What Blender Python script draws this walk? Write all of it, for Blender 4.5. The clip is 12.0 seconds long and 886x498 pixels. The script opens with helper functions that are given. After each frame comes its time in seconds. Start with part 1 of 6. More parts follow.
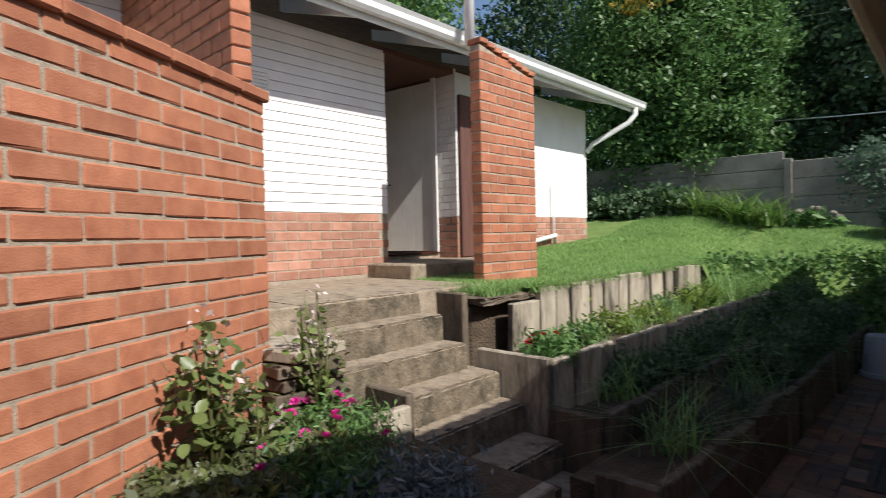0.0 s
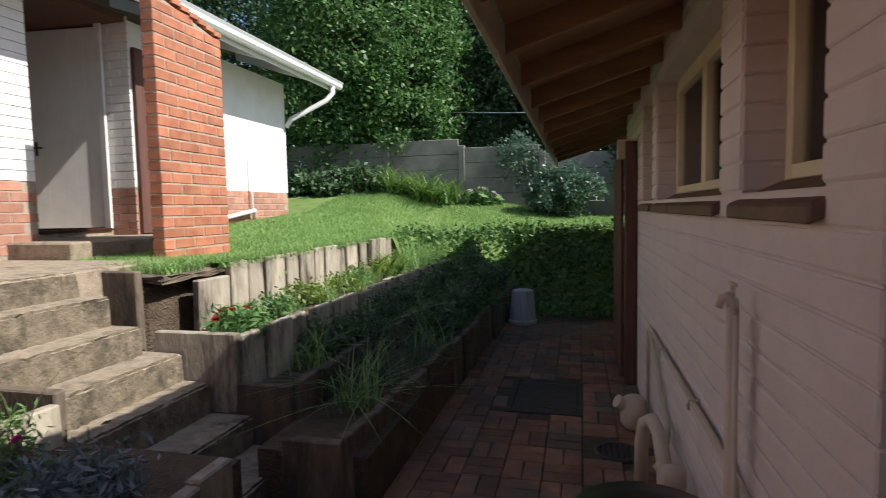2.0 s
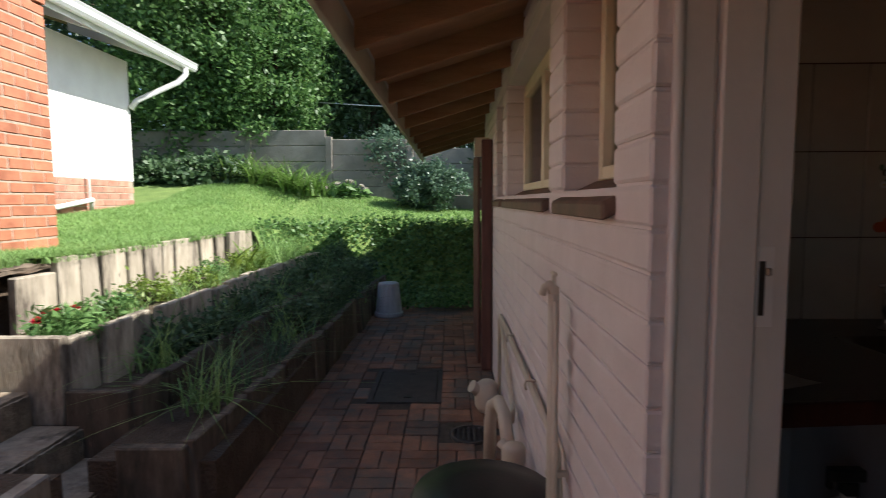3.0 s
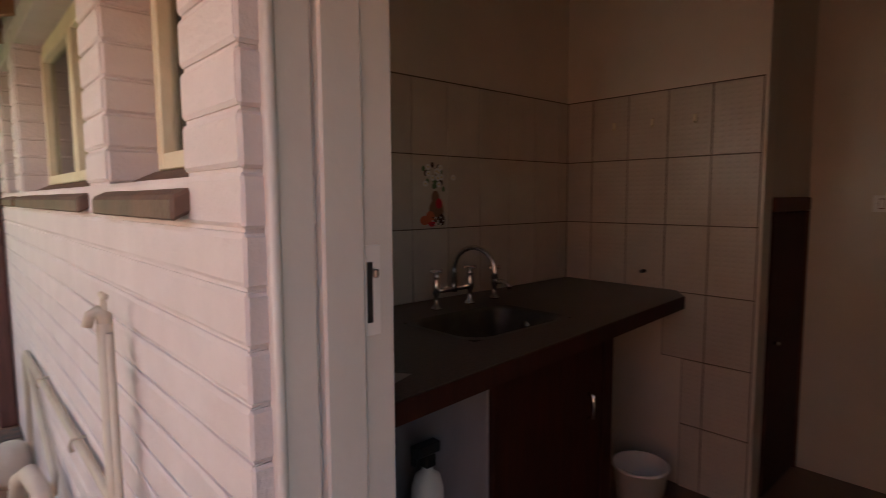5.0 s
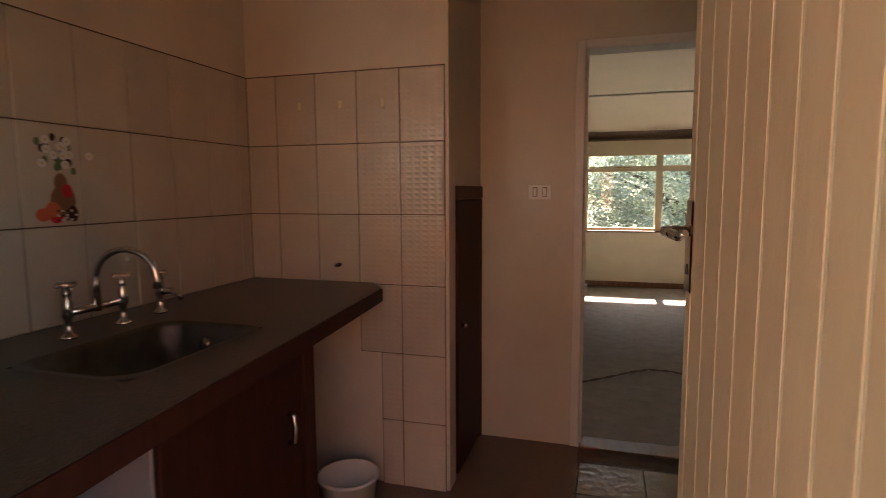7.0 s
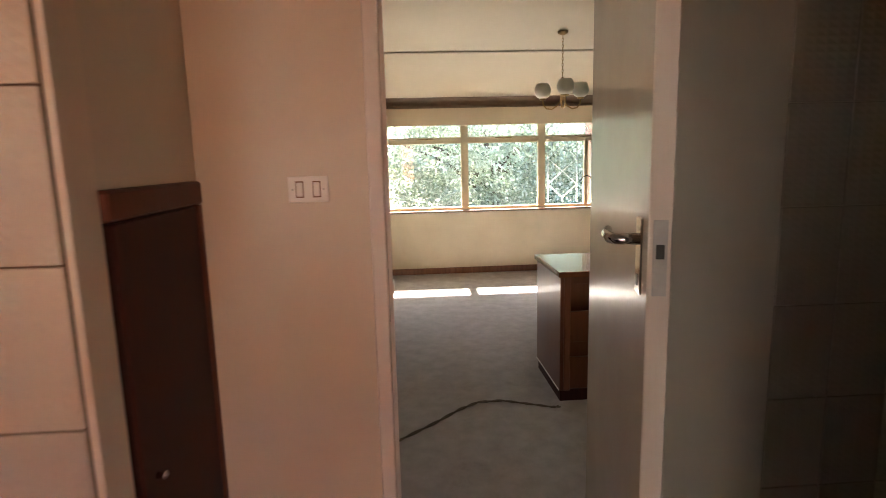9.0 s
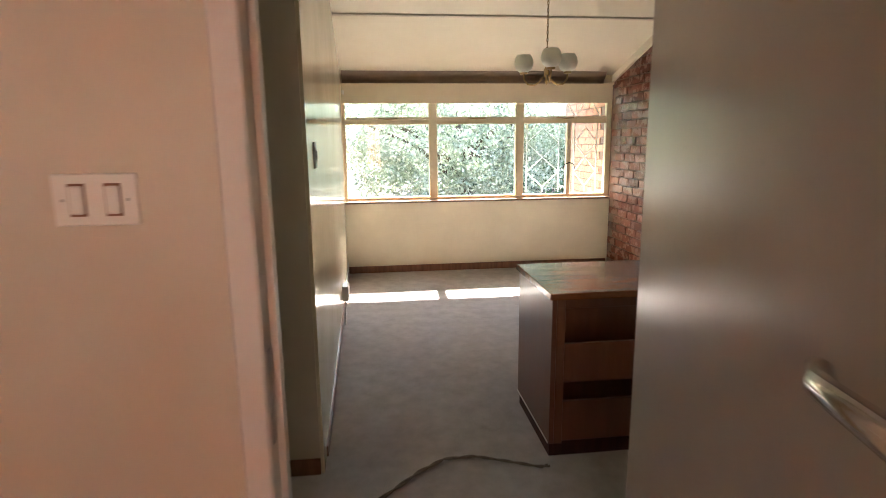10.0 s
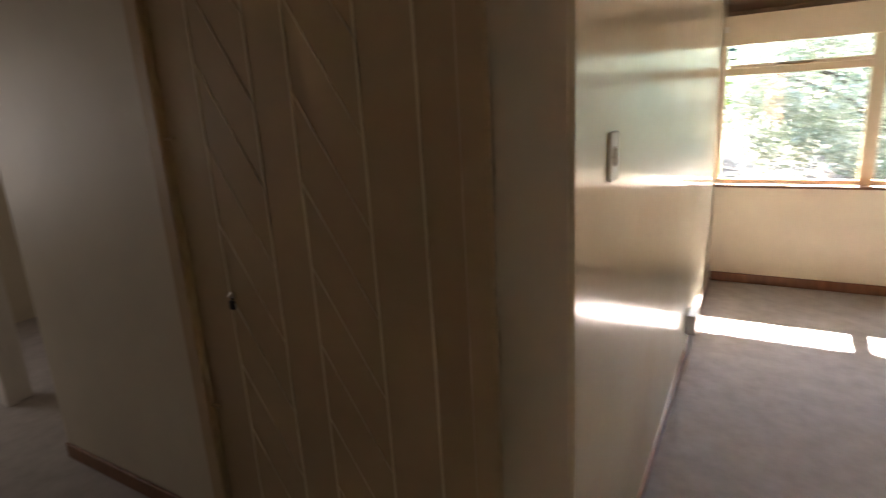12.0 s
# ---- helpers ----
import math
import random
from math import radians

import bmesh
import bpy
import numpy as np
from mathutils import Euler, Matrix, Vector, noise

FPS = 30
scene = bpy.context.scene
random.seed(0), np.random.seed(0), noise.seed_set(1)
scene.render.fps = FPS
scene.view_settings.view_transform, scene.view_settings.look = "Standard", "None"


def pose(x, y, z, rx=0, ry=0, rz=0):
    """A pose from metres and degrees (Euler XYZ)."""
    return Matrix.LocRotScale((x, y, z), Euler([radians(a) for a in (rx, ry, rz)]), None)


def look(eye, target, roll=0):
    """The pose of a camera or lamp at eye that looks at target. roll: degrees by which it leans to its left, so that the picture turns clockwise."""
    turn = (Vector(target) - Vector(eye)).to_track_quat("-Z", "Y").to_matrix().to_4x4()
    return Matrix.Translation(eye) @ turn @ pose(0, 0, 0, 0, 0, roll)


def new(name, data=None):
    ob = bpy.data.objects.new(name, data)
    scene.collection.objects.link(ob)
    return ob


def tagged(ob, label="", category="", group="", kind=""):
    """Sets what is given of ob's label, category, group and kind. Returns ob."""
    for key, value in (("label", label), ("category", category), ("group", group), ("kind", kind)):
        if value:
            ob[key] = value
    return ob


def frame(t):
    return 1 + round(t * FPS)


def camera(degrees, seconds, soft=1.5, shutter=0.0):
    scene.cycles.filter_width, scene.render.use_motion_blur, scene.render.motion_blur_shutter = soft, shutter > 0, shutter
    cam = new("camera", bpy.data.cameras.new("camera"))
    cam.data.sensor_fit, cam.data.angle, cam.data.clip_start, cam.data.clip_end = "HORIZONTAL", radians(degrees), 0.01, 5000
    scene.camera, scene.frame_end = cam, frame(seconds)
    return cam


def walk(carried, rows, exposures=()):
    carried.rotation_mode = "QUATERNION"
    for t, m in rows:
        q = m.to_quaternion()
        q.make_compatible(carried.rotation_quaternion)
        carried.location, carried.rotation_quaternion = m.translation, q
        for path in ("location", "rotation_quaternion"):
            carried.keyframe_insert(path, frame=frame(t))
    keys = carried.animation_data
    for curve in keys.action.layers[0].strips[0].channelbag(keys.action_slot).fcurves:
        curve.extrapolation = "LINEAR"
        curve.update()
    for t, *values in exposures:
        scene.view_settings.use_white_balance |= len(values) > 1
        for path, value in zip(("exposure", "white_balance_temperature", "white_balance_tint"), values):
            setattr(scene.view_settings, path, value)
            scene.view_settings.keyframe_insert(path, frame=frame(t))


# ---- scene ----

# ---------------- camera ----------------
# rows: seconds, eye, a point looked at, roll
PATH = [
    (0.0, (-0.592, -1.047, 1.435), (-1.953, 0.418, 1.391), -1.3),
    (0.5, (-0.564, -1.007, 1.427), (-1.727, 0.618, 1.353), -1.2),
    (1.0, (-0.532, -0.971, 1.404), (-1.478, 0.788, 1.304), -1.3),
    (1.5, (-0.478, -0.978, 1.391), (-1.176, 0.893, 1.268), -1.3),
    (2.0, (-0.465, -0.991, 1.384), (-0.941, 0.946, 1.241), -1.2),
    (2.5, (-0.425, -1.001, 1.367), (-0.69, 0.975, 1.203), -1.1),
    (2.7, (-0.399, -1.014, 1.386), (-0.57, 0.972, 1.216), -0.8),
    (4.3, (-0.301, -0.88, 1.373), (0.53, 0.929, 1.179), -0.3),
    (4.5, (-0.287, -0.783, 1.373), (0.723, 0.933, 1.191), -0.8),
    (5.0, (-0.317, -0.745, 1.376), (1.022, 0.729, 1.191), -0.3),
    (5.5, (-0.351, -0.738, 1.382), (1.227, 0.478, 1.199), -0.2),
    (6.0, (-0.331, -0.725, 1.37), (1.406, 0.25, 1.19), -0.2),
    (6.5, (-0.24, -0.672, 1.347), (1.592, 0.108, 1.158), -0.2),
    (7.0, (-0.059, -0.571, 1.345), (1.85, -0.011, 1.137), -0.3),
    (7.5, (0.161, -0.519, 1.374), (2.111, -0.136, 1.151), -0.5),
    (7.7, (0.28, -0.497, 1.387), (2.243, -0.196, 1.153), -0.5),
    (9.5, (1.587, -0.563, 1.414), (3.545, -0.766, 1.059), -1.2),
    (10.0, (1.979, -0.643, 1.414), (3.928, -0.869, 1.034), -0.6),
    (10.5, (2.390, -0.698, 1.392), (4.336, -0.901, 0.980), -0.8),
    (11.0, (2.756, -0.728, 1.389), (4.699, -0.758, 0.916), -1.3),
    (11.5, (3.010, -0.712, 1.490), (4.872, -0.215, 0.952), -3.0),
    (12.0, (3.170, -0.708, 1.497), (4.824, 0.302, 1.002), -3.4),
]
EXPOSURES = [
    (0.0, 0.36, 6250, 10), (1.0, 0.46, 6250, 10), (2.5, 0.82, 6200, 9), (4.5, 2.2, 6350, 9), (5.5, 2.75, 6250, 9), (6.5, 3.4, 6750, 11), (7.5, 3.95, 7100, 12),
    (9.5, 4.85, 6400, 9), (10.5, 4.9, 6400, 11), (12.0, 4.95, 6400, 15),
]
cam = camera(77.1, 12.0, soft=0.3, shutter=0.4)
walk(cam, [(t, look(e, g, r)) for t, e, g, r in PATH], EXPOSURES)

# ---------------- sky and sun ----------------
SUN_EL = radians(43)
world = bpy.data.worlds.new("sky")
scene.world = world
world.use_nodes = True
sky = world.node_tree.nodes.new("ShaderNodeTexSky")
sky.sky_type, sky.sun_disc = "NISHITA", False
sky.sun_elevation, sky.sun_rotation = SUN_EL, radians(92)
world.node_tree.links.new(sky.outputs[0], world.node_tree.nodes["Background"].inputs[0])
world.node_tree.nodes["Background"].inputs[1].default_value = 0.10
sun = new("sun", bpy.data.lights.new("sun", "SUN"))
sun.data.energy, sun.data.angle, sun.data.color = 4.6, radians(0.6), (1.0, 0.94, 0.84)
sun.matrix_world = look((20, -0.7, 20 * math.tan(SUN_EL)), (0, 0, 0))

# fill lamp added in an unseen hall-end opening, for daylight from rooms beyond
hall_fill = new("hall_daylight_fill", bpy.data.lights.new("hall_daylight_fill", "AREA"))
hall_fill.data.shape, hall_fill.data.size, hall_fill.data.size_y, hall_fill.data.energy, hall_fill.data.color = "RECTANGLE", 1.0, 1.1, 0.36, (1.0, 0.93, 0.86)
hall_fill.matrix_world = look((3.62, 4.60, 1.48), (3.62, 0.0, 1.1))


# ---------------- materials ----------------
def mat(name, a, b, scale=8.0, rough=0.7, bump=0.15, fine=60.0, metal=0.0, vary=0.0, stain=None, stain_at=0.55,
        spec=0.5, coat=0.0, stretch=(1, 1, 1), rough_var=0.1, bumpdist=0.01):
    """Two-scale noise paint: colours a to b, fine grain in the bump, optional stain colour and change from piece to piece."""
    m = bpy.data.materials.new(name)
    m.use_nodes = True
    nt = m.node_tree
    bs = nt.nodes["Principled BSDF"]
    co = nt.nodes.new("ShaderNodeTexCoord")
    mp = nt.nodes.new("ShaderNodeMapping")
    mp.inputs["Scale"].default_value = stretch
    geo = nt.nodes.new("ShaderNodeNewGeometry")
    nt.links.new(geo.outputs["Position"], mp.inputs["Vector"])
    n1 = nt.nodes.new("ShaderNodeTexNoise")
    n1.inputs["Scale"].default_value, n1.inputs["Detail"].default_value, n1.inputs["Roughness"].default_value = scale, 5, 0.6
    n2 = nt.nodes.new("ShaderNodeTexNoise")
    n2.inputs["Scale"].default_value, n2.inputs["Detail"].default_value = fine, 4
    for n in (n1, n2):
        nt.links.new(mp.outputs[0], n.inputs["Vector"])
    ramp = nt.nodes.new("ShaderNodeValToRGB")
    ramp.color_ramp.elements[0].position, ramp.color_ramp.elements[1].position = 0.32, 0.68
    ramp.color_ramp.elements[0].color, ramp.color_ramp.elements[1].color = (*a, 1), (*b, 1)
    nt.links.new(n1.outputs["Fac"], ramp.inputs["Fac"])
    col = ramp.outputs["Color"]
    if stain:
        n3 = nt.nodes.new("ShaderNodeTexNoise")
        n3.inputs["Scale"].default_value, n3.inputs["Detail"].default_value, n3.inputs["Roughness"].default_value = scale * 0.35, 8, 0.7
        nt.links.new(mp.outputs[0], n3.inputs["Vector"])
        r3 = nt.nodes.new("ShaderNodeValToRGB")
        r3.color_ramp.elements[0].position, r3.color_ramp.elements[1].position = stain_at, min(1.0, stain_at + 0.16)
        nt.links.new(n3.outputs["Fac"], r3.inputs["Fac"])
        mx = nt.nodes.new("ShaderNodeMixRGB")
        mx.inputs["Color2"].default_value = (*stain, 1)
        nt.links.new(r3.outputs["Color"], mx.inputs["Fac"])
        nt.links.new(col, mx.inputs["Color1"])
        col = mx.outputs["Color"]
    if vary:
        oi = nt.nodes.new("ShaderNodeObjectInfo")
        mr = nt.nodes.new("ShaderNodeMapRange")
        mr.inputs["To Min"].default_value, mr.inputs["To Max"].default_value = 1 - vary, 1 + vary * 0.7
        nt.links.new(oi.outputs["Random"], mr.inputs["Value"])
        hs = nt.nodes.new("ShaderNodeHueSaturation")
        nt.links.new(mr.outputs[0], hs.inputs["Value"])
        nt.links.new(col, hs.inputs["Color"])
        col = hs.outputs["Color"]
    nt.links.new(col, bs.inputs["Base Color"])
    rr = nt.nodes.new("ShaderNodeMapRange")
    rr.inputs["To Min"].default_value, rr.inputs["To Max"].default_value = max(0.02, rough - rough_var), min(1, rough + rough_var)
    nt.links.new(n1.outputs["Fac"], rr.inputs["Value"])
    nt.links.new(rr.outputs[0], bs.inputs["Roughness"])
    bs.inputs["Metallic"].default_value = metal
    bs.inputs["Specular IOR Level"].default_value = spec
    bs.inputs["Coat Weight"].default_value = coat
    if bump:
        bp = nt.nodes.new("ShaderNodeBump")
        bp.inputs["Strength"].default_value, bp.inputs["Distance"].default_value = bump, bumpdist
        nt.links.new(n2.outputs["Fac"], bp.inputs["Height"])
        nt.links.new(bp.outputs[0], bs.inputs["Normal"])
    return m


def leaf_mat(name, a, b, trans=0.35, rough=0.5, vary_scale=1.5):
    """Leaf: colour changes from leaf to leaf and from clump to clump, with light through it."""
    m = bpy.data.materials.new(name)
    m.use_nodes = True
    nt = m.node_tree
    bs = nt.nodes["Principled BSDF"]
    geo = nt.nodes.new("ShaderNodeNewGeometry")
    n1 = nt.nodes.new("ShaderNodeTexNoise")
    n1.inputs["Scale"].default_value = vary_scale
    nt.links.new(geo.outputs["Position"], n1.inputs["Vector"])
    ad = nt.nodes.new("ShaderNodeMath")
    ad.operation = "ADD"
    ml = nt.nodes.new("ShaderNodeMath")
    ml.operation = "MULTIPLY"
    ml.inputs[1].default_value = 0.5
    nt.links.new(geo.outputs["Random Per Island"], ml.inputs[0])
    nt.links.new(ml.outputs[0], ad.inputs[0])
    sb = nt.nodes.new("ShaderNodeMath")
    sb.operation = "MULTIPLY"
    sb.inputs[1].default_value = 0.5
    nt.links.new(n1.outputs["Fac"], sb.inputs[0])
    nt.links.new(sb.outputs[0], ad.inputs[1])
    ramp = nt.nodes.new("ShaderNodeValToRGB")
    ramp.color_ramp.elements[0].position, ramp.color_ramp.elements[1].position = 0.2, 0.75
    ramp.color_ramp.elements[0].color, ramp.color_ramp.elements[1].color = (*a, 1), (*b, 1)
    nt.links.new(ad.outputs[0], ramp.inputs["Fac"])
    nt.links.new(ramp.outputs[0], bs.inputs["Base Color"])
    bs.inputs["Roughness"].default_value = rough
    tr = nt.nodes.new("ShaderNodeBsdfTranslucent")
    nt.links.new(ramp.outputs[0], tr.inputs["Color"])
    mx = nt.nodes.new("ShaderNodeMixShader")
    mx.inputs[0].default_value = trans
    nt.links.new(bs.outputs[0], mx.inputs[1])
    nt.links.new(tr.outputs[0], mx.inputs[2])
    nt.links.new(mx.outputs[0], nt.nodes["Material Output"].inputs["Surface"])
    return m


def glass_mat(name, tint=(0.95, 0.98, 0.97)):
    """Thin window glass: mostly clear, with the gloss of a pane."""
    m = bpy.data.materials.new(name)
    m.use_nodes = True
    nt = m.node_tree
    tr = nt.nodes.new("ShaderNodeBsdfTransparent")
    tr.inputs["Color"].default_value = (*tint, 1)
    gl = nt.nodes.new("ShaderNodeBsdfGlossy")
    gl.inputs["Roughness"].default_value = 0.03
    fr = nt.nodes.new("ShaderNodeFresnel")
    mx = nt.nodes.new("ShaderNodeMixShader")
    nt.links.new(fr.outputs[0], mx.inputs[0])
    nt.links.new(tr.outputs[0], mx.inputs[1])
    nt.links.new(gl.outputs[0], mx.inputs[2])
    nt.links.new(mx.outputs[0], nt.nodes["Material Output"].inputs["Surface"])
    return m


M = {}
M["brick"] = mat("red_brick", (0.33, 0.115, 0.06), (0.46, 0.185, 0.10), 9, 0.85, 0.28, 150, vary=0.2, stain=(0.20, 0.09, 0.065), stain_at=0.6)
M["brick_low"] = mat("plinth_brick", (0.36, 0.165, 0.11), (0.47, 0.25, 0.18), 9, 0.85, 0.4, 130, vary=0.22)
M["mortar"] = mat("mortar", (0.31, 0.25, 0.19), (0.43, 0.355, 0.275), 20, 0.95, 0.5, 150, stain=(0.2, 0.15, 0.11))
M["brick_in"] = mat("glazed_brick", (0.135, 0.045, 0.028), (0.235, 0.09, 0.052), 9, 0.27, 0.25, 110, vary=0.35, rough_var=0.08)
M["mortar_in"] = mat("dark_mortar", (0.14, 0.085, 0.065), (0.21, 0.135, 0.10), 20, 0.8, 0.4, 150)
M["pink"] = mat("pink_wall_paint", (0.66, 0.585, 0.575), (0.73, 0.655, 0.645), 5, 0.75, 0.25, 90, stain=(0.55, 0.47, 0.44), stain_at=0.68)
M["white_ext"] = mat("white_wall_paint", (0.78, 0.75, 0.74), (0.86, 0.84, 0.83), 4, 0.75, 0.25, 90, stain=(0.62, 0.58, 0.55), stain_at=0.7)
M["cream"] = mat("cream_frame_paint", (0.66, 0.58, 0.40), (0.74, 0.66, 0.48), 7, 0.5, 0.15, 70, stain=(0.5, 0.4, 0.25), stain_at=0.68)
M["white"] = mat("white_gloss_paint", (0.72, 0.69, 0.66), (0.80, 0.77, 0.74), 5, 0.4, 0.08, 60, stain=(0.6, 0.55, 0.5), stain_at=0.72)
M["jamb"] = mat("off_white_jamb_paint", (0.66, 0.62, 0.58), (0.73, 0.69, 0.65), 4, 0.45, 0.08, 60, stain=(0.55, 0.48, 0.42), stain_at=0.7)
M["concrete"] = mat("weathered_concrete", (0.23, 0.18, 0.13), (0.37, 0.30, 0.22), 16, 0.95, 0.55, 75, stain=(0.10, 0.078, 0.055), stain_at=0.52, vary=0.06, bumpdist=0.012)
M["riser"] = mat("dark_riser_concrete", (0.11, 0.086, 0.058), (0.24, 0.19, 0.135), 13, 0.97, 0.8, 60, stain=(0.055, 0.046, 0.03), stain_at=0.5, bumpdist=0.015)
M["slab"] = mat("retaining_slab_concrete", (0.26, 0.22, 0.165), (0.46, 0.40, 0.32), 9, 0.95, 0.6, 60, stain=(0.07, 0.055, 0.042), stain_at=0.5, vary=0.3, stretch=(1.5, 1.5, 0.35))
# darker copy of slab: shade of the lower terraces put into its colour
M["slab_dark"] = mat("dark_shaded_slab_concrete", (0.075, 0.058, 0.042), (0.17, 0.13, 0.095), 9, 0.96, 0.7, 60, stain=(0.035, 0.03, 0.022), stain_at=0.5, vary=0.25, stretch=(1.5, 1.5, 0.4))
M["soil"] = mat("soil", (0.06, 0.04, 0.025), (0.13, 0.09, 0.06), 7, 0.98, 0.9, 60, bumpdist=0.03)
M["turf"] = mat("turf", (0.13, 0.21, 0.05), (0.22, 0.31, 0.085), 4, 0.95, 0.9, 90, stain=(0.22, 0.18, 0.08), stain_at=0.6, bumpdist=0.02)
M["paver"] = mat("clay_paver", (0.20, 0.095, 0.055), (0.33, 0.17, 0.105), 6, 0.85, 0.4, 90, vary=0.3, stain=(0.13, 0.11, 0.09), stain_at=0.44)
M["paver_joint"] = mat("paver_sand", (0.05, 0.04, 0.03), (0.10, 0.08, 0.06), 20, 0.98, 0.6, 150)
M["metal_cover"] = mat("cast_iron_cover", (0.03, 0.028, 0.026), (0.07, 0.06, 0.055), 14, 0.7, 0.5, 120)
M["rafter"] = mat("brown_eave_timber", (0.30, 0.16, 0.075), (0.42, 0.24, 0.12), 3, 0.6, 0.3, 40, stretch=(1, 6, 6), stain=(0.2, 0.1, 0.05), stain_at=0.62)
M["roof"] = mat("painted_roof_sheet", (0.40, 0.42, 0.40), (0.55, 0.57, 0.55), 4, 0.6, 0.1, 60)
M["roof_tile"] = mat("weathered_roof_tile", (0.16, 0.09, 0.06), (0.26, 0.16, 0.11), 5, 0.9, 0.4, 60)
M["fascia"] = mat("pale_fascia_paint", (0.50, 0.46, 0.36), (0.60, 0.56, 0.44), 4, 0.5, 0.1, 60)
M["gutter"] = mat("white_gutter_paint", (0.70, 0.70, 0.70), (0.80, 0.80, 0.80), 4, 0.4, 0.05, 60, stain=(0.5, 0.48, 0.45), stain_at=0.7)
M["sill"] = mat("brown_clay_sill", (0.10, 0.055, 0.04), (0.19, 0.11, 0.08), 8, 0.6, 0.3, 80, stain=(0.05, 0.03, 0.03), stain_at=0.6)
M["wood_dark"] = mat("dark_red_timber", (0.032, 0.010, 0.007), (0.062, 0.019, 0.012), 4, 0.58, 0.15, 60, stretch=(8, 8, 1), spec=0.22)
M["wood_rail"] = mat("dark_rail_timber", (0.085, 0.03, 0.018), (0.13, 0.05, 0.03), 4, 0.5, 0.12, 60, stretch=(1, 6, 1), spec=0.25)
# white paint made grey: the deep shade under the worktop is in the colour
M["panel_shaded"] = mat("shaded_white_panel_paint", (0.33, 0.315, 0.32), (0.42, 0.40, 0.41), 4, 0.55, 0.12, 60, stretch=(1, 1, 0.4), stain=(0.36, 0.33, 0.32), stain_at=0.62)
M["steel_sink"] = mat("dull_sink_steel", (0.13, 0.125, 0.12), (0.2, 0.195, 0.185), 12, 0.36, 0.03, 90, metal=1.0)
M["wood_cab"] = mat("red_brown_veneer", (0.12, 0.041, 0.021), (0.165, 0.06, 0.031), 3, 0.32, 0.06, 60, stretch=(5, 5, 0.5), coat=0.15)
M["wood_top"] = mat("varnished_veneer_top", (0.22, 0.085, 0.036), (0.29, 0.12, 0.054), 3, 0.24, 0.04, 60, stretch=(5, 0.7, 1), coat=0.3)
M["wood_trim"] = mat("brown_trim_timber", (0.15, 0.065, 0.032), (0.25, 0.115, 0.06), 4, 0.4, 0.1, 60, stretch=(1, 6, 1))
M["gate"] = mat("reddish_gate_timber", (0.085, 0.035, 0.026), (0.15, 0.065, 0.05), 4, 0.7, 0.3, 60, stretch=(8, 8, 1))
M["wall_k"] = mat("kitchen_wall_paint", (0.63, 0.55, 0.455), (0.69, 0.605, 0.505), 2.5, 0.5, 0.1, 40)
M["wall_h"] = mat("hall_wall_paint", (0.585, 0.525, 0.435), (0.645, 0.58, 0.48), 2.5, 0.5, 0.1, 40)
M["wall_gloss"] = mat("glossy_cream_paint", (0.62, 0.56, 0.42), (0.68, 0.62, 0.48), 2.0, 0.17, 0.05, 14, rough_var=0.03, bumpdist=0.004)
M["wall_l"] = mat("lounge_cream_paint", (0.68, 0.60, 0.44), (0.75, 0.67, 0.50), 2.5, 0.5, 0.1, 40)
M["ceiling"] = mat("cream_ceiling_paint", (0.72, 0.66, 0.52), (0.78, 0.72, 0.58), 1.5, 0.45, 0.05, 30)
M["tile"] = mat("beige_glazed_tile", (0.56, 0.49, 0.41), (0.62, 0.545, 0.455), 6, 0.22, 0.05, 40, vary=0.06, rough_var=0.04, bumpdist=0.004)
nt = M["tile"].node_tree
relief = [nt.nodes.new("ShaderNodeTexWave") for _ in range(2)]
place = nt.nodes.new("ShaderNodeNewGeometry")
for wv, axis, sc in zip(relief, ("Z", "Y"), (14.0, 9.0)):
    wv.bands_direction = axis
    wv.inputs["Scale"].default_value, wv.inputs["Distortion"].default_value, wv.inputs["Detail"].default_value = sc, 0.6, 1.0
    nt.links.new(place.outputs["Position"], wv.inputs["Vector"])
weave = nt.nodes.new("ShaderNodeMath")
weave.operation = "MAXIMUM"
nt.links.new(relief[0].outputs["Fac"], weave.inputs[0])
nt.links.new(relief[1].outputs["Fac"], weave.inputs[1])
ripple = nt.nodes.new("ShaderNodeBump")
ripple.inputs["Strength"].default_value, ripple.inputs["Distance"].default_value = 0.35, 0.004
nt.links.new(weave.outputs[0], ripple.inputs["Height"])
nt.links.new(ripple.outputs[0], nt.nodes["Principled BSDF"].inputs["Normal"])
M["grout"] = mat("brown_grout", (0.10, 0.065, 0.045), (0.17, 0.115, 0.08), 20, 0.9, 0.3, 120)
M["floor_tile"] = mat("brown_floor_tile", (0.26, 0.185, 0.135), (0.31, 0.225, 0.165), 9, 0.2, 0.5, 22, vary=0.10, rough_var=0.05)
M["counter"] = mat("speckled_grey_laminate", (0.05, 0.042, 0.035), (0.15, 0.125, 0.1), 160, 0.33, 0.05, 80)
M["steel"] = mat("brushed_steel", (0.34, 0.33, 0.32), (0.46, 0.45, 0.43), 12, 0.32, 0.03, 90, metal=1.0)
M["chrome"] = mat("chrome", (0.72, 0.70, 0.68), (0.78, 0.76, 0.74), 5, 0.12, 0.0, 60, metal=1.0, rough_var=0.04)
M["brass"] = mat("antique_brass", (0.34, 0.24, 0.11), (0.46, 0.34, 0.17), 9, 0.32, 0.0, 60, metal=1.0)
M["door_cream"] = mat("cream_door_paint", (0.62, 0.49, 0.33), (0.68, 0.54, 0.37), 3, 0.42, 0.08, 60, stretch=(1, 1, 0.4))
M["door_groove"] = mat("pale_groove_paint", (0.74, 0.66, 0.50), (0.80, 0.72, 0.57), 5, 0.5, 0.05, 60)
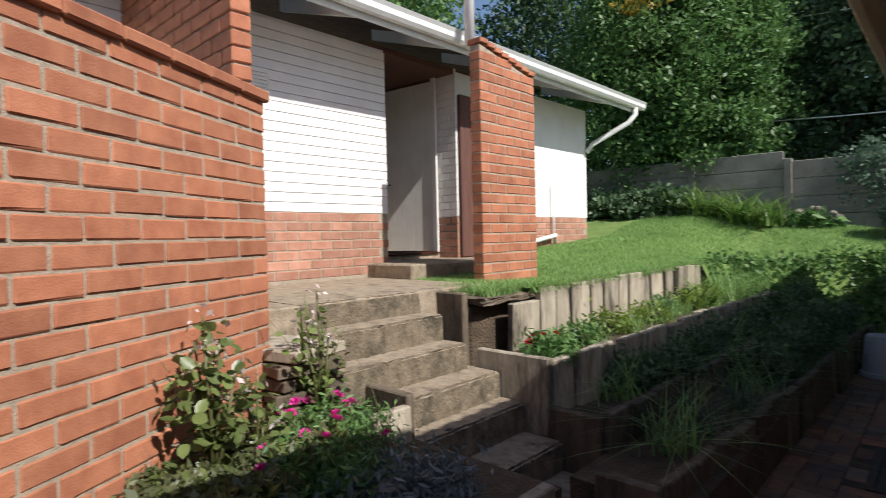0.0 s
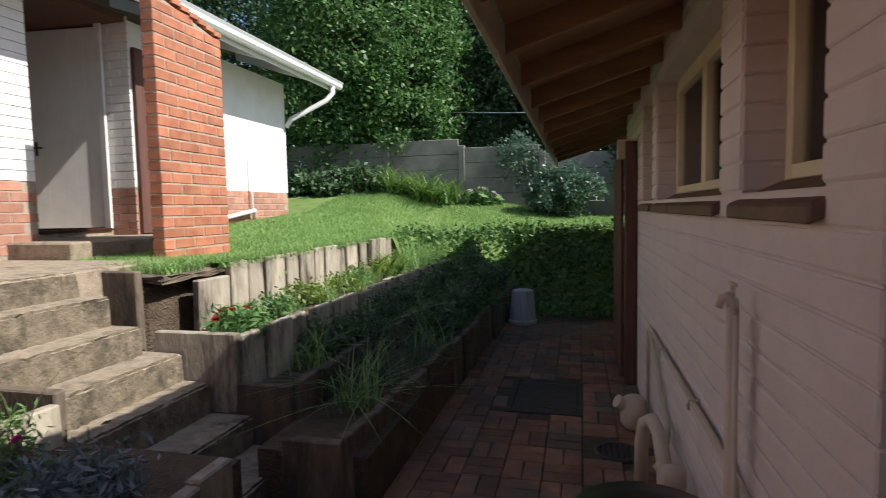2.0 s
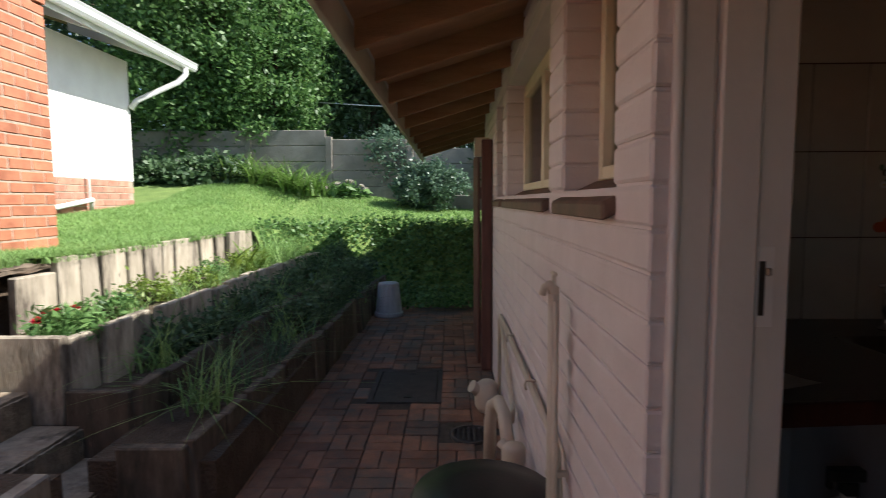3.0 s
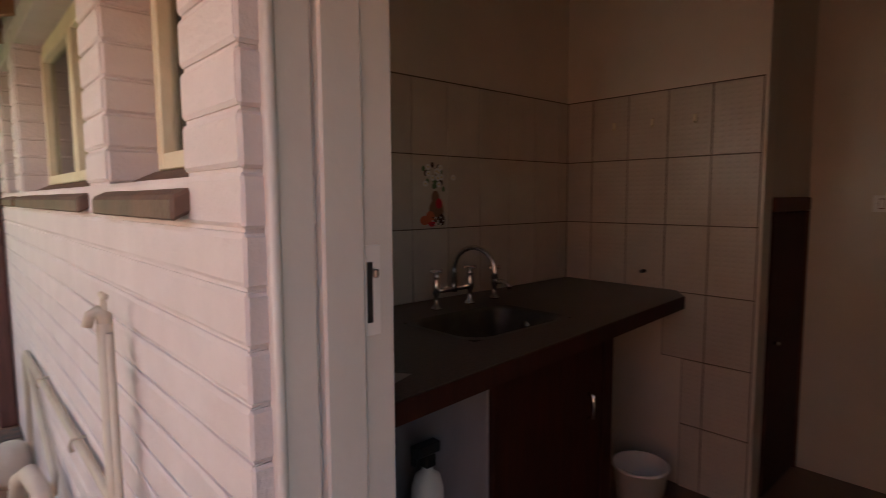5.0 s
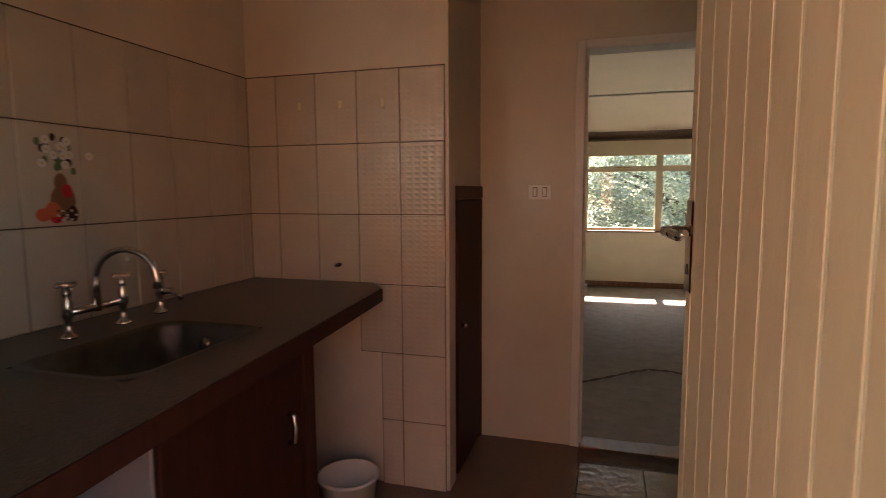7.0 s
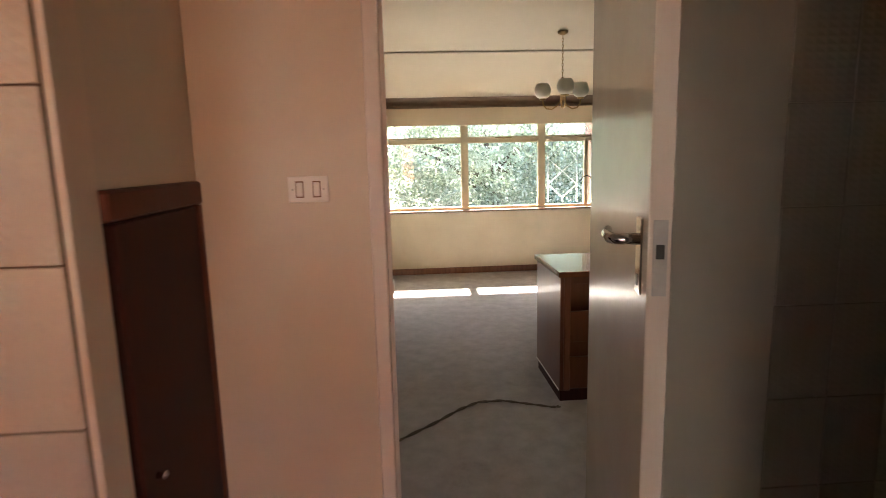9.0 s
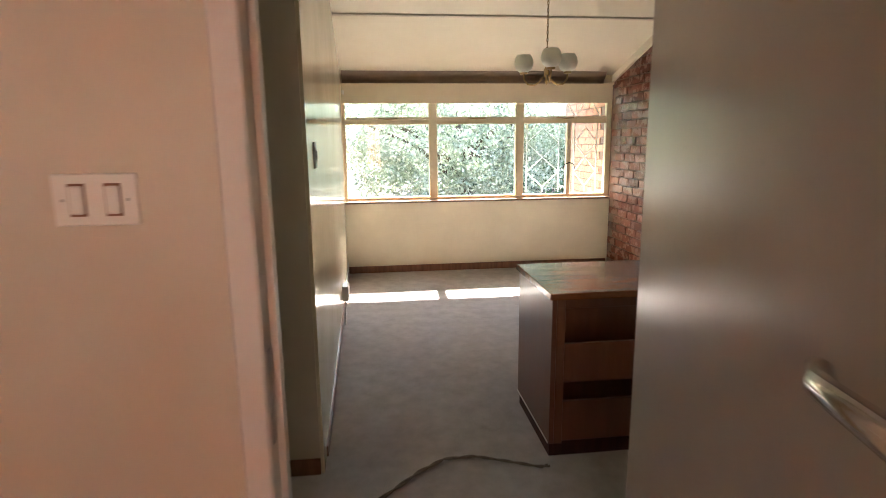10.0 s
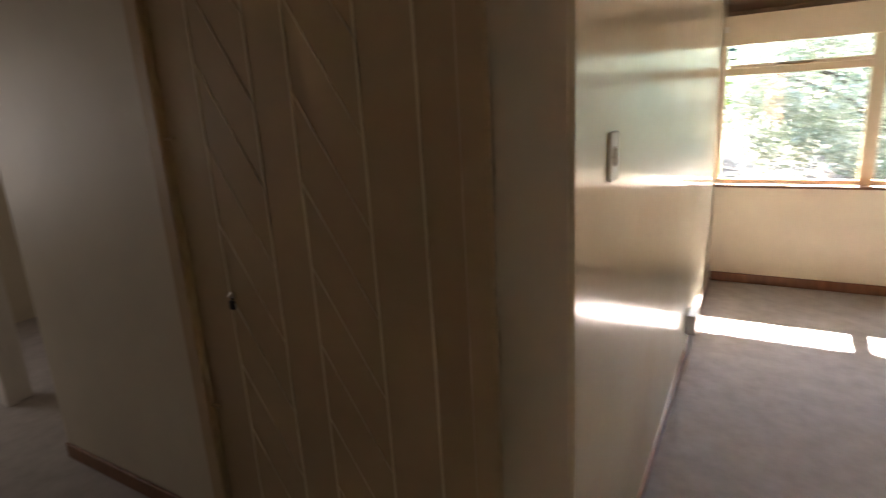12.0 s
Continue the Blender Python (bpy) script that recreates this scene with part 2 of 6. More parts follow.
M["door_white"] = mat("satin_door_paint", (0.56, 0.49, 0.43), (0.62, 0.545, 0.48), 2.5, 0.24, 0.04, 20, rough_var=0.04, bumpdist=0.004)
M["door_olive"] = mat("satin_cupboard_paint", (0.44, 0.32, 0.195), (0.50, 0.37, 0.23), 3, 0.35, 0.05, 30)
M["carpet"] = mat("grey_beige_carpet", (0.45, 0.41, 0.40), (0.58, 0.53, 0.52), 9, 0.98, 1.0, 260, stain=(0.36, 0.32, 0.30), stain_at=0.6, bumpdist=0.014)
M["moulding"] = mat("pale_moulding_paint", (0.66, 0.56, 0.38), (0.72, 0.62, 0.44), 4, 0.45, 0.05, 40)
M["cornice"] = mat("brown_cornice_paint", (0.23, 0.17, 0.125), (0.30, 0.225, 0.17), 4, 0.5, 0.05, 40)
M["vinyl"] = mat("brown_vinyl", (0.15, 0.095, 0.065), (0.20, 0.13, 0.09), 5, 0.42, 0.1, 40)
M["globe"] = mat("frosted_glass_globe", (0.70, 0.70, 0.62), (0.78, 0.78, 0.70), 12, 0.35, 0.1, 60)
M["plastic"] = mat("white_plastic", (0.74, 0.72, 0.68), (0.80, 0.78, 0.74), 6, 0.35, 0.0, 60)
M["plastic_grey"] = mat("grey_plastic", (0.34, 0.35, 0.38), (0.46, 0.47, 0.50), 6, 0.5, 0.1, 60, stretch=(6, 6, 0.6))
M["black"] = mat("black_plastic", (0.012, 0.012, 0.012), (0.03, 0.028, 0.028), 8, 0.4, 0.05, 60)
M["orange"] = mat("orange_label", (0.55, 0.10, 0.04), (0.62, 0.16, 0.07), 8, 0.5, 0.0, 60)
M["paper"] = mat("paper", (0.70, 0.68, 0.66), (0.78, 0.76, 0.73), 8, 0.8, 0.05, 60)
M["pipe"] = mat("painted_pipe", (0.53, 0.455, 0.36), (0.62, 0.54, 0.43), 6, 0.55, 0.15, 60, stain=(0.42, 0.28, 0.18), stain_at=0.64)
M["fence"] = mat("precast_fence_concrete", (0.22, 0.20, 0.17), (0.34, 0.31, 0.27), 2.5, 0.95, 0.4, 40, stain=(0.12, 0.11, 0.09), stain_at=0.55, vary=0.1)
M["bark"] = mat("bark", (0.06, 0.045, 0.03), (0.12, 0.09, 0.065), 10, 0.95, 0.9, 50, stretch=(1, 1, 0.2), bumpdist=0.03)
M["cable"] = mat("twisted_flex", (0.11, 0.085, 0.065), (0.20, 0.16, 0.13), 60, 0.7, 0.2, 150)
M["stem"] = leaf_mat("stem", (0.10, 0.11, 0.04), (0.16, 0.15, 0.06), 0.1)
M["grass"] = leaf_mat("grass_blade", (0.14, 0.27, 0.07), (0.37, 0.55, 0.19), 0.4, 0.6, 1.2)
M["leaf_a"] = leaf_mat("bright_leaf", (0.05, 0.125, 0.035), (0.20, 0.35, 0.11), 0.4)
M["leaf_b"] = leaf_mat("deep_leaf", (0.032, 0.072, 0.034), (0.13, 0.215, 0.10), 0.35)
M["leaf_c"] = leaf_mat("blue_green_leaf", (0.06, 0.12, 0.07), (0.17, 0.26, 0.18), 0.3, 0.35)
M["leaf_d"] = leaf_mat("lime_leaf", (0.10, 0.17, 0.025), (0.24, 0.33, 0.06), 0.4)
M["leaf_s"] = leaf_mat("silvery_leaf", (0.10, 0.14, 0.14), (0.22, 0.26, 0.28), 0.2)
M["leaf_w"] = leaf_mat("pale_blossom_leaf", (0.17, 0.22, 0.13), (0.58, 0.60, 0.50), 0.3)
M["begonia_leaf"] = leaf_mat("begonia_leaf", (0.07, 0.10, 0.03), (0.24, 0.30, 0.10), 0.35, 0.35, 9.0)
M["leaf_far"] = leaf_mat("far_blue_green_leaf", (0.022, 0.055, 0.042), (0.075, 0.14, 0.10), 0.2)
M["strap"] = leaf_mat("strap_leaf", (0.09, 0.18, 0.04), (0.26, 0.40, 0.11), 0.35, 0.35)
M["leaf_y"] = leaf_mat("yellow_leaf", (0.45, 0.30, 0.03), (0.65, 0.48, 0.08), 0.4)
M["leaf_dry"] = leaf_mat("dry_fern_leaf", (0.06, 0.075, 0.032), (0.19, 0.20, 0.095), 0.3)
M["magenta"] = leaf_mat("magenta_petal", (0.55, 0.015, 0.25), (0.80, 0.06, 0.42), 0.3)
M["red"] = leaf_mat("red_petal", (0.45, 0.01, 0.02), (0.70, 0.03, 0.06), 0.3)
M["whitepetal"] = leaf_mat("white_petal", (0.60, 0.50, 0.48), (0.80, 0.72, 0.70), 0.3)
M["glass"] = glass_mat("window_glass")


# ---------------- mesh helpers ----------------
def bm_box(bm, x0, x1, y0, y1, z0, z1, bevel=0.0):
    vs = [bm.verts.new(p) for p in ((x0, y0, z0), (x1, y0, z0), (x1, y1, z0), (x0, y1, z0), (x0, y0, z1), (x1, y0, z1), (x1, y1, z1), (x0, y1, z1))]
    fs = [bm.faces.new([vs[i] for i in f]) for f in ((3, 2, 1, 0), (4, 5, 6, 7), (0, 1, 5, 4), (1, 2, 6, 5), (2, 3, 7, 6), (3, 0, 4, 7))]
    if bevel:
        es = list({e for f in fs for e in f.edges})
        bmesh.ops.bevel(bm, geom=es, offset=bevel, segments=1, affect="EDGES", profile=0.5)
    return bm


def box(x0, x1, y0, y1, z0, z1, bevel=0.0):
    return bm_box(bmesh.new(), x0, x1, y0, y1, z0, z1, bevel)


def boxes(rows, bevel=0.0):
    bm = bmesh.new()
    for r in rows:
        b = box(*r, bevel)
        me = bpy.data.meshes.new("t")
        b.to_mesh(me)
        b.free()
        bm.from_mesh(me)
        bpy.data.meshes.remove(me)
    return bm


def bm_tube(bm, pts, radii, seg=12, cap=True):
    """A tube along points, with a radius at each."""
    pts = [Vector(p) for p in pts]
    if not hasattr(radii, "__len__"):
        radii = [radii] * len(pts)
    rings, side = [], None
    for i, p in enumerate(pts):
        d = (pts[min(i + 1, len(pts) - 1)] - pts[max(i - 1, 0)]).normalized()
        if side is None:
            side = d.orthogonal().normalized()
        side = (side - d * side.dot(d)).normalized()
        up = d.cross(side)
        rings.append([bm.verts.new(p + (side * math.cos(2 * math.pi * k / seg) + up * math.sin(2 * math.pi * k / seg)) * radii[i]) for k in range(seg)])
    for a, b in zip(rings, rings[1:]):
        for k in range(seg):
            f = bm.faces.new((a[k], a[(k + 1) % seg], b[(k + 1) % seg], b[k]))
            f.smooth = True
    if cap:
        bm.faces.new(rings[0][::-1])
        bm.faces.new(rings[-1])
    return bm


def tube(pts, radii, seg=12):
    return bm_tube(bmesh.new(), pts, radii, seg)


def lathe(profile, seg=28, centre=(0, 0, 0)):
    """A turned shape: (radius, height) pairs round a vertical axis."""
    bm = bmesh.new()
    c = Vector(centre)
    rings = [[bm.verts.new(c + Vector((r * math.cos(2 * math.pi * k / seg), r * math.sin(2 * math.pi * k / seg), z))) for k in range(seg)] for r, z in profile]
    for a, b in zip(rings, rings[1:]):
        for k in range(seg):
            f = bm.faces.new((a[k], a[(k + 1) % seg], b[(k + 1) % seg], b[k]))
            f.smooth = True
    if profile[0][0] > 1e-4:
        bm.faces.new(rings[0][::-1])
    if profile[-1][0] > 1e-4:
        bm.faces.new(rings[-1])
    bmesh.ops.remove_doubles(bm, verts=bm.verts, dist=1e-5)
    return bm


def obj(name, bm, material, label="", category="", kind="", group=""):
    """One top-level mesh object."""
    me = bpy.data.meshes.new(name)
    bmesh.ops.recalc_face_normals(bm, faces=bm.faces)
    bm.to_mesh(me)
    bm.free()
    me.materials.append(material)
    return tagged(new(name, me), label, category, group, kind)


def part(name, bm, material, parent, label=""):
    """One mesh object under a thing or a part."""
    ob = obj(name, bm, material, label)
    ob.parent = parent
    return ob


def thing(name, label, category, at=(0, 0, 0), group=""):
    """An Empty at the base of a thing of several parts."""
    ob = new(name)
    ob.empty_display_size = 0.1
    ob.location = at
    return tagged(ob, label, category, group)


def put(name, me, parent, at, rz=0.0, scale=(1, 1, 1)):
    """A piece that shares mesh data, under its owner."""
    ob = new(name, me)
    ob.parent = parent
    ob.location, ob.rotation_euler, ob.scale = at, (0, 0, rz), scale
    return ob


def piece_mesh(name, sx, sy, sz, material, bevel=0.004):
    """A chamfered block centred on its middle, shared by many pieces."""
    bm = box(-sx / 2, sx / 2, -sy / 2, sy / 2, -sz / 2, sz / 2, bevel)
    me = bpy.data.meshes.new(name)
    bmesh.ops.recalc_face_normals(bm, faces=bm.faces)
    bm.to_mesh(me)
    bm.free()
    me.materials.append(material)
    return me


def raw(name, verts, faces, material, parent=None, label="", category="", kind=""):
    """A mesh object from arrays of corners and faces."""
    me = bpy.data.meshes.new(name)
    me.from_pydata(verts, [], faces)
    me.materials.append(material)
    ob = tagged(new(name, me), label, category, "", kind)
    ob.parent = parent
    return ob


def leaves(points, size, rng, flat=0.0, long=1.7, droop=0.0):
    """Diamond leaves at points: arrays of corners and of four-cornered faces."""
    n = len(points)
    d = rng.normal(size=(n, 3))
    d[:, 2] = d[:, 2] * (1 - flat) - droop
    d /= np.linalg.norm(d, axis=1)[:, None]
    o = rng.normal(size=(n, 3))
    s = np.cross(d, o)
    s /= np.linalg.norm(s, axis=1)[:, None] + 1e-9
    k = (size * rng.uniform(0.6, 1.35, n))[:, None]
    v = np.stack([points - d * k * long / 2, points + s * k * 0.42 - d * k * 0.1, points + d * k * long / 2, points - s * k * 0.42 - d * k * 0.1], 1).reshape(-1, 3)
    return v, np.arange(4 * n).reshape(-1, 4)


def leaf_object(name, v, f, material, parent=None, label="", category="", kind=""):
    """A quick mesh of many four-cornered leaves."""
    me = bpy.data.meshes.new(name)
    n = len(f)
    me.vertices.add(len(v))
    me.vertices.foreach_set("co", np.asarray(v, np.float32).ravel())
    me.loops.add(4 * n)
    me.loops.foreach_set("vertex_index", np.asarray(f, np.int32).ravel())
    me.polygons.add(n)
    me.polygons.foreach_set("loop_start", np.arange(0, 4 * n, 4, dtype=np.int32))
    me.update(calc_edges=True)
    me.materials.append(material)
    ob = tagged(new(name, me), label, category, "", kind)
    ob.parent = parent
    return ob


def clumps(rng, centre, radii, count, each, spread, low=-1.0, shell=0.55):
    """Leaf points in uneven clumps through the outer part of an ellipsoid."""
    d = rng.normal(size=(count, 3))
    d /= np.linalg.norm(d, axis=1)[:, None]
    d[:, 2] = np.maximum(d[:, 2], low)
    r = rng.uniform(shell, 1.05, count)[:, None]
    c = np.array(centre) + d * r * np.array(radii)
    p = np.repeat(c, each, 0) + rng.normal(size=(count * each, 3)) * spread
    return p


def tree(name, label, at, height, crown, radii, material, count, each, spread, size, seed, limbs=7, droop=0.2, trunk_r=0.14):
    """A tapered, forking trunk with limbs and a crown of clumped leaves."""
    rng = np.random.default_rng(seed)
    t = thing(name, label, "tree", at)
    base, c = Vector((0, 0, 0)), Vector(crown)
    bm = tube([base, base.lerp(c, 0.35) + Vector(rng.normal(size=3) * 0.08), base.lerp(c, 0.7), c + Vector((0, 0, radii[2] * 0.4))],
              [trunk_r * 1.35, trunk_r, trunk_r * 0.75, trunk_r * 0.25], 10)
    for i in range(limbs):
        a = 2 * math.pi * (i + rng.uniform(-0.3, 0.3)) / limbs
        s = base.lerp(c, rng.uniform(0.4, 0.8))
        e = c + Vector((math.cos(a) * radii[0], math.sin(a) * radii[1], rng.uniform(-0.5, 0.7) * radii[2])) * 0.75
        m = s.lerp(e, 0.5) + Vector((0, 0, 0.15 * radii[2]))
        bm_tube(bm, [s, m, e], [trunk_r * 0.5, trunk_r * 0.3, trunk_r * 0.1], 7)
    part("trunk", bm, M["bark"], t)
    p = clumps(rng, crown, radii, count, each, spread)
    v, f = leaves(p, size, rng, droop=droop)
    leaf_object("crown", v, f, material, t)
    return t


# ---------------- levels and plan ----------------
# x runs into the house from its outer wall face, y along the passage, z is up from the kitchen floor
PAVE = -0.10
WALL_END = 4.85
EAVE_X, EAVE_Z = -0.77, 2.005


def struct(name, bm, material, label=""):
    return obj(name, bm, material, label, kind="structure")


# ground sheet, pavement, lawn
struct("ground", box(-60, 70, -50, 80, -0.6, -0.16), M["soil"], "bare brown earth round the house")
struct("pavement", box(-1.66, 0.0, -4.0, 7.6, -0.17, PAVE - 0.012), M["paver_joint"], "sandy bed of the brick-paved passage")


def lawn_height(x, y):
    """Lawn: level by the outbuilding, rising to the fence and falling towards the house."""
    s = min(1.0, max(0.0, (-2.96 - x) / 1.1))
    near = 1.03 + 0.085 * max(0.0, y - 3.0) * s * s * (3 - 2 * s)
    far = 1.75 - 0.147 * max(0.0, min(2.25, x + 4.0)) - 0.19 * max(0.0, min(1.15, x + 1.75))
    w = min(1.0, max(0.0, (y - 7.5) / 2.0))
    h = near * (1 - w) + far * w
    h += 0.02 * math.sin(1.7 * x + 0.6) * math.sin(1.1 * y)
    return h


def sheet(x0, x1, y0, y1, nx, ny, height):
    vs = [(x0 + (x1 - x0) * i / nx, y0 + (y1 - y0) * j / ny) for j in range(ny + 1) for i in range(nx + 1)]
    vs = [(x, y, height(x, y)) for x, y in vs]
    fs = [(j * (nx + 1) + i, j * (nx + 1) + i + 1, (j + 1) * (nx + 1) + i + 1, (j + 1) * (nx + 1) + i) for j in range(ny) for i in range(nx)]
    return vs, fs


def bank_height(x, y):
    """The lawn and, past the end of the passage, the bank that falls from it to the paving."""
    top = lawn_height(x, y)
    edge = 7.15 if x > -1.7 else 7.15 - 0.95 * min(1.0, (-1.7 - x) / 0.8)
    if x > -2.95:
        k = min(1.0, max(0.0, (y - edge) / 0.9))
        k = k * k * (3 - 2 * k)
        h = -0.12 * (1 - k) + top * k
        w = min(1.0, max(0.0, (-2.45 - x) / 0.5))
        return h * (1 - w) + (top - 0.02) * w
    return top


vs, fs = sheet(-2.95, 14.0, 6.2, 30.0, 60, 70, bank_height)
raw("lawn_bank", vs, fs, M["turf"], None, "grassed bank at the passage end", "", "structure")
vs, fs = sheet(-14.0, -2.95, 2.42, 30.0, 40, 80, lawn_height)
raw("lawn", vs, fs, M["turf"], None, "mown green lawn with dry patches", "", "structure")

# terraces between lawn and passage
struct("terrace_upper_soil", box(-2.96, -2.42, 1.90, 7.6, -0.12, 0.60), M["soil"], "planted upper terrace soil")
struct("terrace_middle_soil", box(-2.42, -2.06, 1.84, 7.4, -0.12, 0.33), M["soil"], "planted middle terrace soil")
struct("terrace_lower_soil", box(-2.06, -1.46, 1.45, 7.2, -0.12, 0.19), M["soil"], "planted lower terrace soil")
struct("flower_bed_soil", box(-3.4, -1.75, -3.0, 0.86, -0.12, 0.43), M["soil"], "dark soil of the flower bed")
struct("flower_bed_bank", box(-3.2, -2.40, -1.4, 0.60, 0.43, 0.56, 0.05), M["soil"], "banked soil against the garden wall")

# ---------------- house shell ----------------
T = 0.22
courses = thing("house_wall", "pale pink painted brick house wall with recessed bed joints", "wall")
tagged(courses, kind="structure")
OPEN = [(0.25, 0.83), (1.07, 2.66), (2.86, 3.45)]
Z_SILL, Z_HEAD = 1.39, 2.12
part("wall_core", boxes([(0.004, T, 0.024, WALL_END, PAVE - 0.1, Z_SILL)] + [(0.004, T, a, b, Z_SILL, 2.5) for a, b in
     ((0.024, 0.25), (0.83, 1.07), (2.66, 2.86), (3.45, WALL_END))] + [(0.004, T, 0.25, 3.45, Z_HEAD, 2.5)]), M["pink"], courses)


def course_strip(length, h=0.080):
    """One painted brick course: a long block with softened, uneven edges."""
    bm = bmesh.new()
    n = max(2, int(length / 0.11))
    rng = random.Random(int(length * 1000))
    prof = [(0.02, 0.0), (0.004, 0.001), (0.0, 0.008), (0.0, h - 0.010), (0.003, h - 0.002), (0.02, h)]
    rows = []
    for i in range(n + 1):
        w = rng.uniform(-0.0015, 0.0015)
        rows.append([bm.verts.new((px + (w if px < 0.01 else 0), length * i / n, pz + rng.uniform(-0.001, 0.001))) for px, pz in prof])
    for a, b in zip(rows, rows[1:]):
        for k in range(len(prof) - 1):
            bm.faces.new((a[k], b[k], b[k + 1], a[k + 1]))
    bm.faces.new(rows[0])
    bm.faces.new(rows[-1][::-1])
    me = bpy.data.meshes.new("brick_course")
    bmesh.ops.recalc_face_normals(bm, faces=bm.faces)
    bm.to_mesh(me)
    bm.free()
    me.materials.append(M["pink"])
    return me


Z_COURSE, PITCH = 1.330 - 0.0855 * 17, 0.0855
strip_cache = {}
zc = Z_COURSE
while zc < 2.3:
    segs = [(0.021, WALL_END)]
    if zc + 0.04 > Z_SILL and zc < Z_HEAD:
        segs = [(0.021, 0.25), (0.83, 1.07), (2.66, 2.86), (3.45, WALL_END)]
    for a, b in segs:
        key = round(b - a, 3)
        if key not in strip_cache:
            strip_cache[key] = course_strip(b - a)
        put("brick_course", strip_cache[key], courses, (-0.004, a, zc + 0.004))
    # brick returns into the door and window reveals
    zc += PITCH
ret = piece_mesh("reveal_brick", 0.13, 0.014, 0.079, M["pink"], 0.005)
zc = Z_COURSE
while zc < 2.3:
    spots = [(0.023, 0.062)]
    if zc + 0.04 > Z_SILL and zc < Z_HEAD:
        spots += [(0.83, 0.066), (2.66, 0.066), (3.45, 0.066)]
    for y, x in spots:
        put("brick", ret, courses, (x, y - 0.002, zc + 0.042))
    zc += PITCH

# the rest of the house closes the place behind and beside the walk
struct("wall_house_south", box(0.0, T, -6.0, -0.90, PAVE - 0.1, 2.5), M["pink"], "pink painted house wall")
struct("wall_over_door", box(0.0, T, -0.90, 0.004, 2.10, 2.5), M["pink"], "pink painted wall over the back door")
struct("wall_house_north", boxes([(T, 3.1, WALL_END - 0.2, WALL_END, PAVE - 0.1, 2.6), (4.15, 8.2, WALL_END - 0.2, WALL_END, PAVE - 0.1, 2.6), (3.1, 4.15, WALL_END - 0.2, WALL_END, PAVE - 0.1, 0.9), (3.1, 4.15, WALL_END - 0.2, WALL_END, 2.05, 2.6)]), M["pink"], "pink painted end wall")
struct("wall_kitchen_south", box(T, 2.83, -3.2, -3.0, 0, 2.6), M["wall_k"], "beige painted kitchen wall")


def window(y0, y1, panes):
    """Cream-painted timber casement set back in the brick reveal."""
    w = tagged(new("window_1"), "cream painted timber casement window", "", "", "structure")
    x0, x1, z0, z1 = 0.115, 0.165, Z_SILL, Z_HEAD
    part("window_frame", boxes([(x0, x1, y0, y0 + 0.05, z0, z1), (x0, x1, y1 - 0.05, y1, z0, z1), (x0, x1, y0 + 0.05, y1 - 0.05, z0, z0 + 0.055),
         (x0, x1, y0 + 0.05, y1 - 0.05, z1 - 0.05, z1)], 0.004), M["cream"], w)
    step = (y1 - y0 - 0.1) / panes
    for i in range(panes):
        a = y0 + 0.05 + i * step
        sash = part("sash", boxes([(x0 - 0.012, x1 - 0.01, a + 0.002, a + 0.042, z0 + 0.057, z1 - 0.052), (x0 - 0.012, x1 - 0.01, a + step - 0.042, a + step - 0.002, z0 + 0.057, z1 - 0.052),
             (x0 - 0.012, x1 - 0.01, a + 0.042, a + step - 0.042, z0 + 0.057, z0 + 0.097), (x0 - 0.012, x1 - 0.01, a + 0.042, a + step - 0.042, z1 - 0.092, z1 - 0.052)], 0.003), M["cream"], w)
        g = part("pane", box(x0 + 0.015, x0 + 0.019, a + 0.04, a + step - 0.04, z0 + 0.09, z1 - 0.09), M["glass"], sash)
        g.visible_shadow = False
    sill = bmesh.new()
    bm_box(sill, -0.034, 0.113, y0 - 0.022, y1 + 0.02, 1.405, 1.448, 0.006)
    for v in sill.verts:
        v.co.z -= 0.068 * (0.113 - v.co.x) / 0.147
    part("window_sill", sill, M["sill"], w, "sloping dark brown clay sill")


window(0.25, 0.83, 1)
window(1.07, 2.66, 2)
window(2.86, 3.45, 1)

# roof over the house, with open eaves over the passage
ridge_x, ridge_z, east_x, east_z = 3.6, 3.42, 9.15, 2.02


def roof_sheet(x0, z0, x1, z1, y0, y1, t=0.02):
    """A corrugated sheet from one edge to another."""
    n = int((y1 - y0) / 0.038)
    vs, fs = [], []
    for j in range(n + 1):
        y = y0 + (y1 - y0) * j / n
        w = 0.009 * (1, 0, -1, 0)[j % 4]
        vs += [(x0, y, z0 + w), (x1, y, z1 + w), (x1, y, z1 + w + t), (x0, y, z0 + w + t)]
    for j in range(n):
        a, b = 4 * j, 4 * j + 4
        fs += [(a, b, b + 1, a + 1), (a + 3, a + 2, b + 2, b + 3), (a, a + 3, b + 3, b)]
    return vs, fs


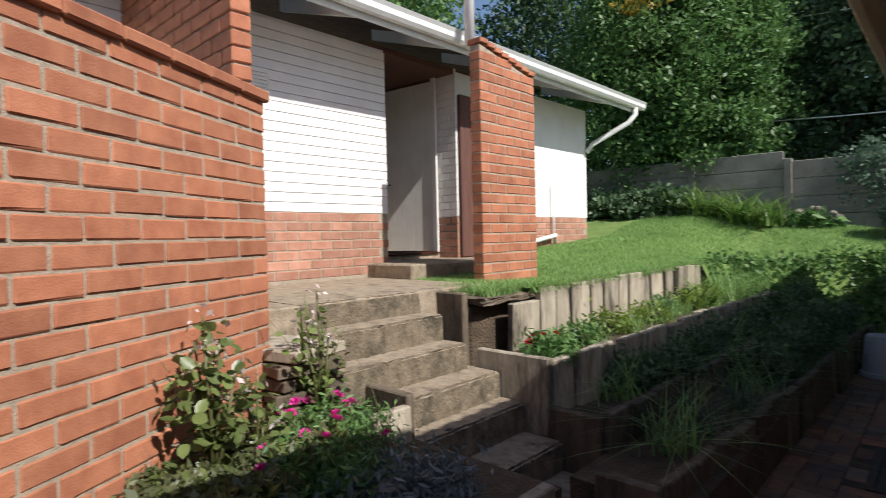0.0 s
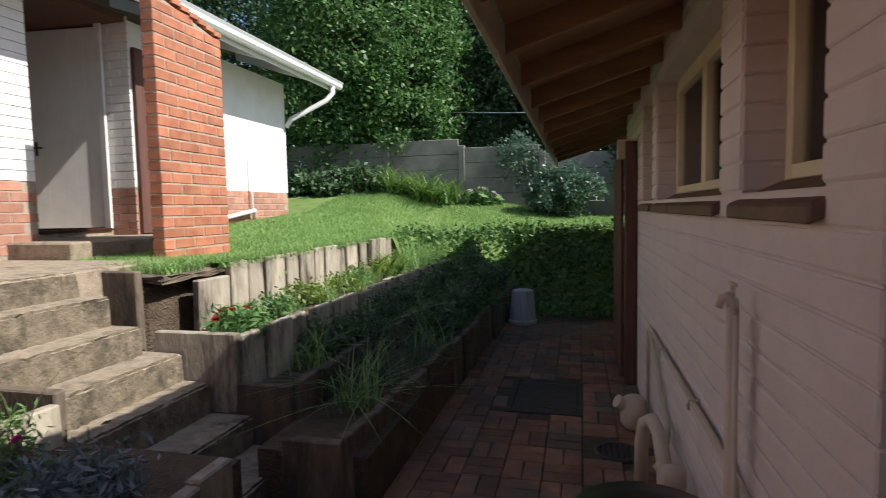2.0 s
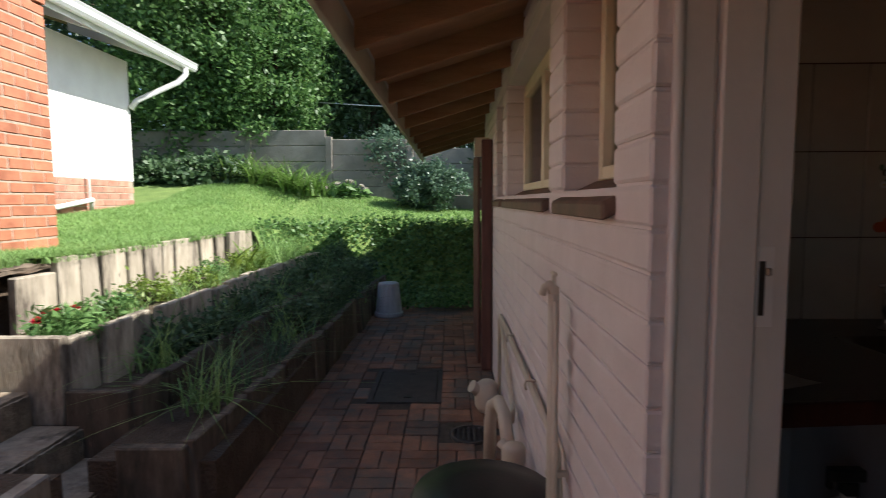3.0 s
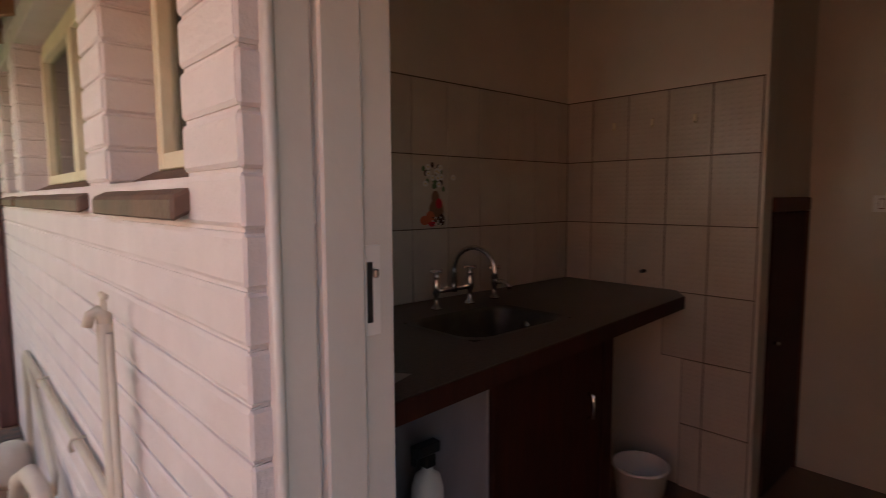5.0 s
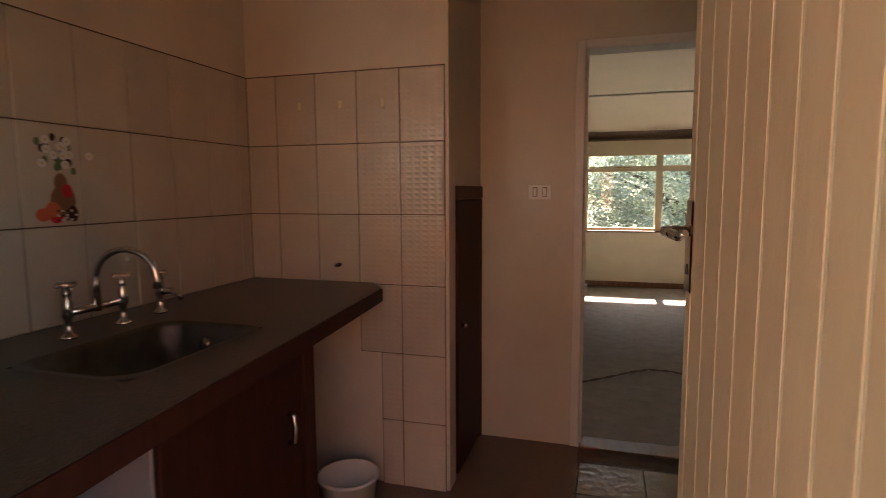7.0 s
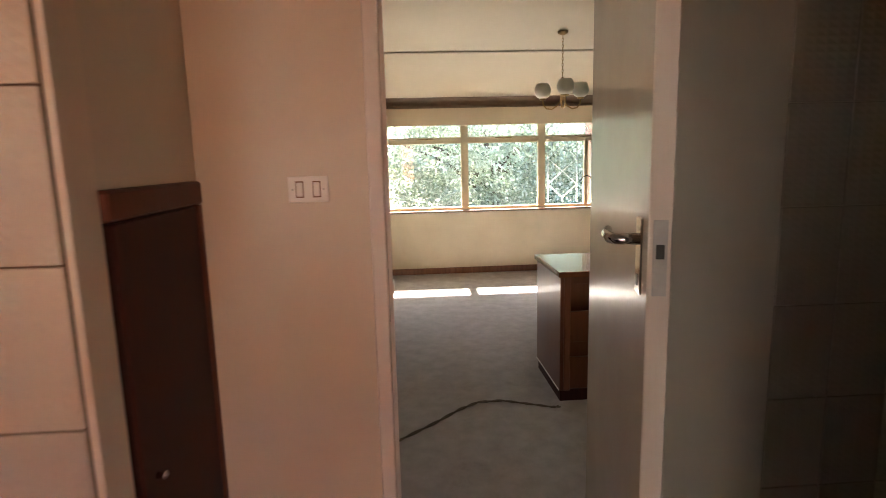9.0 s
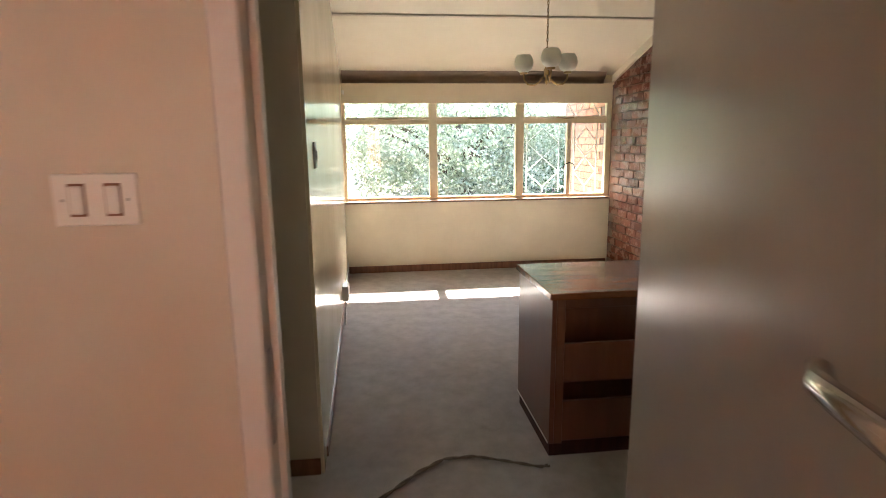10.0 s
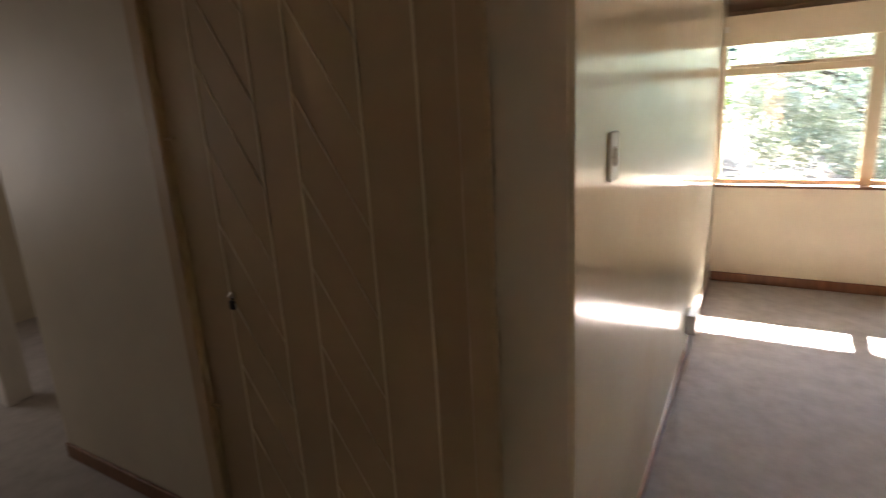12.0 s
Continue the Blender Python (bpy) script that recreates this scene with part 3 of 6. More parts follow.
vs, fs = roof_sheet(EAVE_X - 0.06, EAVE_Z + 0.10, ridge_x, ridge_z, -6.0, 7.4)
raw("roof_west", vs, fs, M["roof"], None, "corrugated pale painted roof sheeting", "", "structure")
vs, fs = roof_sheet(ridge_x, ridge_z, east_x, east_z + 0.12, -6.0, 6.9)
raw("roof_east", vs, fs, M["roof"], None, "corrugated pale painted roof sheeting", "", "structure")
eaves = tagged(new("eaves"), "open timber eaves with brown painted rafters", "", "", "structure")
slope = (ridge_z - EAVE_Z - 0.10) / (ridge_x - EAVE_X + 0.06)
y = -3.0
while y < 7.1:
    bm = box(EAVE_X + 0.03, 0.3, y, y + 0.045, 0, 0.125, 0.004)
    for v in bm.verts:
        v.co.z += EAVE_Z - 0.04 + slope * (v.co.x - EAVE_X)
    part("rafter", bm, M["rafter"], eaves)
    bm = box(EAVE_X + 0.03, 0.3, y + 0.047, y + 0.598, 0.108, 0.122)
    for v in bm.verts:
        v.co.z += EAVE_Z - 0.04 + slope * (v.co.x - EAVE_X)
    part("eave_board", bm, M["rafter"], eaves)
    y += 0.60
part("fascia", box(EAVE_X - 0.012, EAVE_X + 0.012, -6.0, 7.35, EAVE_Z - 0.045, EAVE_Z + 0.085, 0.003), M["fascia"], eaves, "pale painted fascia board")

# ---------------- outbuilding ----------------
BX, BZ = -4.82, 1.06
bld = thing("outbuilding", "white-painted brick outbuilding with bare red brick plinth", "building")
Z_WHITE, Z_TOP = 1.68, 3.32
for r in ((BX - 0.33, BX - 0.016, -1.0, 2.70, 0.6, Z_TOP), (BX - 0.33, BX - 0.016, 3.775, 6.80, 0.6, Z_TOP), (BX - 0.33, BX - 0.25, 2.70, 3.775, 3.33, Z_TOP),
     (BX - 2.7, BX - 0.33, 2.2, 2.42, 0.6, Z_TOP), (BX - 2.7, BX - 0.33, 4.5, 4.7, 0.6, Z_TOP), (BX - 2.9, BX - 2.7, 2.2, 4.7, 0.6, Z_TOP), (BX - 5, BX - 0.33, 6.58, 6.80, 0.6, Z_TOP)):
    part("wall", box(*r), M["white_ext"], bld)
# dark timber colour here stands in for the recess's deep shade
part("recess_ceiling", box(BX - 2.7, BX - 0.02, 2.42, 4.5, Z_TOP - 0.02, Z_TOP + 0.04), M["gate"], bld)
part("room_floor", box(BX - 2.7, BX - 0.30, 2.42, 4.5, 0.9, 1.24), M["concrete"], bld)
for a, b in ((0.9, 2.69), (3.78, 6.79)):
    part("plinth_mortar", box(BX - 0.018, BX - 0.003, a, b, 0.9, Z_WHITE - 0.003), M["mortar"], bld)
# white painted courses on the front
wc = {}
z = Z_WHITE
while z < Z_TOP - 0.1:
    for a, b in ((-1.0, 2.70),):
        key = round(b - a, 3)
        if key not in wc:
            bm = box(-0.02, 0, 0, b - a, 0, 0.080, 0.003)
            me = bpy.data.meshes.new("brick_course")
            bmesh.ops.recalc_face_normals(bm, faces=bm.faces)
            bm.to_mesh(me)
            bm.free()
            me.materials.append(M["white_ext"])
            wc[key] = me
        put("brick_course", wc[key], bld, (BX, a, z))
    z += 0.085
part("render_coat", box(BX - 0.016, BX - 0.001, 3.775, 6.80, Z_WHITE, Z_TOP), M["white_ext"], bld, "smooth white plaster")
# recess side wall: painted bricks over a bare brick foot
wb = piece_mesh("painted_brick", 0.222, 0.02, 0.075, M["white_ext"], 0.004)
db = piece_mesh("recess_brick", 0.222, 0.02, 0.075, M["brick_low"], 0.004)
wh = piece_mesh("painted_brick", 0.100, 0.02, 0.075, M["white_ext"], 0.004)
dh_ = piece_mesh("recess_brick", 0.100, 0.02, 0.075, M["brick_low"], 0.004)
for i in range(27):
    z = BZ + 0.05 + 0.085 * i
    x_full, x_half = (BX - 0.112, BX - 0.279) if i % 2 else (BX - 0.218, BX - 0.051)
    put("brick", wb if i > 6 else db, bld, (x_full, 3.772, z))
    put("brick", wh if i > 6 else dh_, bld, (x_half, 3.772, z))
door = tagged(new("door_1"), "white-painted boarded outbuilding door standing open inwards", "", "", "structure")
door.location, door.rotation_euler = (BX - 0.33, 3.735, 0), (0, 0, radians(-84))
part("door_frame", boxes([(-0.045, 0.03, -0.03, 0.0, 1.24, 3.33)], 0.004), M["white"], door).matrix_basis = pose(0.0, 0.03, 0, 0, 0, 84)
for i in range(5):
    part("board", box(-0.04, 0.0, -0.003 - 0.16 * (i + 1), -0.0045 - 0.16 * i, 1.27, 3.275, 0.001), M["white"], door)
part("door_handle", boxes([(0.0, 0.008, -0.775, -0.745, 2.02, 2.16), (0.02, 0.035, -0.77, -0.67, 2.09, 2.105), (0.006, 0.03, -0.77, -0.755, 2.09, 2.105)], 0.003), M["black"], door)
part("door_sill", box(-0.10, 0.03, -1.03, 0.0, 1.24, 1.265, 0.004), M["wood_dark"], door).matrix_basis = pose(0.0, 0.03, 0, 0, 0, 84)
# dark brown strip over the white wall beside the recess
part("corner_board", box(BX + 0.002, BX + 0.05, 3.79, 4.02, 1.20, 3.06, 0.004), M["gate"], bld, "dark brown upright strip on the wall")
struct("doorstep", box(BX - 1.0, -4.20, 2.42, 4.05, 0.9, 1.19, 0.015), M["concrete"], "worn concrete doorstep")
struct("landing", box(-4.80, -3.36, -0.2, 2.4, 0.5, 1.058, 0.01), M["concrete"], "cracked concrete landing at the stair head")
# roof, gutter and rafters of the outbuilding
GX, GZ = -4.24, 3.30
vs, fs = roof_sheet(GX + 0.075, GZ + 0.115, BX - 3.2, GZ + 1.35, -1.6, 7.35)
raw("roof", vs, fs, M["roof_tile"], bld)
for y in (-0.4, 0.75, 1.9, 3.05, 4.2, 5.35, 6.5):
    bm = box(BX - 0.6, GX + 0.02, y, y + 0.05, 0, 0.12, 0.004)
    for v in bm.verts:
        v.co.z += GZ - 0.03 + 0.33 * (GX - v.co.x)
    part("rafter", bm, M["white"], bld)
part("fascia", box(GX + 0.021, GX + 0.041, -1.6, 7.32, GZ - 0.05, GZ + 0.118, 0.003), M["gutter"], bld)
gut = bmesh.new()
prof = [(0.0, 0.10), (0.0, 0.02), (0.02, 0.0), (0.075, 0.0), (0.10, 0.03), (0.105, 0.075), (0.125, 0.105)]
ra = [[gut.verts.new((GX + 0.043 + px, y, GZ - 0.005 + pz)) for px, pz in prof] for y in (-1.6, 7.34)]
rb = [[gut.verts.new((GX + 0.043 + px - 0.004, y, GZ + 0.001 + pz)) for px, pz in prof] for y in (-1.6, 7.34)]
for k in range(len(prof) - 1):
    gut.faces.new((ra[0][k], ra[1][k], ra[1][k + 1], ra[0][k + 1]))
    gut.faces.new((rb[0][k + 1], rb[1][k + 1], rb[1][k], rb[0][k]))
gut.faces.new(ra[1])
part("gutter", gut, M["gutter"], bld, "white-painted metal gutter")
part("downpipe", tube([(GX + 0.09, 7.08, GZ), (GX + 0.09, 7.08, GZ - 0.10), (GX + 0.02, 7.0, GZ - 0.22), (BX + 0.10, 6.82, GZ - 0.50), (BX + 0.04, 6.76, GZ - 0.62)], 0.038, 12), M["gutter"], bld, "white downpipe elbow")
part("vent_pipe", tube([(BX + 0.05, 5.75, 1.25), (BX + 0.05, 5.75, 2.15)], 0.014, 8), M["gutter"], bld)
part("waste_pipe", tube([(BX + 0.08, 4.5, 1.25), (BX + 0.08, 5.75, 1.42), (BX + 0.06, 5.75, 1.30)], 0.030, 10), M["gutter"], bld)
part("roof_vent", tube([(-3.95, 3.0, 3.2), (-3.95, 3.0, 5.2)], 0.05, 12), M["gutter"], bld, "white vent pipe")
part("air_vent", boxes([(BX, BX + 0.02, 1.22, 1.40, 2.62, 2.86)] + [(BX + 0.02, BX + 0.03, 1.235, 1.385, 2.64 + 0.03 * i, 2.655 + 0.03 * i) for i in range(7)]), M["white"], bld)
struct("wall_outbuilding_back", box(-5.9, -5.7, -3, 2.2, 0.5, 3.4), M["white_ext"], "white outbuilding wall")

# ---------------- stairs and retaining walls ----------------
stair = thing("garden_stair", "worn concrete garden steps up to the outbuilding", "stairs")
NOSE = [(0.04, -2.02), (0.213, -2.31), (0.395, -2.58), (0.565, -2.76), (0.735, -2.97), (0.91, -3.16), (1.063, -3.35)]
rng = random.Random(5)
for i, (z, x) in enumerate(NOSE):
    y0, y1 = (0.90, 1.80) if i < 4 else (0.72, 1.80 - 0.02 * i)
    bm = box(x - 0.42, x, y0, y1, max(-0.12, z - 0.20), z)
    bmesh.ops.subdivide_edges(bm, edges=[e for e in bm.edges if abs(e.verts[0].co.y - e.verts[1].co.y) > 0.3], cuts=30, use_grid_fill=True)
    es = [e for e in bm.edges if all(abs(v.co.z - z) < 1e-4 and abs(v.co.x - x) < 1e-4 for v in e.verts)]
    bmesh.ops.bevel(bm, geom=es, offset=0.014, segments=2, affect="EDGES")
    chip = 0.0
    for v in sorted(bm.verts, key=lambda q: q.co.y):
        chip = max(0.0, chip - 0.004) if rng.random() > 0.06 else 0.016
        if v.co.x > x - 0.03 and v.co.z > z - 0.03:
            v.co += Vector((rng.uniform(-0.006, 0.004) - chip, 0, rng.uniform(-0.005, 0.001) - chip * 0.6))
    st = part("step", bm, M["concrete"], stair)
    # upright faces of each step take the darker riser concrete
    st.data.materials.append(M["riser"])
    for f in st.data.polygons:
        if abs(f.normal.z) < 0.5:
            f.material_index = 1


def slab_wall(name, label, x, y0, y1, z0, z1, seed, lean=0.0, axis="y", width=0.22, gap=0.02, stuff="slab"):
    """A row of upright precast slabs, each a little out of line."""
    w = thing(name, label, "retaining wall")
    r = random.Random(seed)
    p = y0
    while p < y1 - 0.05:
        k = min(width * r.uniform(0.8, 1.2), y1 - p)
        h = z1 + r.uniform(-0.014, 0.010)
        bm = box(-0.03, 0.03, 0, k - gap, z0, h, 0.008) if axis == "y" else box(0, k - gap, -0.03, 0.03, z0, h, 0.008)
        ob = part("slab", bm, M[stuff], w)
        ob.location = (x + r.uniform(-0.015, 0.015) + lean * (p - y0), p, 0) if axis == "y" else (p, x + r.uniform(-0.01, 0.01), 0)
        ob.rotation_euler = (0, r.uniform(-0.06, 0.04), r.uniform(-0.05, 0.05)) if axis == "y" else (r.uniform(-0.03, 0.03), 0, 0)
        p += k
    return w


slab_wall("retaining_wall", "row of upright weathered concrete slabs holding the lawn", -2.96, 2.57, 8.0, 0.45, 1.03, 3, width=0.27, gap=0.03)
slab_wall("retaining_wall", "row of upright concrete slabs at the middle terrace", -2.42, 1.88, 7.2, 0.1, 0.67, 4, lean=0.02, width=0.29)
# walls below the lit ones take the copy with shade in its colour
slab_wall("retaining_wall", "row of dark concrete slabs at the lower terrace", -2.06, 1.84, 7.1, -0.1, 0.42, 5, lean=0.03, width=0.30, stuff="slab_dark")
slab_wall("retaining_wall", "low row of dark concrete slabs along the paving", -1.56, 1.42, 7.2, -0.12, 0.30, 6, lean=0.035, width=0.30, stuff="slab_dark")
slab_wall("retaining_wall", "concrete slab cheek beside the steps", 1.84, -2.98, -2.40, 0.2, 0.69, 7, axis="x", width=0.70)
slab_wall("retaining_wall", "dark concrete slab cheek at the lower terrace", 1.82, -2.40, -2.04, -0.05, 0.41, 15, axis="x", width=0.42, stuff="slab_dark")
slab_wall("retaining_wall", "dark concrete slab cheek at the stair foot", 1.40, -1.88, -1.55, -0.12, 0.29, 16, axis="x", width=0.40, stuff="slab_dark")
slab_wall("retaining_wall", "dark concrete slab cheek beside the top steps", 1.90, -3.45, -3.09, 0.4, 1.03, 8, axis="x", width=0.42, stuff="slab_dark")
slab_wall("retaining_wall", "pale concrete slab facing the lawn corner", -2.985, 2.22, 2.56, 0.40, 0.945, 9, width=0.42)
ledge = bmesh.new()
bm_box(ledge, -3.42, -2.99, 1.94, 2.56, 0.955, 1.005)
bmesh.ops.subdivide_edges(ledge, edges=ledge.edges[:], cuts=6, use_grid_fill=True)
for v in ledge.verts:
    v.co += Vector((rng.uniform(-0.012, 0.008), rng.uniform(-0.012, 0.012), rng.uniform(-0.010, 0.010)))
obj("broken_ledge", ledge, M["slab_dark"], "broken concrete ledge over a hollow at the lawn corner", "ledge")
struct("stair_side_soil", box(-1.88, -1.58, 1.43, 1.84, -0.12, 0.17), M["soil"], "soil behind the lowest slab cheek")
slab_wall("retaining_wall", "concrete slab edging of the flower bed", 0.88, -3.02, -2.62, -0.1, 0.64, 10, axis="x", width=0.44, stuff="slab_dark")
slab_wall("retaining_wall", "concrete slab at the foot of the flower bed", -2.60, 0.60, 0.86, -0.1, 0.60, 12, width=0.27)
slab_wall("retaining_wall", "low concrete slab front of the flower bed", -1.75, -2.6, 0.8, -0.12, 0.47, 13, width=0.4)
struct("corner_soil", box(-3.44, -3.12, 1.93, 2.44, 0.4, 0.95, 0.02), M["soil"], "soil behind the corner slabs")
for i, (dx, dz, a) in enumerate(((0.0, 0.60, 0.1), (0.03, 0.665, -0.2), (-0.02, 0.73, 0.15), (0.02, 0.795, -0.1), (0.0, 0.86, 0.25))):
    bm = box(-0.26, 0.26, -0.18, 0.18, 0, 0.055, 0.006)
    s = obj("stone_slab", bm, M["slab_dark"] if i < 4 else M["slab"], "flat grey concrete slab in a pile by the steps", "slab", group="pile of slabs")
    s.location, s.rotation_euler = (-3.12 + dx, 0.46 + dx, dz), (0, 0, a)
struct("slab_pile_base", box(-3.38, -2.86, 0.26, 0.70, 0.1, 0.60, 0.01), M["slab_dark"], "block base under the slab pile")

# ---------------- near garden wall (bricks follow at the end) ----------------
WA, WB_, W_TOP = Vector((-2.20, -1.16, 0)), Vector((-3.07, 0.36, 0)), 2.11
w_dir = (WB_ - WA).normalized()
w_ang = math.atan2(w_dir.y, w_dir.x)
w_nrm = Vector((w_dir.y, -w_dir.x, 0))
w_len = (WB_ - WA).length
garden = thing("garden_wall", "red face-brick garden wall with a brick-on-edge coping", "wall", WA - w_dir * 1.6)
garden.rotation_euler = (0, 0, w_ang)
tagged(garden, kind="structure")
part("mortar_core", box(0, w_len + 1.592, 0.006, 0.21, -0.1, W_TOP), M["mortar"], garden)

# screen wall of the outbuilding porch
SX, SY0, SY1 = -3.50, 2.58, 3.38
screen = thing("screen_wall", "red face-brick screen wall with a sloping brick top", "wall", (SX, SY0, 0.95))
tagged(screen, kind="structure")
core = box(-0.104, -0.006, 0.006, SY1 - SY0 - 0.006, 0, 2.08)
for v in core.verts:
    if v.co.z > 1:
        v.co.z -= 0.20 * v.co.y
part("mortar_core", core, M["mortar"], screen)

# ---------------- boundary fence ----------------
fence = thing("boundary_fence", "grey precast concrete panel fence", "fence")
for i in range(10):
    x = -10.5 + 1.56 * i
    zb = 1.62 - 0.115 * max(0, x + 4.0) if x > -4 else 1.65
    part("post", box(x - 0.06, x + 0.06, 9.75, 9.87, zb - 0.3, zb + 1.15, 0.006), M["fence"], fence)
    for k in range(4):
        part("panel", box(x + 0.065, x + 1.495, 9.79, 9.83, zb - 0.1 + 0.302 * k, zb + 0.196 + 0.302 * k, 0.008), M["fence"], fence)
far = thing("neighbour_house", "white-walled house with a pale roof behind the fence", "house", (-3.2, 17.5, 2.4))
part("wall", box(-2.0, 2.0, 0, 4, -1.2, 1.15), M["white_ext"], far)
bm = bmesh.new()
pts = [(-2.3, -0.4, 1.0), (2.3, -0.4, 1.0), (2.3, 4.4, 1.0), (-2.3, 4.4, 1.0), (-2.3, 2, 2.0), (2.3, 2, 2.0)]
vv = [bm.verts.new(p) for p in pts]
for f in ((0, 1, 5, 4), (2, 3, 4, 5), (0, 4, 3), (1, 2, 5), (3, 2, 1, 0)):
    bm.faces.new([vv[i] for i in f])
part("roof", bm, M["roof"], far)
wire = thing("overhead_cable", "thin overhead cable sagging between trees", "cable")
part("strand", tube([(-4.5 + 1.2 * i, 11.0, 3.3 + 0.012 * (i - 5) ** 2) for i in range(11)], 0.012, 6), M["gutter"], wire)
wire = thing("overhead_cable", "thin overhead cable sagging between trees", "cable")
part("strand", tube([(-3.0 + 1.2 * i, 11.2, 5.1 + 0.012 * (i - 5) ** 2) for i in range(11)], 0.012, 6), M["gutter"], wire)

# out of view; added and sized to cast the gabled shadow on the bank
wing = thing("unseen_wing", "unseen low house wing added to shade the bank past the passage end", "house", (1.1, 5.0, PAVE))
tagged(wing, kind="structure")
part("wall", box(0.0, 6.0, 1.9, 2.65, 0, 2.85), M["pink"], wing)
bm = bmesh.new()
vv = [bm.verts.new(p) for p in ((-0.3, 1.7, 2.78), (-0.3, 2.35, 3.12), (-0.3, 2.82, 2.78), (6.3, 1.7, 2.78), (6.3, 2.35, 3.12), (6.3, 2.82, 2.78))]
for f in ((0, 1, 2), (5, 4, 3), (0, 3, 4, 1), (1, 4, 5, 2), (2, 5, 3, 0)):
    bm.faces.new([vv[i] for i in f])
part("roof", bm, M["roof"], wing)

# ---------------- kitchen ----------------
KX, KY, SWX = 2.22, 1.045, 2.83
struct("floor", box(T - 0.02, SWX + 0.13, -3.0, KY, -0.12, -0.006), M["grout"], "grouted bed of the kitchen floor tiles")
struct("wall_sink", box(T, KX + 0.1, KY, KY + 0.12, 0, 2.6), M["wall_k"], "beige painted wall over the sink tiles")
struct("wall_tiled_end", box(KX, KX + 0.1, 0.07, KY, 0, 2.6), M["wall_k"], "beige painted wall end")
struct("wall_recess", boxes([(KX + 0.1, SWX + 0.13, 0.07, 0.19, 1.37, 2.6)]), M["wall_h"], "beige wall over the low cupboard")
struct("wall_switch", boxes([(SWX, SWX + 0.13, -0.46 + 0.045, 0.069, 0, 2.6), (SWX, SWX + 0.13, -1.195, -0.415, 2.075, 2.6), (SWX, SWX + 0.13, -3.0, -1.195, 0, 2.6)]), M["wall_h"], "pinkish beige painted wall by the lounge door")
struct("ceiling_kitchen", box(T, SWX + 0.13, -3.0, KY + 0.1, 2.56, 2.62), M["ceiling"], "pale kitchen ceiling")
# low cupboard door in the recess
hatch = thing("low_cupboard", "dark red timber cupboard door set in the wall", "cupboard", (KX + 0.1, 0.07, 0))
part("body", box(0.004, 0.50, 0.03, 0.12, 0.0, 1.36), M["wood_dark"], hatch)
part("door", box(0.03, 0.48, -0.006, 0.026, 0.02, 1.30, 0.004), M["wood_dark"], hatch)
part("top_rail", box(0.0, 0.505, -0.016, 0.03, 1.305, 1.368, 0.006), M["wood_rail"], hatch)
part("stile", box(0.486, 0.508, -0.012, 0.03, 0.0, 1.303, 0.004), M["wood_rail"], hatch)
part("knob", lathe([(0.0, 0), (0.008, 0.0), (0.006, 0.012), (0.012, 0.02), (0.0, 0.026)], 12), M["chrome"], hatch).matrix_basis = pose(0.09, -0.006, 0.72, 90, 0, 0)
# back door frame
frame_k = tagged(new("door_2"), "off-white painted back door frame", "", "", "structure")
part("door_frame", boxes([(0.030, 0.105, 0.004, 0.022, -0.02, 2.10), (0.111, 0.186, -0.006, 0.022, -0.02, 2.10), (0.1865, 0.250, 0.002, 0.022, -0.02, 2.10), (0.030, 0.250, -0.90, -0.865, -0.02, 2.10),
     (0.030, 0.250, -0.865, -0.007, 2.065, 2.10)], 0.004), M["jamb"], frame_k)
part("frame_bead", tube([(0.039, 0.006, 0), (0.039, 0.006, 2.06)], 0.009, 10), M["jamb"], frame_k)
part("strike_plate", box(0.190, 0.220, -0.0005, 0.0022, 1.150, 1.300, 0.001), M["white"], frame_k)
part("strike_slot", box(0.192, 0.202, -0.003, -0.0002, 1.172, 1.272), M["black"], frame_k)
part("strike_lip", box(0.203, 0.212, -0.009, -0.0002, 1.246, 1.260, 0.002), M["steel"], frame_k)
part("threshold", box(0.0, 0.25, -0.865, 0.0, -0.12, 0.012, 0.006), M["concrete"], frame_k)
struct("back_step", box(-0.36, 0.0, -1.1, 0.1, -0.17, -0.03, 0.01), M["concrete"], "low concrete step at the back door")
# back door, open against the right
bd = thing("back_door", "cream painted tongue-and-groove back door standing open", "door", (0.245, -0.830, 0.015))
bd.rotation_euler = (0, 0, radians(6.5))
for i in range(11):
    a, e = max(0.0, 0.022 + 0.084 * (i - 1)), min(0.90, 0.022 + 0.084 * i)
    part("board", box(a + 0.001, e - 0.0025, -0.04, 0.0, 0, 2.03, 0.003), M["door_cream"], bd)
    if i:
        part("groove", box(a - 0.0035, a + 0.0015, -0.03, -0.0006, 0, 2.03), M["door_groove"], bd, "pale painted groove")
part("board", box(0.863, 0.900, -0.04, 0.0, 0, 2.03, 0.003), M["door_cream"], bd)


def lever(parent, x, y, z, sy, below=0.135, above=0.085):
    """Chrome lever handle on a long back plate."""
    h = part("door_handle", box(x - 0.022, x + 0.022, min(y, y + sy * 0.006), max(y, y + sy * 0.006), z - below, z + above, 0.003), M["chrome"], parent, "chrome lever handle on a back plate")
    part("lever", tube([(x, y + sy * 0.004, z), (x, y + sy * 0.045, z), (x - 0.02, y + sy * 0.052, z), (x - 0.10, y + sy * 0.048, z - 0.003), (x - 0.118, y + sy * 0.040, z + 0.004)], [0.011, 0.010, 0.011, 0.009, 0.007], 12), M["chrome"], h)
    part("keyhole", box(x - 0.004, x + 0.004, min(y + sy * 0.0062, y + sy * 0.0075), max(y + sy * 0.0062, y + sy * 0.0075), z - 0.085, z - 0.065), M["black"], h)
    return h


lever(bd, 0.872, 0.0, 1.25, 1, 0.12, 0.06)
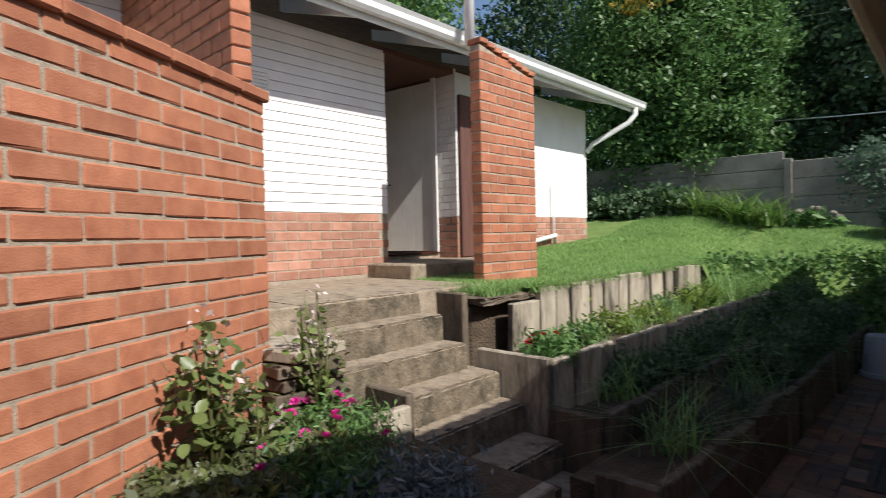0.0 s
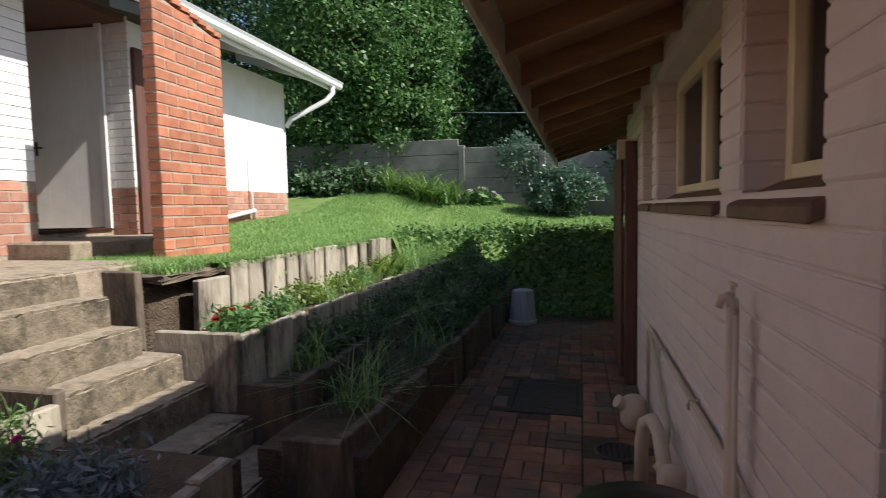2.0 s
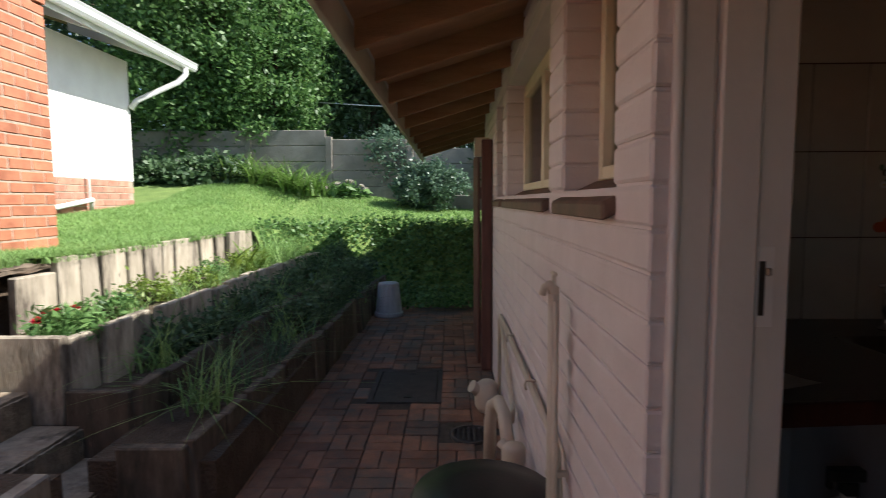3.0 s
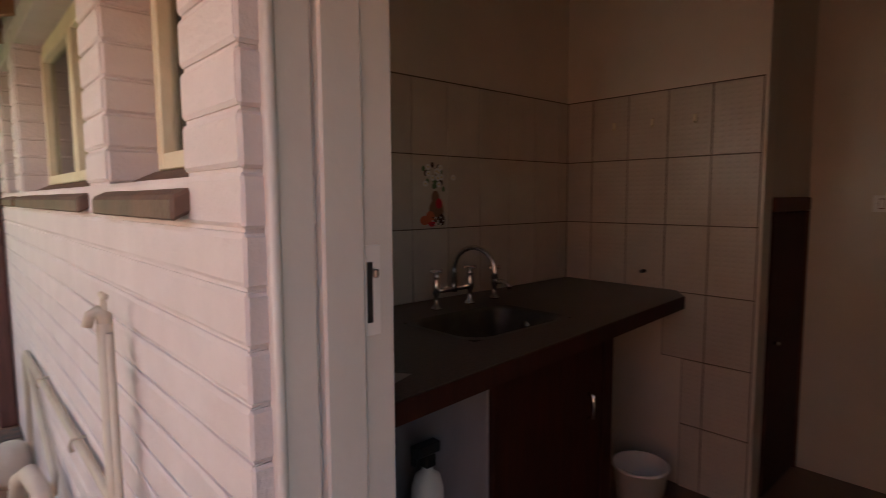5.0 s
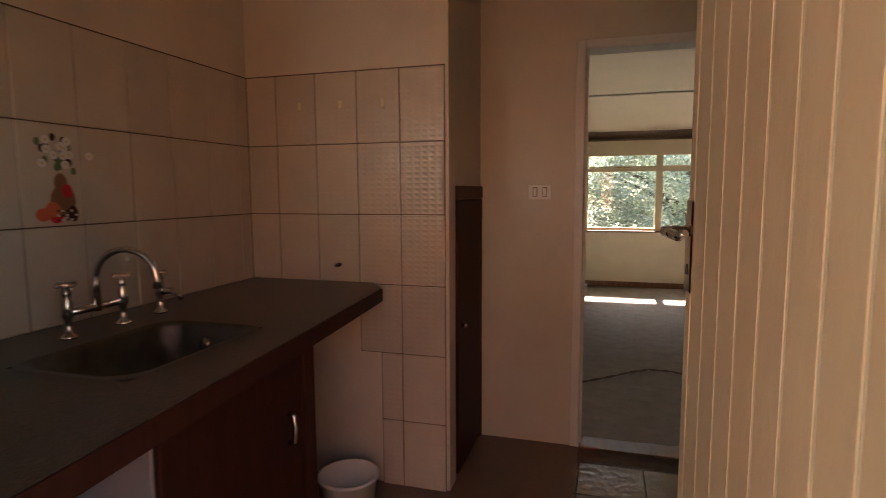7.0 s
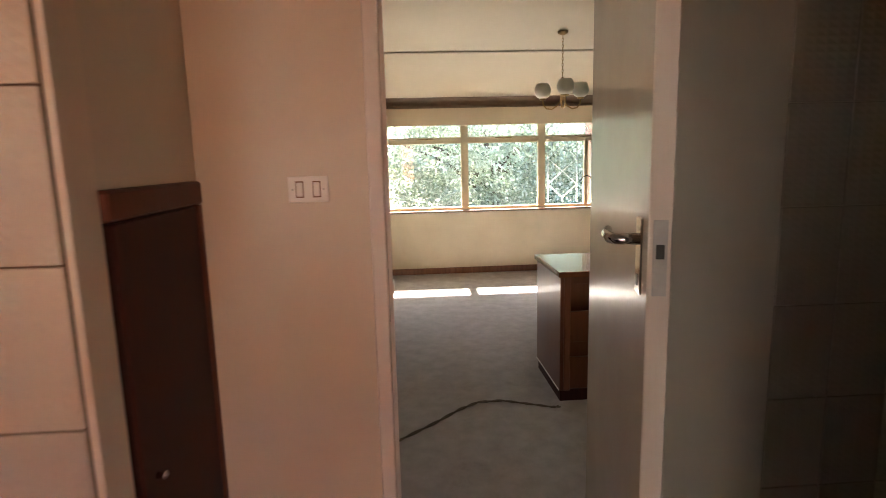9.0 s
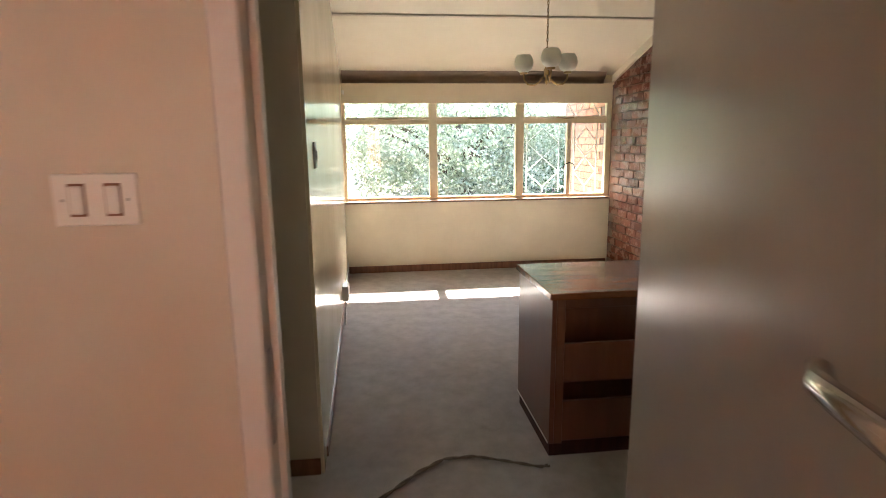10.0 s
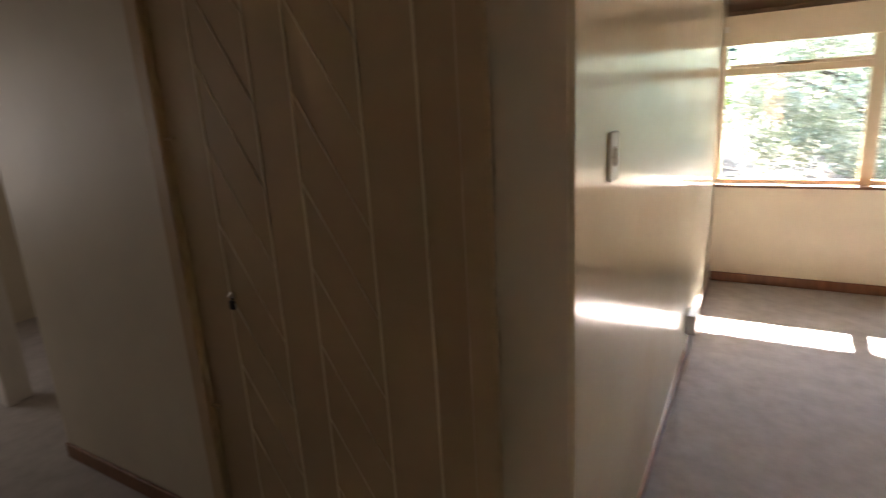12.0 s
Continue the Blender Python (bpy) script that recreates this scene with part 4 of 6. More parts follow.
# lounge door frame and door
fr = tagged(new("door_3"), "pinkish white painted inner door frame", "", "", "structure")
part("door_frame", boxes([(SWX - 0.012, SWX + 0.142, -0.46, -0.4152, 0.0, 2.075), (SWX - 0.012, SWX + 0.142, -1.195, -1.150, 0.0, 2.075), (SWX - 0.012, SWX + 0.142, -1.150, -0.46, 2.03, 2.075)], 0.004), M["jamb"], fr)
part("door_stop", boxes([(SWX + 0.045, SWX + 0.075, -0.472, -0.4605, 0.0, 2.03), (SWX + 0.045, SWX + 0.075, -1.1495, -1.138, 0.0, 2.03)]), M["jamb"], fr)
part("strike_plate", box(SWX + 0.008, SWX + 0.028, -0.4625, -0.4598, 0.93, 1.09), M["steel"], fr)
ld = thing("lounge_door", "pale satin-painted flush door standing open with a chrome lever", "door", (SWX + 0.02, -1.120, 0.01))
ld.rotation_euler = (0, 0, math.atan2(0.148, -0.738))
part("leaf", box(0.0, 0.755, -0.04, 0.0, 0, 2.02, 0.002), M["door_white"], ld)
part("lock_plate", box(0.7555, 0.7575, -0.032, -0.008, 1.16, 1.292), M["steel"], ld, "steel mortice lock face")
part("latch", box(0.7576, 0.7585, -0.027, -0.013, 1.225, 1.25), M["black"], ld)
lever(ld, 0.705, -0.04, 1.253, -1, 0.10, 0.04)
# sink run
cab = thing("sink_cabinet", "dark red timber cabinet under the sink", "cabinet", (0, 0, 0))
for r in ((0.86, 0.88, 0.36, KY - 0.01, 0.05, 0.90), (1.50, 1.52, 0.36, KY - 0.01, 0.05, 0.90), (0.88, 1.50, 0.36, KY - 0.01, 0.05, 0.07)):
    part("panel", box(*r), M["panel_shaded"] if r[0] == 0.86 else M["wood_dark"], cab)
part("post", box(1.455, 1.525, 0.335, 0.36, 0.0, 0.895, 0.003), M["wood_dark"], cab)
d = part("door", box(0.865, 1.452, 0.338, 0.358, 0.06, 0.88, 0.003), M["wood_dark"], cab)
part("handle", tube([(1.365, 0.338, 0.585), (1.365, 0.318, 0.59), (1.365, 0.314, 0.63), (1.365, 0.318, 0.67), (1.365, 0.338, 0.675)], 0.007, 8), M["chrome"], d, "chrome bow handle")
struct("under_counter_panel", box(T + 0.01, 0.86, 0.95, 0.97, 0, 0.9), M["panel_shaded"], "white panel under the worktop, greyed for the shade there")
top = thing("worktop", "speckled grey laminate worktop with a worn front edge", "worktop")
SINK = (0.86, 1.36, 0.41, 0.76)
bm = bmesh.new()


def edge_y(x):
    return 0.17 + (x - 0.23) * 0.085


def prism(bm, pts, z0, z1):
    lo = [bm.verts.new((x, y, z0)) for x, y in pts]
    hi = [bm.verts.new((x, y, z1)) for x, y in pts]
    bm.faces.new(lo[::-1])
    bm.faces.new(hi)
    for k in range(len(pts)):
        bm.faces.new((lo[k], lo[(k + 1) % len(pts)], hi[(k + 1) % len(pts)], hi[k]))


x0, x1, y0, y1 = SINK
prism(bm, [(T + 0.012, edge_y(T)), (x0, edge_y(x0)), (x0, KY - 0.012), (T + 0.012, KY - 0.012)], 0.90, 0.94)
prism(bm, [(x1, edge_y(x1)), (2.08, edge_y(2.08)), (KX - 0.012, 0.42), (KX - 0.012, KY - 0.012), (x1, KY - 0.012)], 0.90, 0.94)
prism(bm, [(x0, edge_y(x0)), (x1, edge_y(x1)), (x1, y0), (x0, y0)], 0.90, 0.94)
prism(bm, [(x0, y1), (x1, y1), (x1, KY - 0.012), (x0, KY - 0.012)], 0.90, 0.94)
bmesh.ops.remove_doubles(bm, verts=bm.verts, dist=1e-5)
part("slab", bm, M["counter"], top)
bm = bmesh.new()
prism(bm, [(T + 0.012, edge_y(T) - 0.006), (2.08, edge_y(2.08) - 0.006), (2.08, edge_y(2.08)), (T + 0.012, edge_y(T))], 0.885, 0.938)
part("edge_strip", bm, M["wood_dark"], top, "brown timber front edge")
sink = thing("sink", "brushed steel sink bowl let into the worktop", "sink", (0, 0, 0))


def rounded(x0, x1, y0, y1, r, z, n=6):
    pts = []
    for cx, cy, a0 in ((x1 - r, y1 - r, 0), (x0 + r, y1 - r, 90), (x0 + r, y0 + r, 180), (x1 - r, y0 + r, 270)):
        pts += [(cx + r * math.cos(radians(a0 + 90 * k / n)), cy + r * math.sin(radians(a0 + 90 * k / n)), z) for k in range(n + 1)]
    return pts


bm = bmesh.new()
loops = [rounded(x0 - 0.012, x1 + 0.012, y0 - 0.012, y1 + 0.012, 0.07, 0.9425), rounded(x0 + 0.006, x1 - 0.006, y0 + 0.006, y1 - 0.006, 0.09, 0.943),
         rounded(x0 + 0.012, x1 - 0.012, y0 + 0.012, y1 - 0.012, 0.09, 0.930), rounded(x0 + 0.03, x1 - 0.03, y0 + 0.03, y1 - 0.03, 0.09, 0.80), rounded(x0 + 0.07, x1 - 0.07, y0 + 0.07, y1 - 0.07, 0.08, 0.775)]
rings = [[bm.verts.new(p) for p in l] for l in loops]
for a, b in zip(rings, rings[1:]):
    for k in range(len(a)):
        f = bm.faces.new((a[k], b[k], b[(k + 1) % len(a)], a[(k + 1) % len(a)]))
        f.smooth = True
bm.faces.new(rings[-1])
part("bowl", bm, M["steel_sink"], sink)
part("waste", lathe([(0.0, 0.776), (0.035, 0.776), (0.038, 0.779), (0.0, 0.780)], 16, (1.1, 0.58, 0)), M["chrome"], sink)
part("overflow", lathe([(0.0, 0), (0.018, 0.0), (0.020, 0.004), (0.0, 0.005)], 14), M["chrome"], sink).matrix_basis = pose(x1 - 0.024, 0.60, 0.88, 0, -82, 0)


def tap_leg(parent, x, y, z0, h):
    leg = part("tap_leg", lathe([(0.022, 0), (0.022, 0.006), (0.010, 0.016), (0.009, 0.05), (0.016, 0.065), (0.016, 0.10), (0.010, 0.115), (0.013, 0.125), (0.013, h - 0.02), (0.006, h), (0.0, h)], 14, (x, y, z0)), M["chrome"], parent)
    part("cross_handle", boxes([(x - 0.032, x + 0.032, y - 0.006, y + 0.006, z0 + h - 0.004, z0 + h + 0.008), (x - 0.006, x + 0.006, y - 0.032, y + 0.032, z0 + h - 0.004, z0 + h + 0.008)], 0.003), M["chrome"], leg)


mixer = thing("kitchen_mixer", "chrome bridge mixer tap with a swan-neck spout", "tap", (0, 0, 0))
tap_leg(mixer, 1.105, 0.86, 0.94, 0.15)
tap_leg(mixer, 1.29, 0.86, 0.94, 0.15)
part("bridge", tube([(1.105, 0.86, 1.012), (1.29, 0.86, 1.012)], 0.011, 12), M["chrome"], mixer)
part("spout", tube([(1.20, 0.86, 1.0), (1.20, 0.86, 1.085)] + [(1.20 + 0.027 * (1 - math.cos(radians(a))), 0.86 - 0.085 * (1 - math.cos(radians(a))), 1.09 + 0.09 * math.sin(radians(a))) for a in range(10, 180, 17)] +
     [(1.254, 0.69, 1.09), (1.254, 0.69, 1.065)], [0.014] + [0.010] * 12 + [0.013], 12), M["chrome"], mixer)
tap = thing("pillar_tap", "chrome pillar tap with a cross head", "tap", (0, 0, 0))
tap_leg(tap, 1.45, 0.87, 0.94, 0.135)
part("spout", tube([(1.45, 0.87, 1.01), (1.45, 0.82, 1.018), (1.45, 0.79, 1.005), (1.45, 0.782, 0.99)], [0.011, 0.011, 0.010, 0.009], 10), M["chrome"], tap)
bin_ = thing("waste_bin", "small white plastic waste bin under the worktop", "bin", (1.84, 0.38, 0.0))
part("tub", lathe([(0.085, 0.0), (0.112, 0.225), (0.12, 0.227), (0.12, 0.24), (0.109, 0.24), (0.082, 0.012), (0.0, 0.012)], 28), M["plastic"], bin_)
soap = thing("spray_bottle", "white bottle with an orange label and a black pump", "bottle", (0.745, 0.50, 0.312))
part("bottle", lathe([(0.045, 0.0), (0.05, 0.01), (0.05, 0.175), (0.04, 0.215), (0.018, 0.23), (0.018, 0.245), (0.0, 0.245)], 24), M["plastic"], soap)
part("label", lathe([(0.0503, 0.06), (0.0508, 0.06), (0.0508, 0.145), (0.0503, 0.145)], 24), M["orange"], soap)
part("pump", boxes([(-0.02, 0.02, -0.02, 0.02, 0.245, 0.285), (-0.055, 0.04, -0.018, 0.018, 0.285, 0.32), (-0.06, -0.045, -0.01, 0.01, 0.26, 0.32)], 0.004), M["black"], soap)
box2 = obj("storage_box", box(0.56, 0.84, 0.42, 0.76, 0.0, 0.31, 0.006), M["black"], "small dark box under the worktop", "box")
for x, y, a, s in ((0.36, 0.32, 0.3, 1.0), (0.30, 0.52, -0.2, 0.9)):
    bm = bmesh.new()
    g = [[bm.verts.new((-0.12 * s + 0.06 * s * i, -0.09 * s + 0.06 * s * j, 0.002 + 0.012 * abs(math.sin(1.3 * i + 0.7 * j)))) for i in range(5)] for j in range(4)]
    for j in range(3):
        for i in range(4):
            bm.faces.new((g[j][i], g[j][i + 1], g[j + 1][i + 1], g[j + 1][i]))
    bmesh.ops.solidify(bm, geom=bm.faces[:], thickness=0.001)
    p = obj("paper_sheet", bm, M["paper"], "crumpled white paper lying on the worktop", "paper", group="papers on the worktop")
    p.location, p.rotation_euler = (x, y, 0.942), (0, 0, a)


def switch_plate(at, rz, label, gangs=2, w=0.115, h=0.075):
    """Flush plate with rocker switches, facing its own -y."""
    s = thing("light_switch", label, "switch", at)
    s.rotation_euler = (0, 0, rz)
    part("plate", box(-w / 2, w / 2, -0.008, 0.0, -h / 2, h / 2, 0.002), M["plastic"], s)
    for i in range(gangs):
        x = (i - (gangs - 1) / 2) * w * 0.42
        part("rocker_surround", box(x - 0.0115, x + 0.0115, -0.0086, -0.0078, -0.0235, 0.0235), M["wood_trim"], s)
        part("rocker", box(x - 0.009, x + 0.009, -0.014, -0.008, -0.02, 0.02, 0.002), M["plastic"], s)
        part("screw", box(x - 0.022 if i == 0 else x + 0.018, x - 0.018 if i == 0 else x + 0.022, -0.0095, -0.008, -0.002, 0.002), M["steel"], s)
    return s


switch_plate((SWX, -0.2435, 1.337), radians(-90), "white double light switch plate on the beige wall")
for i in range(3):
    h = obj("wall_hook", boxes([(-0.008, -0.0, -0.008, 0.008, -0.02, 0.02), (-0.02, -0.008, -0.004, 0.004, -0.02, -0.012)], 0.002), M["cream"], "small stick-on hook on a wall tile", "hook", group="hooks on the tiles")
    h.location = (KX - 0.011, 0.76 - 0.2 * i, 1.72)
plug = obj("wall_stub", lathe([(0.0, 0.0), (0.009, 0.0), (0.009, 0.03), (0.006, 0.034), (0.0, 0.034)], 12), M["black"], "short dark stub in a wall tile", "pipe stub")
plug.matrix_basis = pose(KX - 0.011, 0.60, 1.01, 60, -60, 0)

# ---------------- hall ----------------
HX = 4.22
struct("floor_carpet", box(SWX + 0.13, 8.2, -6.0, 4.65, -0.12, 0.0), M["carpet"], "worn grey-beige fitted carpet")
struct("door_strip", box(SWX + 0.0, SWX + 0.13, -1.15, -0.46, -0.02, 0.004, 0.002), M["wood_trim"], "timber strip under the lounge door")
struct("wall_hall", boxes([(HX, HX + 0.13, -0.36, -0.20, 0, 2.9), (HX, HX + 0.13, 0.97, 2.06, 0, 2.9), (HX, HX + 0.13, -0.20, 0.97, 2.06, 2.9)]), M["wall_h"], "beige painted hall wall")
struct("wall_hall_end", boxes([(SWX + 0.13, 3.1, 4.5, 4.62, 0, 2.9), (4.15, 5.6, 4.5, 4.62, 0, 2.9), (3.1, 4.15, 4.5, 4.62, 0, 0.9), (3.1, 4.15, 4.5, 4.62, 2.05, 2.9), (5.6, 5.72, 2.0, 4.62, 0, 2.9), (HX + 0.13, 5.6, 1.92, 2.05, 0, 2.9)]), M["wall_h"], "beige painted hall end wall")
struct("wall_hall_west", box(SWX + 0.0, SWX + 0.13, 0.191, 4.5, 0, 2.9), M["wall_h"], "beige painted hall wall")
struct("ceiling_hall", box(SWX + 0.13, HX + 1.6, -0.36, 4.62, 2.62, 2.68), M["ceiling"], "cream hall ceiling")
struct("baseboard", boxes([(HX - 0.014, HX - 0.001, -0.36, -0.22, 0, 0.075), (HX - 0.014, HX - 0.001, 0.99, 2.06, 0, 0.075)], 0.003), M["wood_trim"], "brown timber skirting in the hall")
hf = tagged(new("door_4"), "pale hall door frame at the passage end", "", "", "structure")
part("door_frame", boxes([(4.30, 4.36, 2.9, 3.0, 0, 2.08), (4.36, 4.44, 2.93, 3.0, 0, 2.08)], 0.004), M["white"], hf)
cup = thing("hall_cupboard", "dull cream cupboard door with slanting groove lines", "cupboard", (HX, 0, 0))
part("frame", boxes([(-0.016, 0.1, 0.90, 0.968, 0, 2.055), (-0.016, 0.1, -0.198, -0.13, 0, 2.055), (-0.016, 0.1, -0.13, 0.90, 1.99, 2.055)], 0.005), M["door_olive"], cup)
cd = part("door", box(0.008, 0.05, -0.126, 0.896, 0.01, 1.986, 0.003), M["door_olive"], cup)
for k, yb in enumerate((-0.02, 0.14, 0.36, 0.50, 0.72)):
    part("moulding", box(0.0062, 0.008, yb - 0.004, yb + 0.004, 0.02, 1.98), M["moulding"], cd)
for k in range(9):
    for (ya, yb) in ((0.14, 0.36), (0.50, 0.72)):
        za = 0.05 + 0.23 * k + (0.1 if ya > 0.4 else 0)
        part("moulding", tube([(0.0085, ya, za), (0.0085, yb, min(za + 0.36, 1.97))], 0.0026, 6), M["moulding"], cd)
part("lock", lathe([(0.0, 0), (0.014, 0.0), (0.014, 0.006), (0.007, 0.008), (0.0, 0.02)], 14), M["chrome"], cd).matrix_basis = pose(0.008, 0.71, 0.97, 0, -90, 0)
part("key_slot", box(-0.004, 0.007, 0.70, 0.72, 0.925, 0.955, 0.003), M["black"], cd)
for z in (0.55, 1.45):
    part("hinge", box(-0.004, 0.0085, 0.86, 0.93, z - 0.004, z + 0.004), M["door_olive"], cd)

# ---------------- lounge ----------------
WX, GY0, GY1, RY = 8.0, -0.375, -0.29, -3.24
bm = bmesh.new()
prism(bm, [(HX, GY0), (WX, GY1), (WX, GY1 + 0.13), (HX, GY0 + 0.014)], 0, 3.3)
struct("wall_glossy", bm, M["wall_gloss"], "glossy cream painted lounge wall")
bm = bmesh.new()
prism(bm, [(HX + 0.13, GY0 - 0.006), (WX - 0.016, GY1 - 0.011), (WX - 0.016, GY1 + 0.0), (HX + 0.13, GY0 + 0.003)], 0.0, 0.05)
struct("baseboard_glossy", bm, M["wood_trim"], "narrow brown timber skirting")
struct("wall_window", boxes([(WX, WX + 0.22, RY, GY1 + 0.13, 0, 0.765), (WX, WX + 0.22, RY, GY1 + 0.13, 2.0, 2.7), (WX, WX + 0.22, GY1 - 0.004, GY1 + 0.13, 0.765, 2.0)]), M["wall_l"], "cream painted wall under the window")
struct("baseboard_window", box(WX - 0.016, WX - 0.001, RY + 0.02, GY1 - 0.012, 0, 0.075, 0.003), M["wood_trim"], "brown timber skirting")
struct("window_board", box(WX - 0.03, WX + 0.06, RY + 0.02, GY1 - 0.006, 0.765, 0.785, 0.004), M["wood_trim"], "narrow brown timber window board")
CS = 0.30


def slope_slab(x0, x1, y0, y1, z_at, t):
    bm = box(x0, x1, y0, y1, 0, t)
    for v in bm.verts:
        v.co.z += z_at + CS * (WX - v.co.x)
    return bm


struct("ceiling", slope_slab(SWX + 0.13, WX + 0.2, -6.0, GY1 + 0.2, 2.10, 0.05), M["ceiling"], "sloping cream lounge ceiling")
for x in (6.85, 5.3):
    struct("ceiling_batten", slope_slab(x - 0.012, x + 0.012, RY, GY1, 2.086, 0.014), M["wall_h"], "thin ceiling cover strip")
bm = bmesh.new()
cp = [(0.0, 0.0), (0.0, -0.09), (-0.012, -0.09), (-0.02, -0.06), (-0.06, -0.02), (-0.09, 0.02), (-0.09, 0.035)]
ra, rb = ([bm.verts.new((WX - 0.001 + px, y, 2.10 + pz)) for px, pz in cp] for y in (RY + 0.13, GY1 - 0.02))
for k in range(len(cp) - 1):
    bm.faces.new((ra[k], rb[k], rb[k + 1], ra[k + 1]))
bm.faces.new(ra)
bm.faces.new(rb[::-1])
struct("cornice", bm, M["cornice"], "moulded cornice over the window")
bm = box(HX + 0.4, WX, RY, RY + 0.03, -0.07, 0.0)
for v in bm.verts:
    v.co.z += 2.098 + CS * (WX - v.co.x)
struct("cornice_brick", bm, M["ceiling"], "cream cover strip over the brick wall")
struct("wall_lounge_back", boxes([(SWX + 0.13, WX + 0.2, -6.1, -6.0, 0, 4.0), (SWX + 0.1, SWX + 0.13, -6.0, -3.0, 0, 4.0), (SWX + 0.132, SWX + 0.15, -6.0, -0.36, 2.6, 4.0), (SWX + 0.13, HX + 0.13, -0.36, -0.34, 2.68, 3.6)]), M["wall_l"], "cream lounge wall")
pel = thing("blind_pelmet", "cream painted pelmet box over the window", "pelmet", (WX - 0.12, 0, 1.80))
part("front_board", box(0.0, 0.016, RY + 0.07, GY1 - 0.02, 0.0, 0.20, 0.003), M["wall_l"], pel)
part("top_board", box(0.016, 0.119, RY + 0.07, GY1 - 0.02, 0.186, 0.20), M["wall_l"], pel)
part("bracket", box(-0.012, 0.0, GY1 - 0.045, GY1 - 0.02, 0.09, 0.13, 0.003), M["plastic"], pel)
# lounge window
lw = tagged(new("window_2"), "cream painted steel lounge window in four lights", "", "", "structure")
FX0, FX1 = WX + 0.06, WX + 0.11
ZB, ZT, ZM = 0.785, 1.99, 1.62
MULL = [GY1 - 0.004, -1.253, -2.208, -2.77, RY + 0.02]
fr_rows = [(FX0, FX1, MULL[-1], MULL[0], ZB, ZB + 0.035), (FX0, FX1, MULL[-1], MULL[0], ZT - 0.03, ZT), (FX0, FX1, MULL[-1], MULL[0], ZM - 0.025, ZM + 0.025)]
part("window_frame", boxes(fr_rows, 0.003), M["cream"], lw)
for i, y in enumerate(MULL):
    w = 0.03 if i in (0, 4) else (0.045 if i < 3 else 0.022)
    part("mullion", box(FX0 - 0.008, FX1 + 0.004, y - w, y + w, ZB, ZT if i != 3 else ZM, 0.004), M["cream"], lw)
for a, b in zip(MULL, MULL[1:]):
    g = part("pane", box(FX0 + 0.02, FX0 + 0.024, b, a, ZB, ZM), M["glass"], lw)
    g.visible_shadow = False
for a, b in ((MULL[0], MULL[1]), (MULL[1], MULL[2]), (MULL[2], MULL[4])):
    s = part("fanlight", boxes([(FX0 - 0.012, FX0 + 0.012, b + 0.04, a - 0.04, ZM + 0.026, ZM + 0.05), (FX0 - 0.012, FX0 + 0.012, b + 0.04, a - 0.04, ZT - 0.055, ZT - 0.031)], 0.002), M["cream"], lw)
    g = part("pane", box(FX0 + 0.013, FX0 + 0.017, b, a, ZM, ZT), M["glass"], s)
    g.visible_shadow = False
    m = (a + b) / 2
    part("stay", tube([(FX0 - 0.014, m - 0.10, ZM + 0.035), (FX0 - 0.03, m, ZM + 0.028), (FX0 - 0.014, m + 0.10, ZM + 0.04)], 0.006, 6), M["brass"], s)
part("catch", tube([(FX0 - 0.01, -2.70, 1.10), (FX0 - 0.03, -2.72, 1.15), (FX0 - 0.04, -2.77, 1.17), (FX0 - 0.03, -2.82, 1.15), (FX0 - 0.01, -2.84, 1.10)], 0.007, 6), M["black"], lw)
bars = thing("burglar_bars", "thin white-painted diamond pattern burglar bars in the window", "window bars", (FX1 + 0.03, 0, 0))


def diamond(y0, y1, z0, z1, n):
    m, h = (y0 + y1) / 2, (z1 - z0) / n
    part("bar", tube([(0, m, z0 - 0.06), (0, m, z0)], 0.0062, 6), M["white"], bars)
    for k in range(n):
        za = z0 + h * k
        part("bar", tube([(0, m, za), (0, y0 + 0.06, za + h / 2), (0, m, za + h), (0, y1 - 0.06, za + h / 2), (0, m, za)], 0.0062, 6), M["white"], bars)
    for y in (y0 + 0.06, y1 - 0.06):
        part("bar", tube([(0, y, z0 - 0.06), (0, y, z1 + 0.05)], 0.0062, 6), M["white"], bars)


diamond(-2.74, -2.25, 0.90, 1.55, 2)
diamond(-3.18, -2.80, 0.90, 1.55, 2)
for a, b in ((MULL[1], MULL[0]), (MULL[2], MULL[1]), (MULL[4], MULL[2])):
    n = 3
    for k in range(n):
        y0, y1 = a + 0.06 + (b - a - 0.12) * k / n, a + 0.06 + (b - a - 0.12) * (k + 1) / n
        part("bar", tube([(0, y0, 1.66), (0, (y0 + y1) / 2, 1.90), (0, y1, 1.66)], 0.0062, 6), M["white"], bars)
# brick side wall of the lounge, carried on outside as a fin
lb = thing("lounge_brick_wall", "glazed red face-brick lounge wall running out past the window", "wall", (0, RY, 0))
tagged(lb, kind="structure")
part("mortar_core", boxes([(HX + 0.3, WX + 0.22, -0.2, -0.012, 0, 3.3), (WX + 0.22, 9.6, -0.2, -0.012, -0.2, 2.2)]), M["mortar_in"], lb)
# desk-height cabinet
desk = thing("shelf_cabinet", "red-brown veneered low cabinet with open shelves", "cabinet", (4.20, -1.37, 0))
dl, dd, dh = 1.25, 0.56, 0.745
part("end_panel", box(0.0, dd, -0.022, 0.0, 0.07, dh, 0.002), M["wood_cab"], desk)
part("end_panel", box(0.0, dd, -dl, -dl + 0.022, 0.07, dh, 0.002), M["wood_cab"], desk)
part("top", box(-0.018, dd + 0.018, -dl - 0.015, 0.015, dh, dh + 0.03, 0.003), M["wood_top"], desk, "varnished reddish timber top")
part("back_panel", box(dd - 0.02, dd - 0.002, -dl + 0.022, -0.022, 0.07, dh), M["wood_cab"], desk)
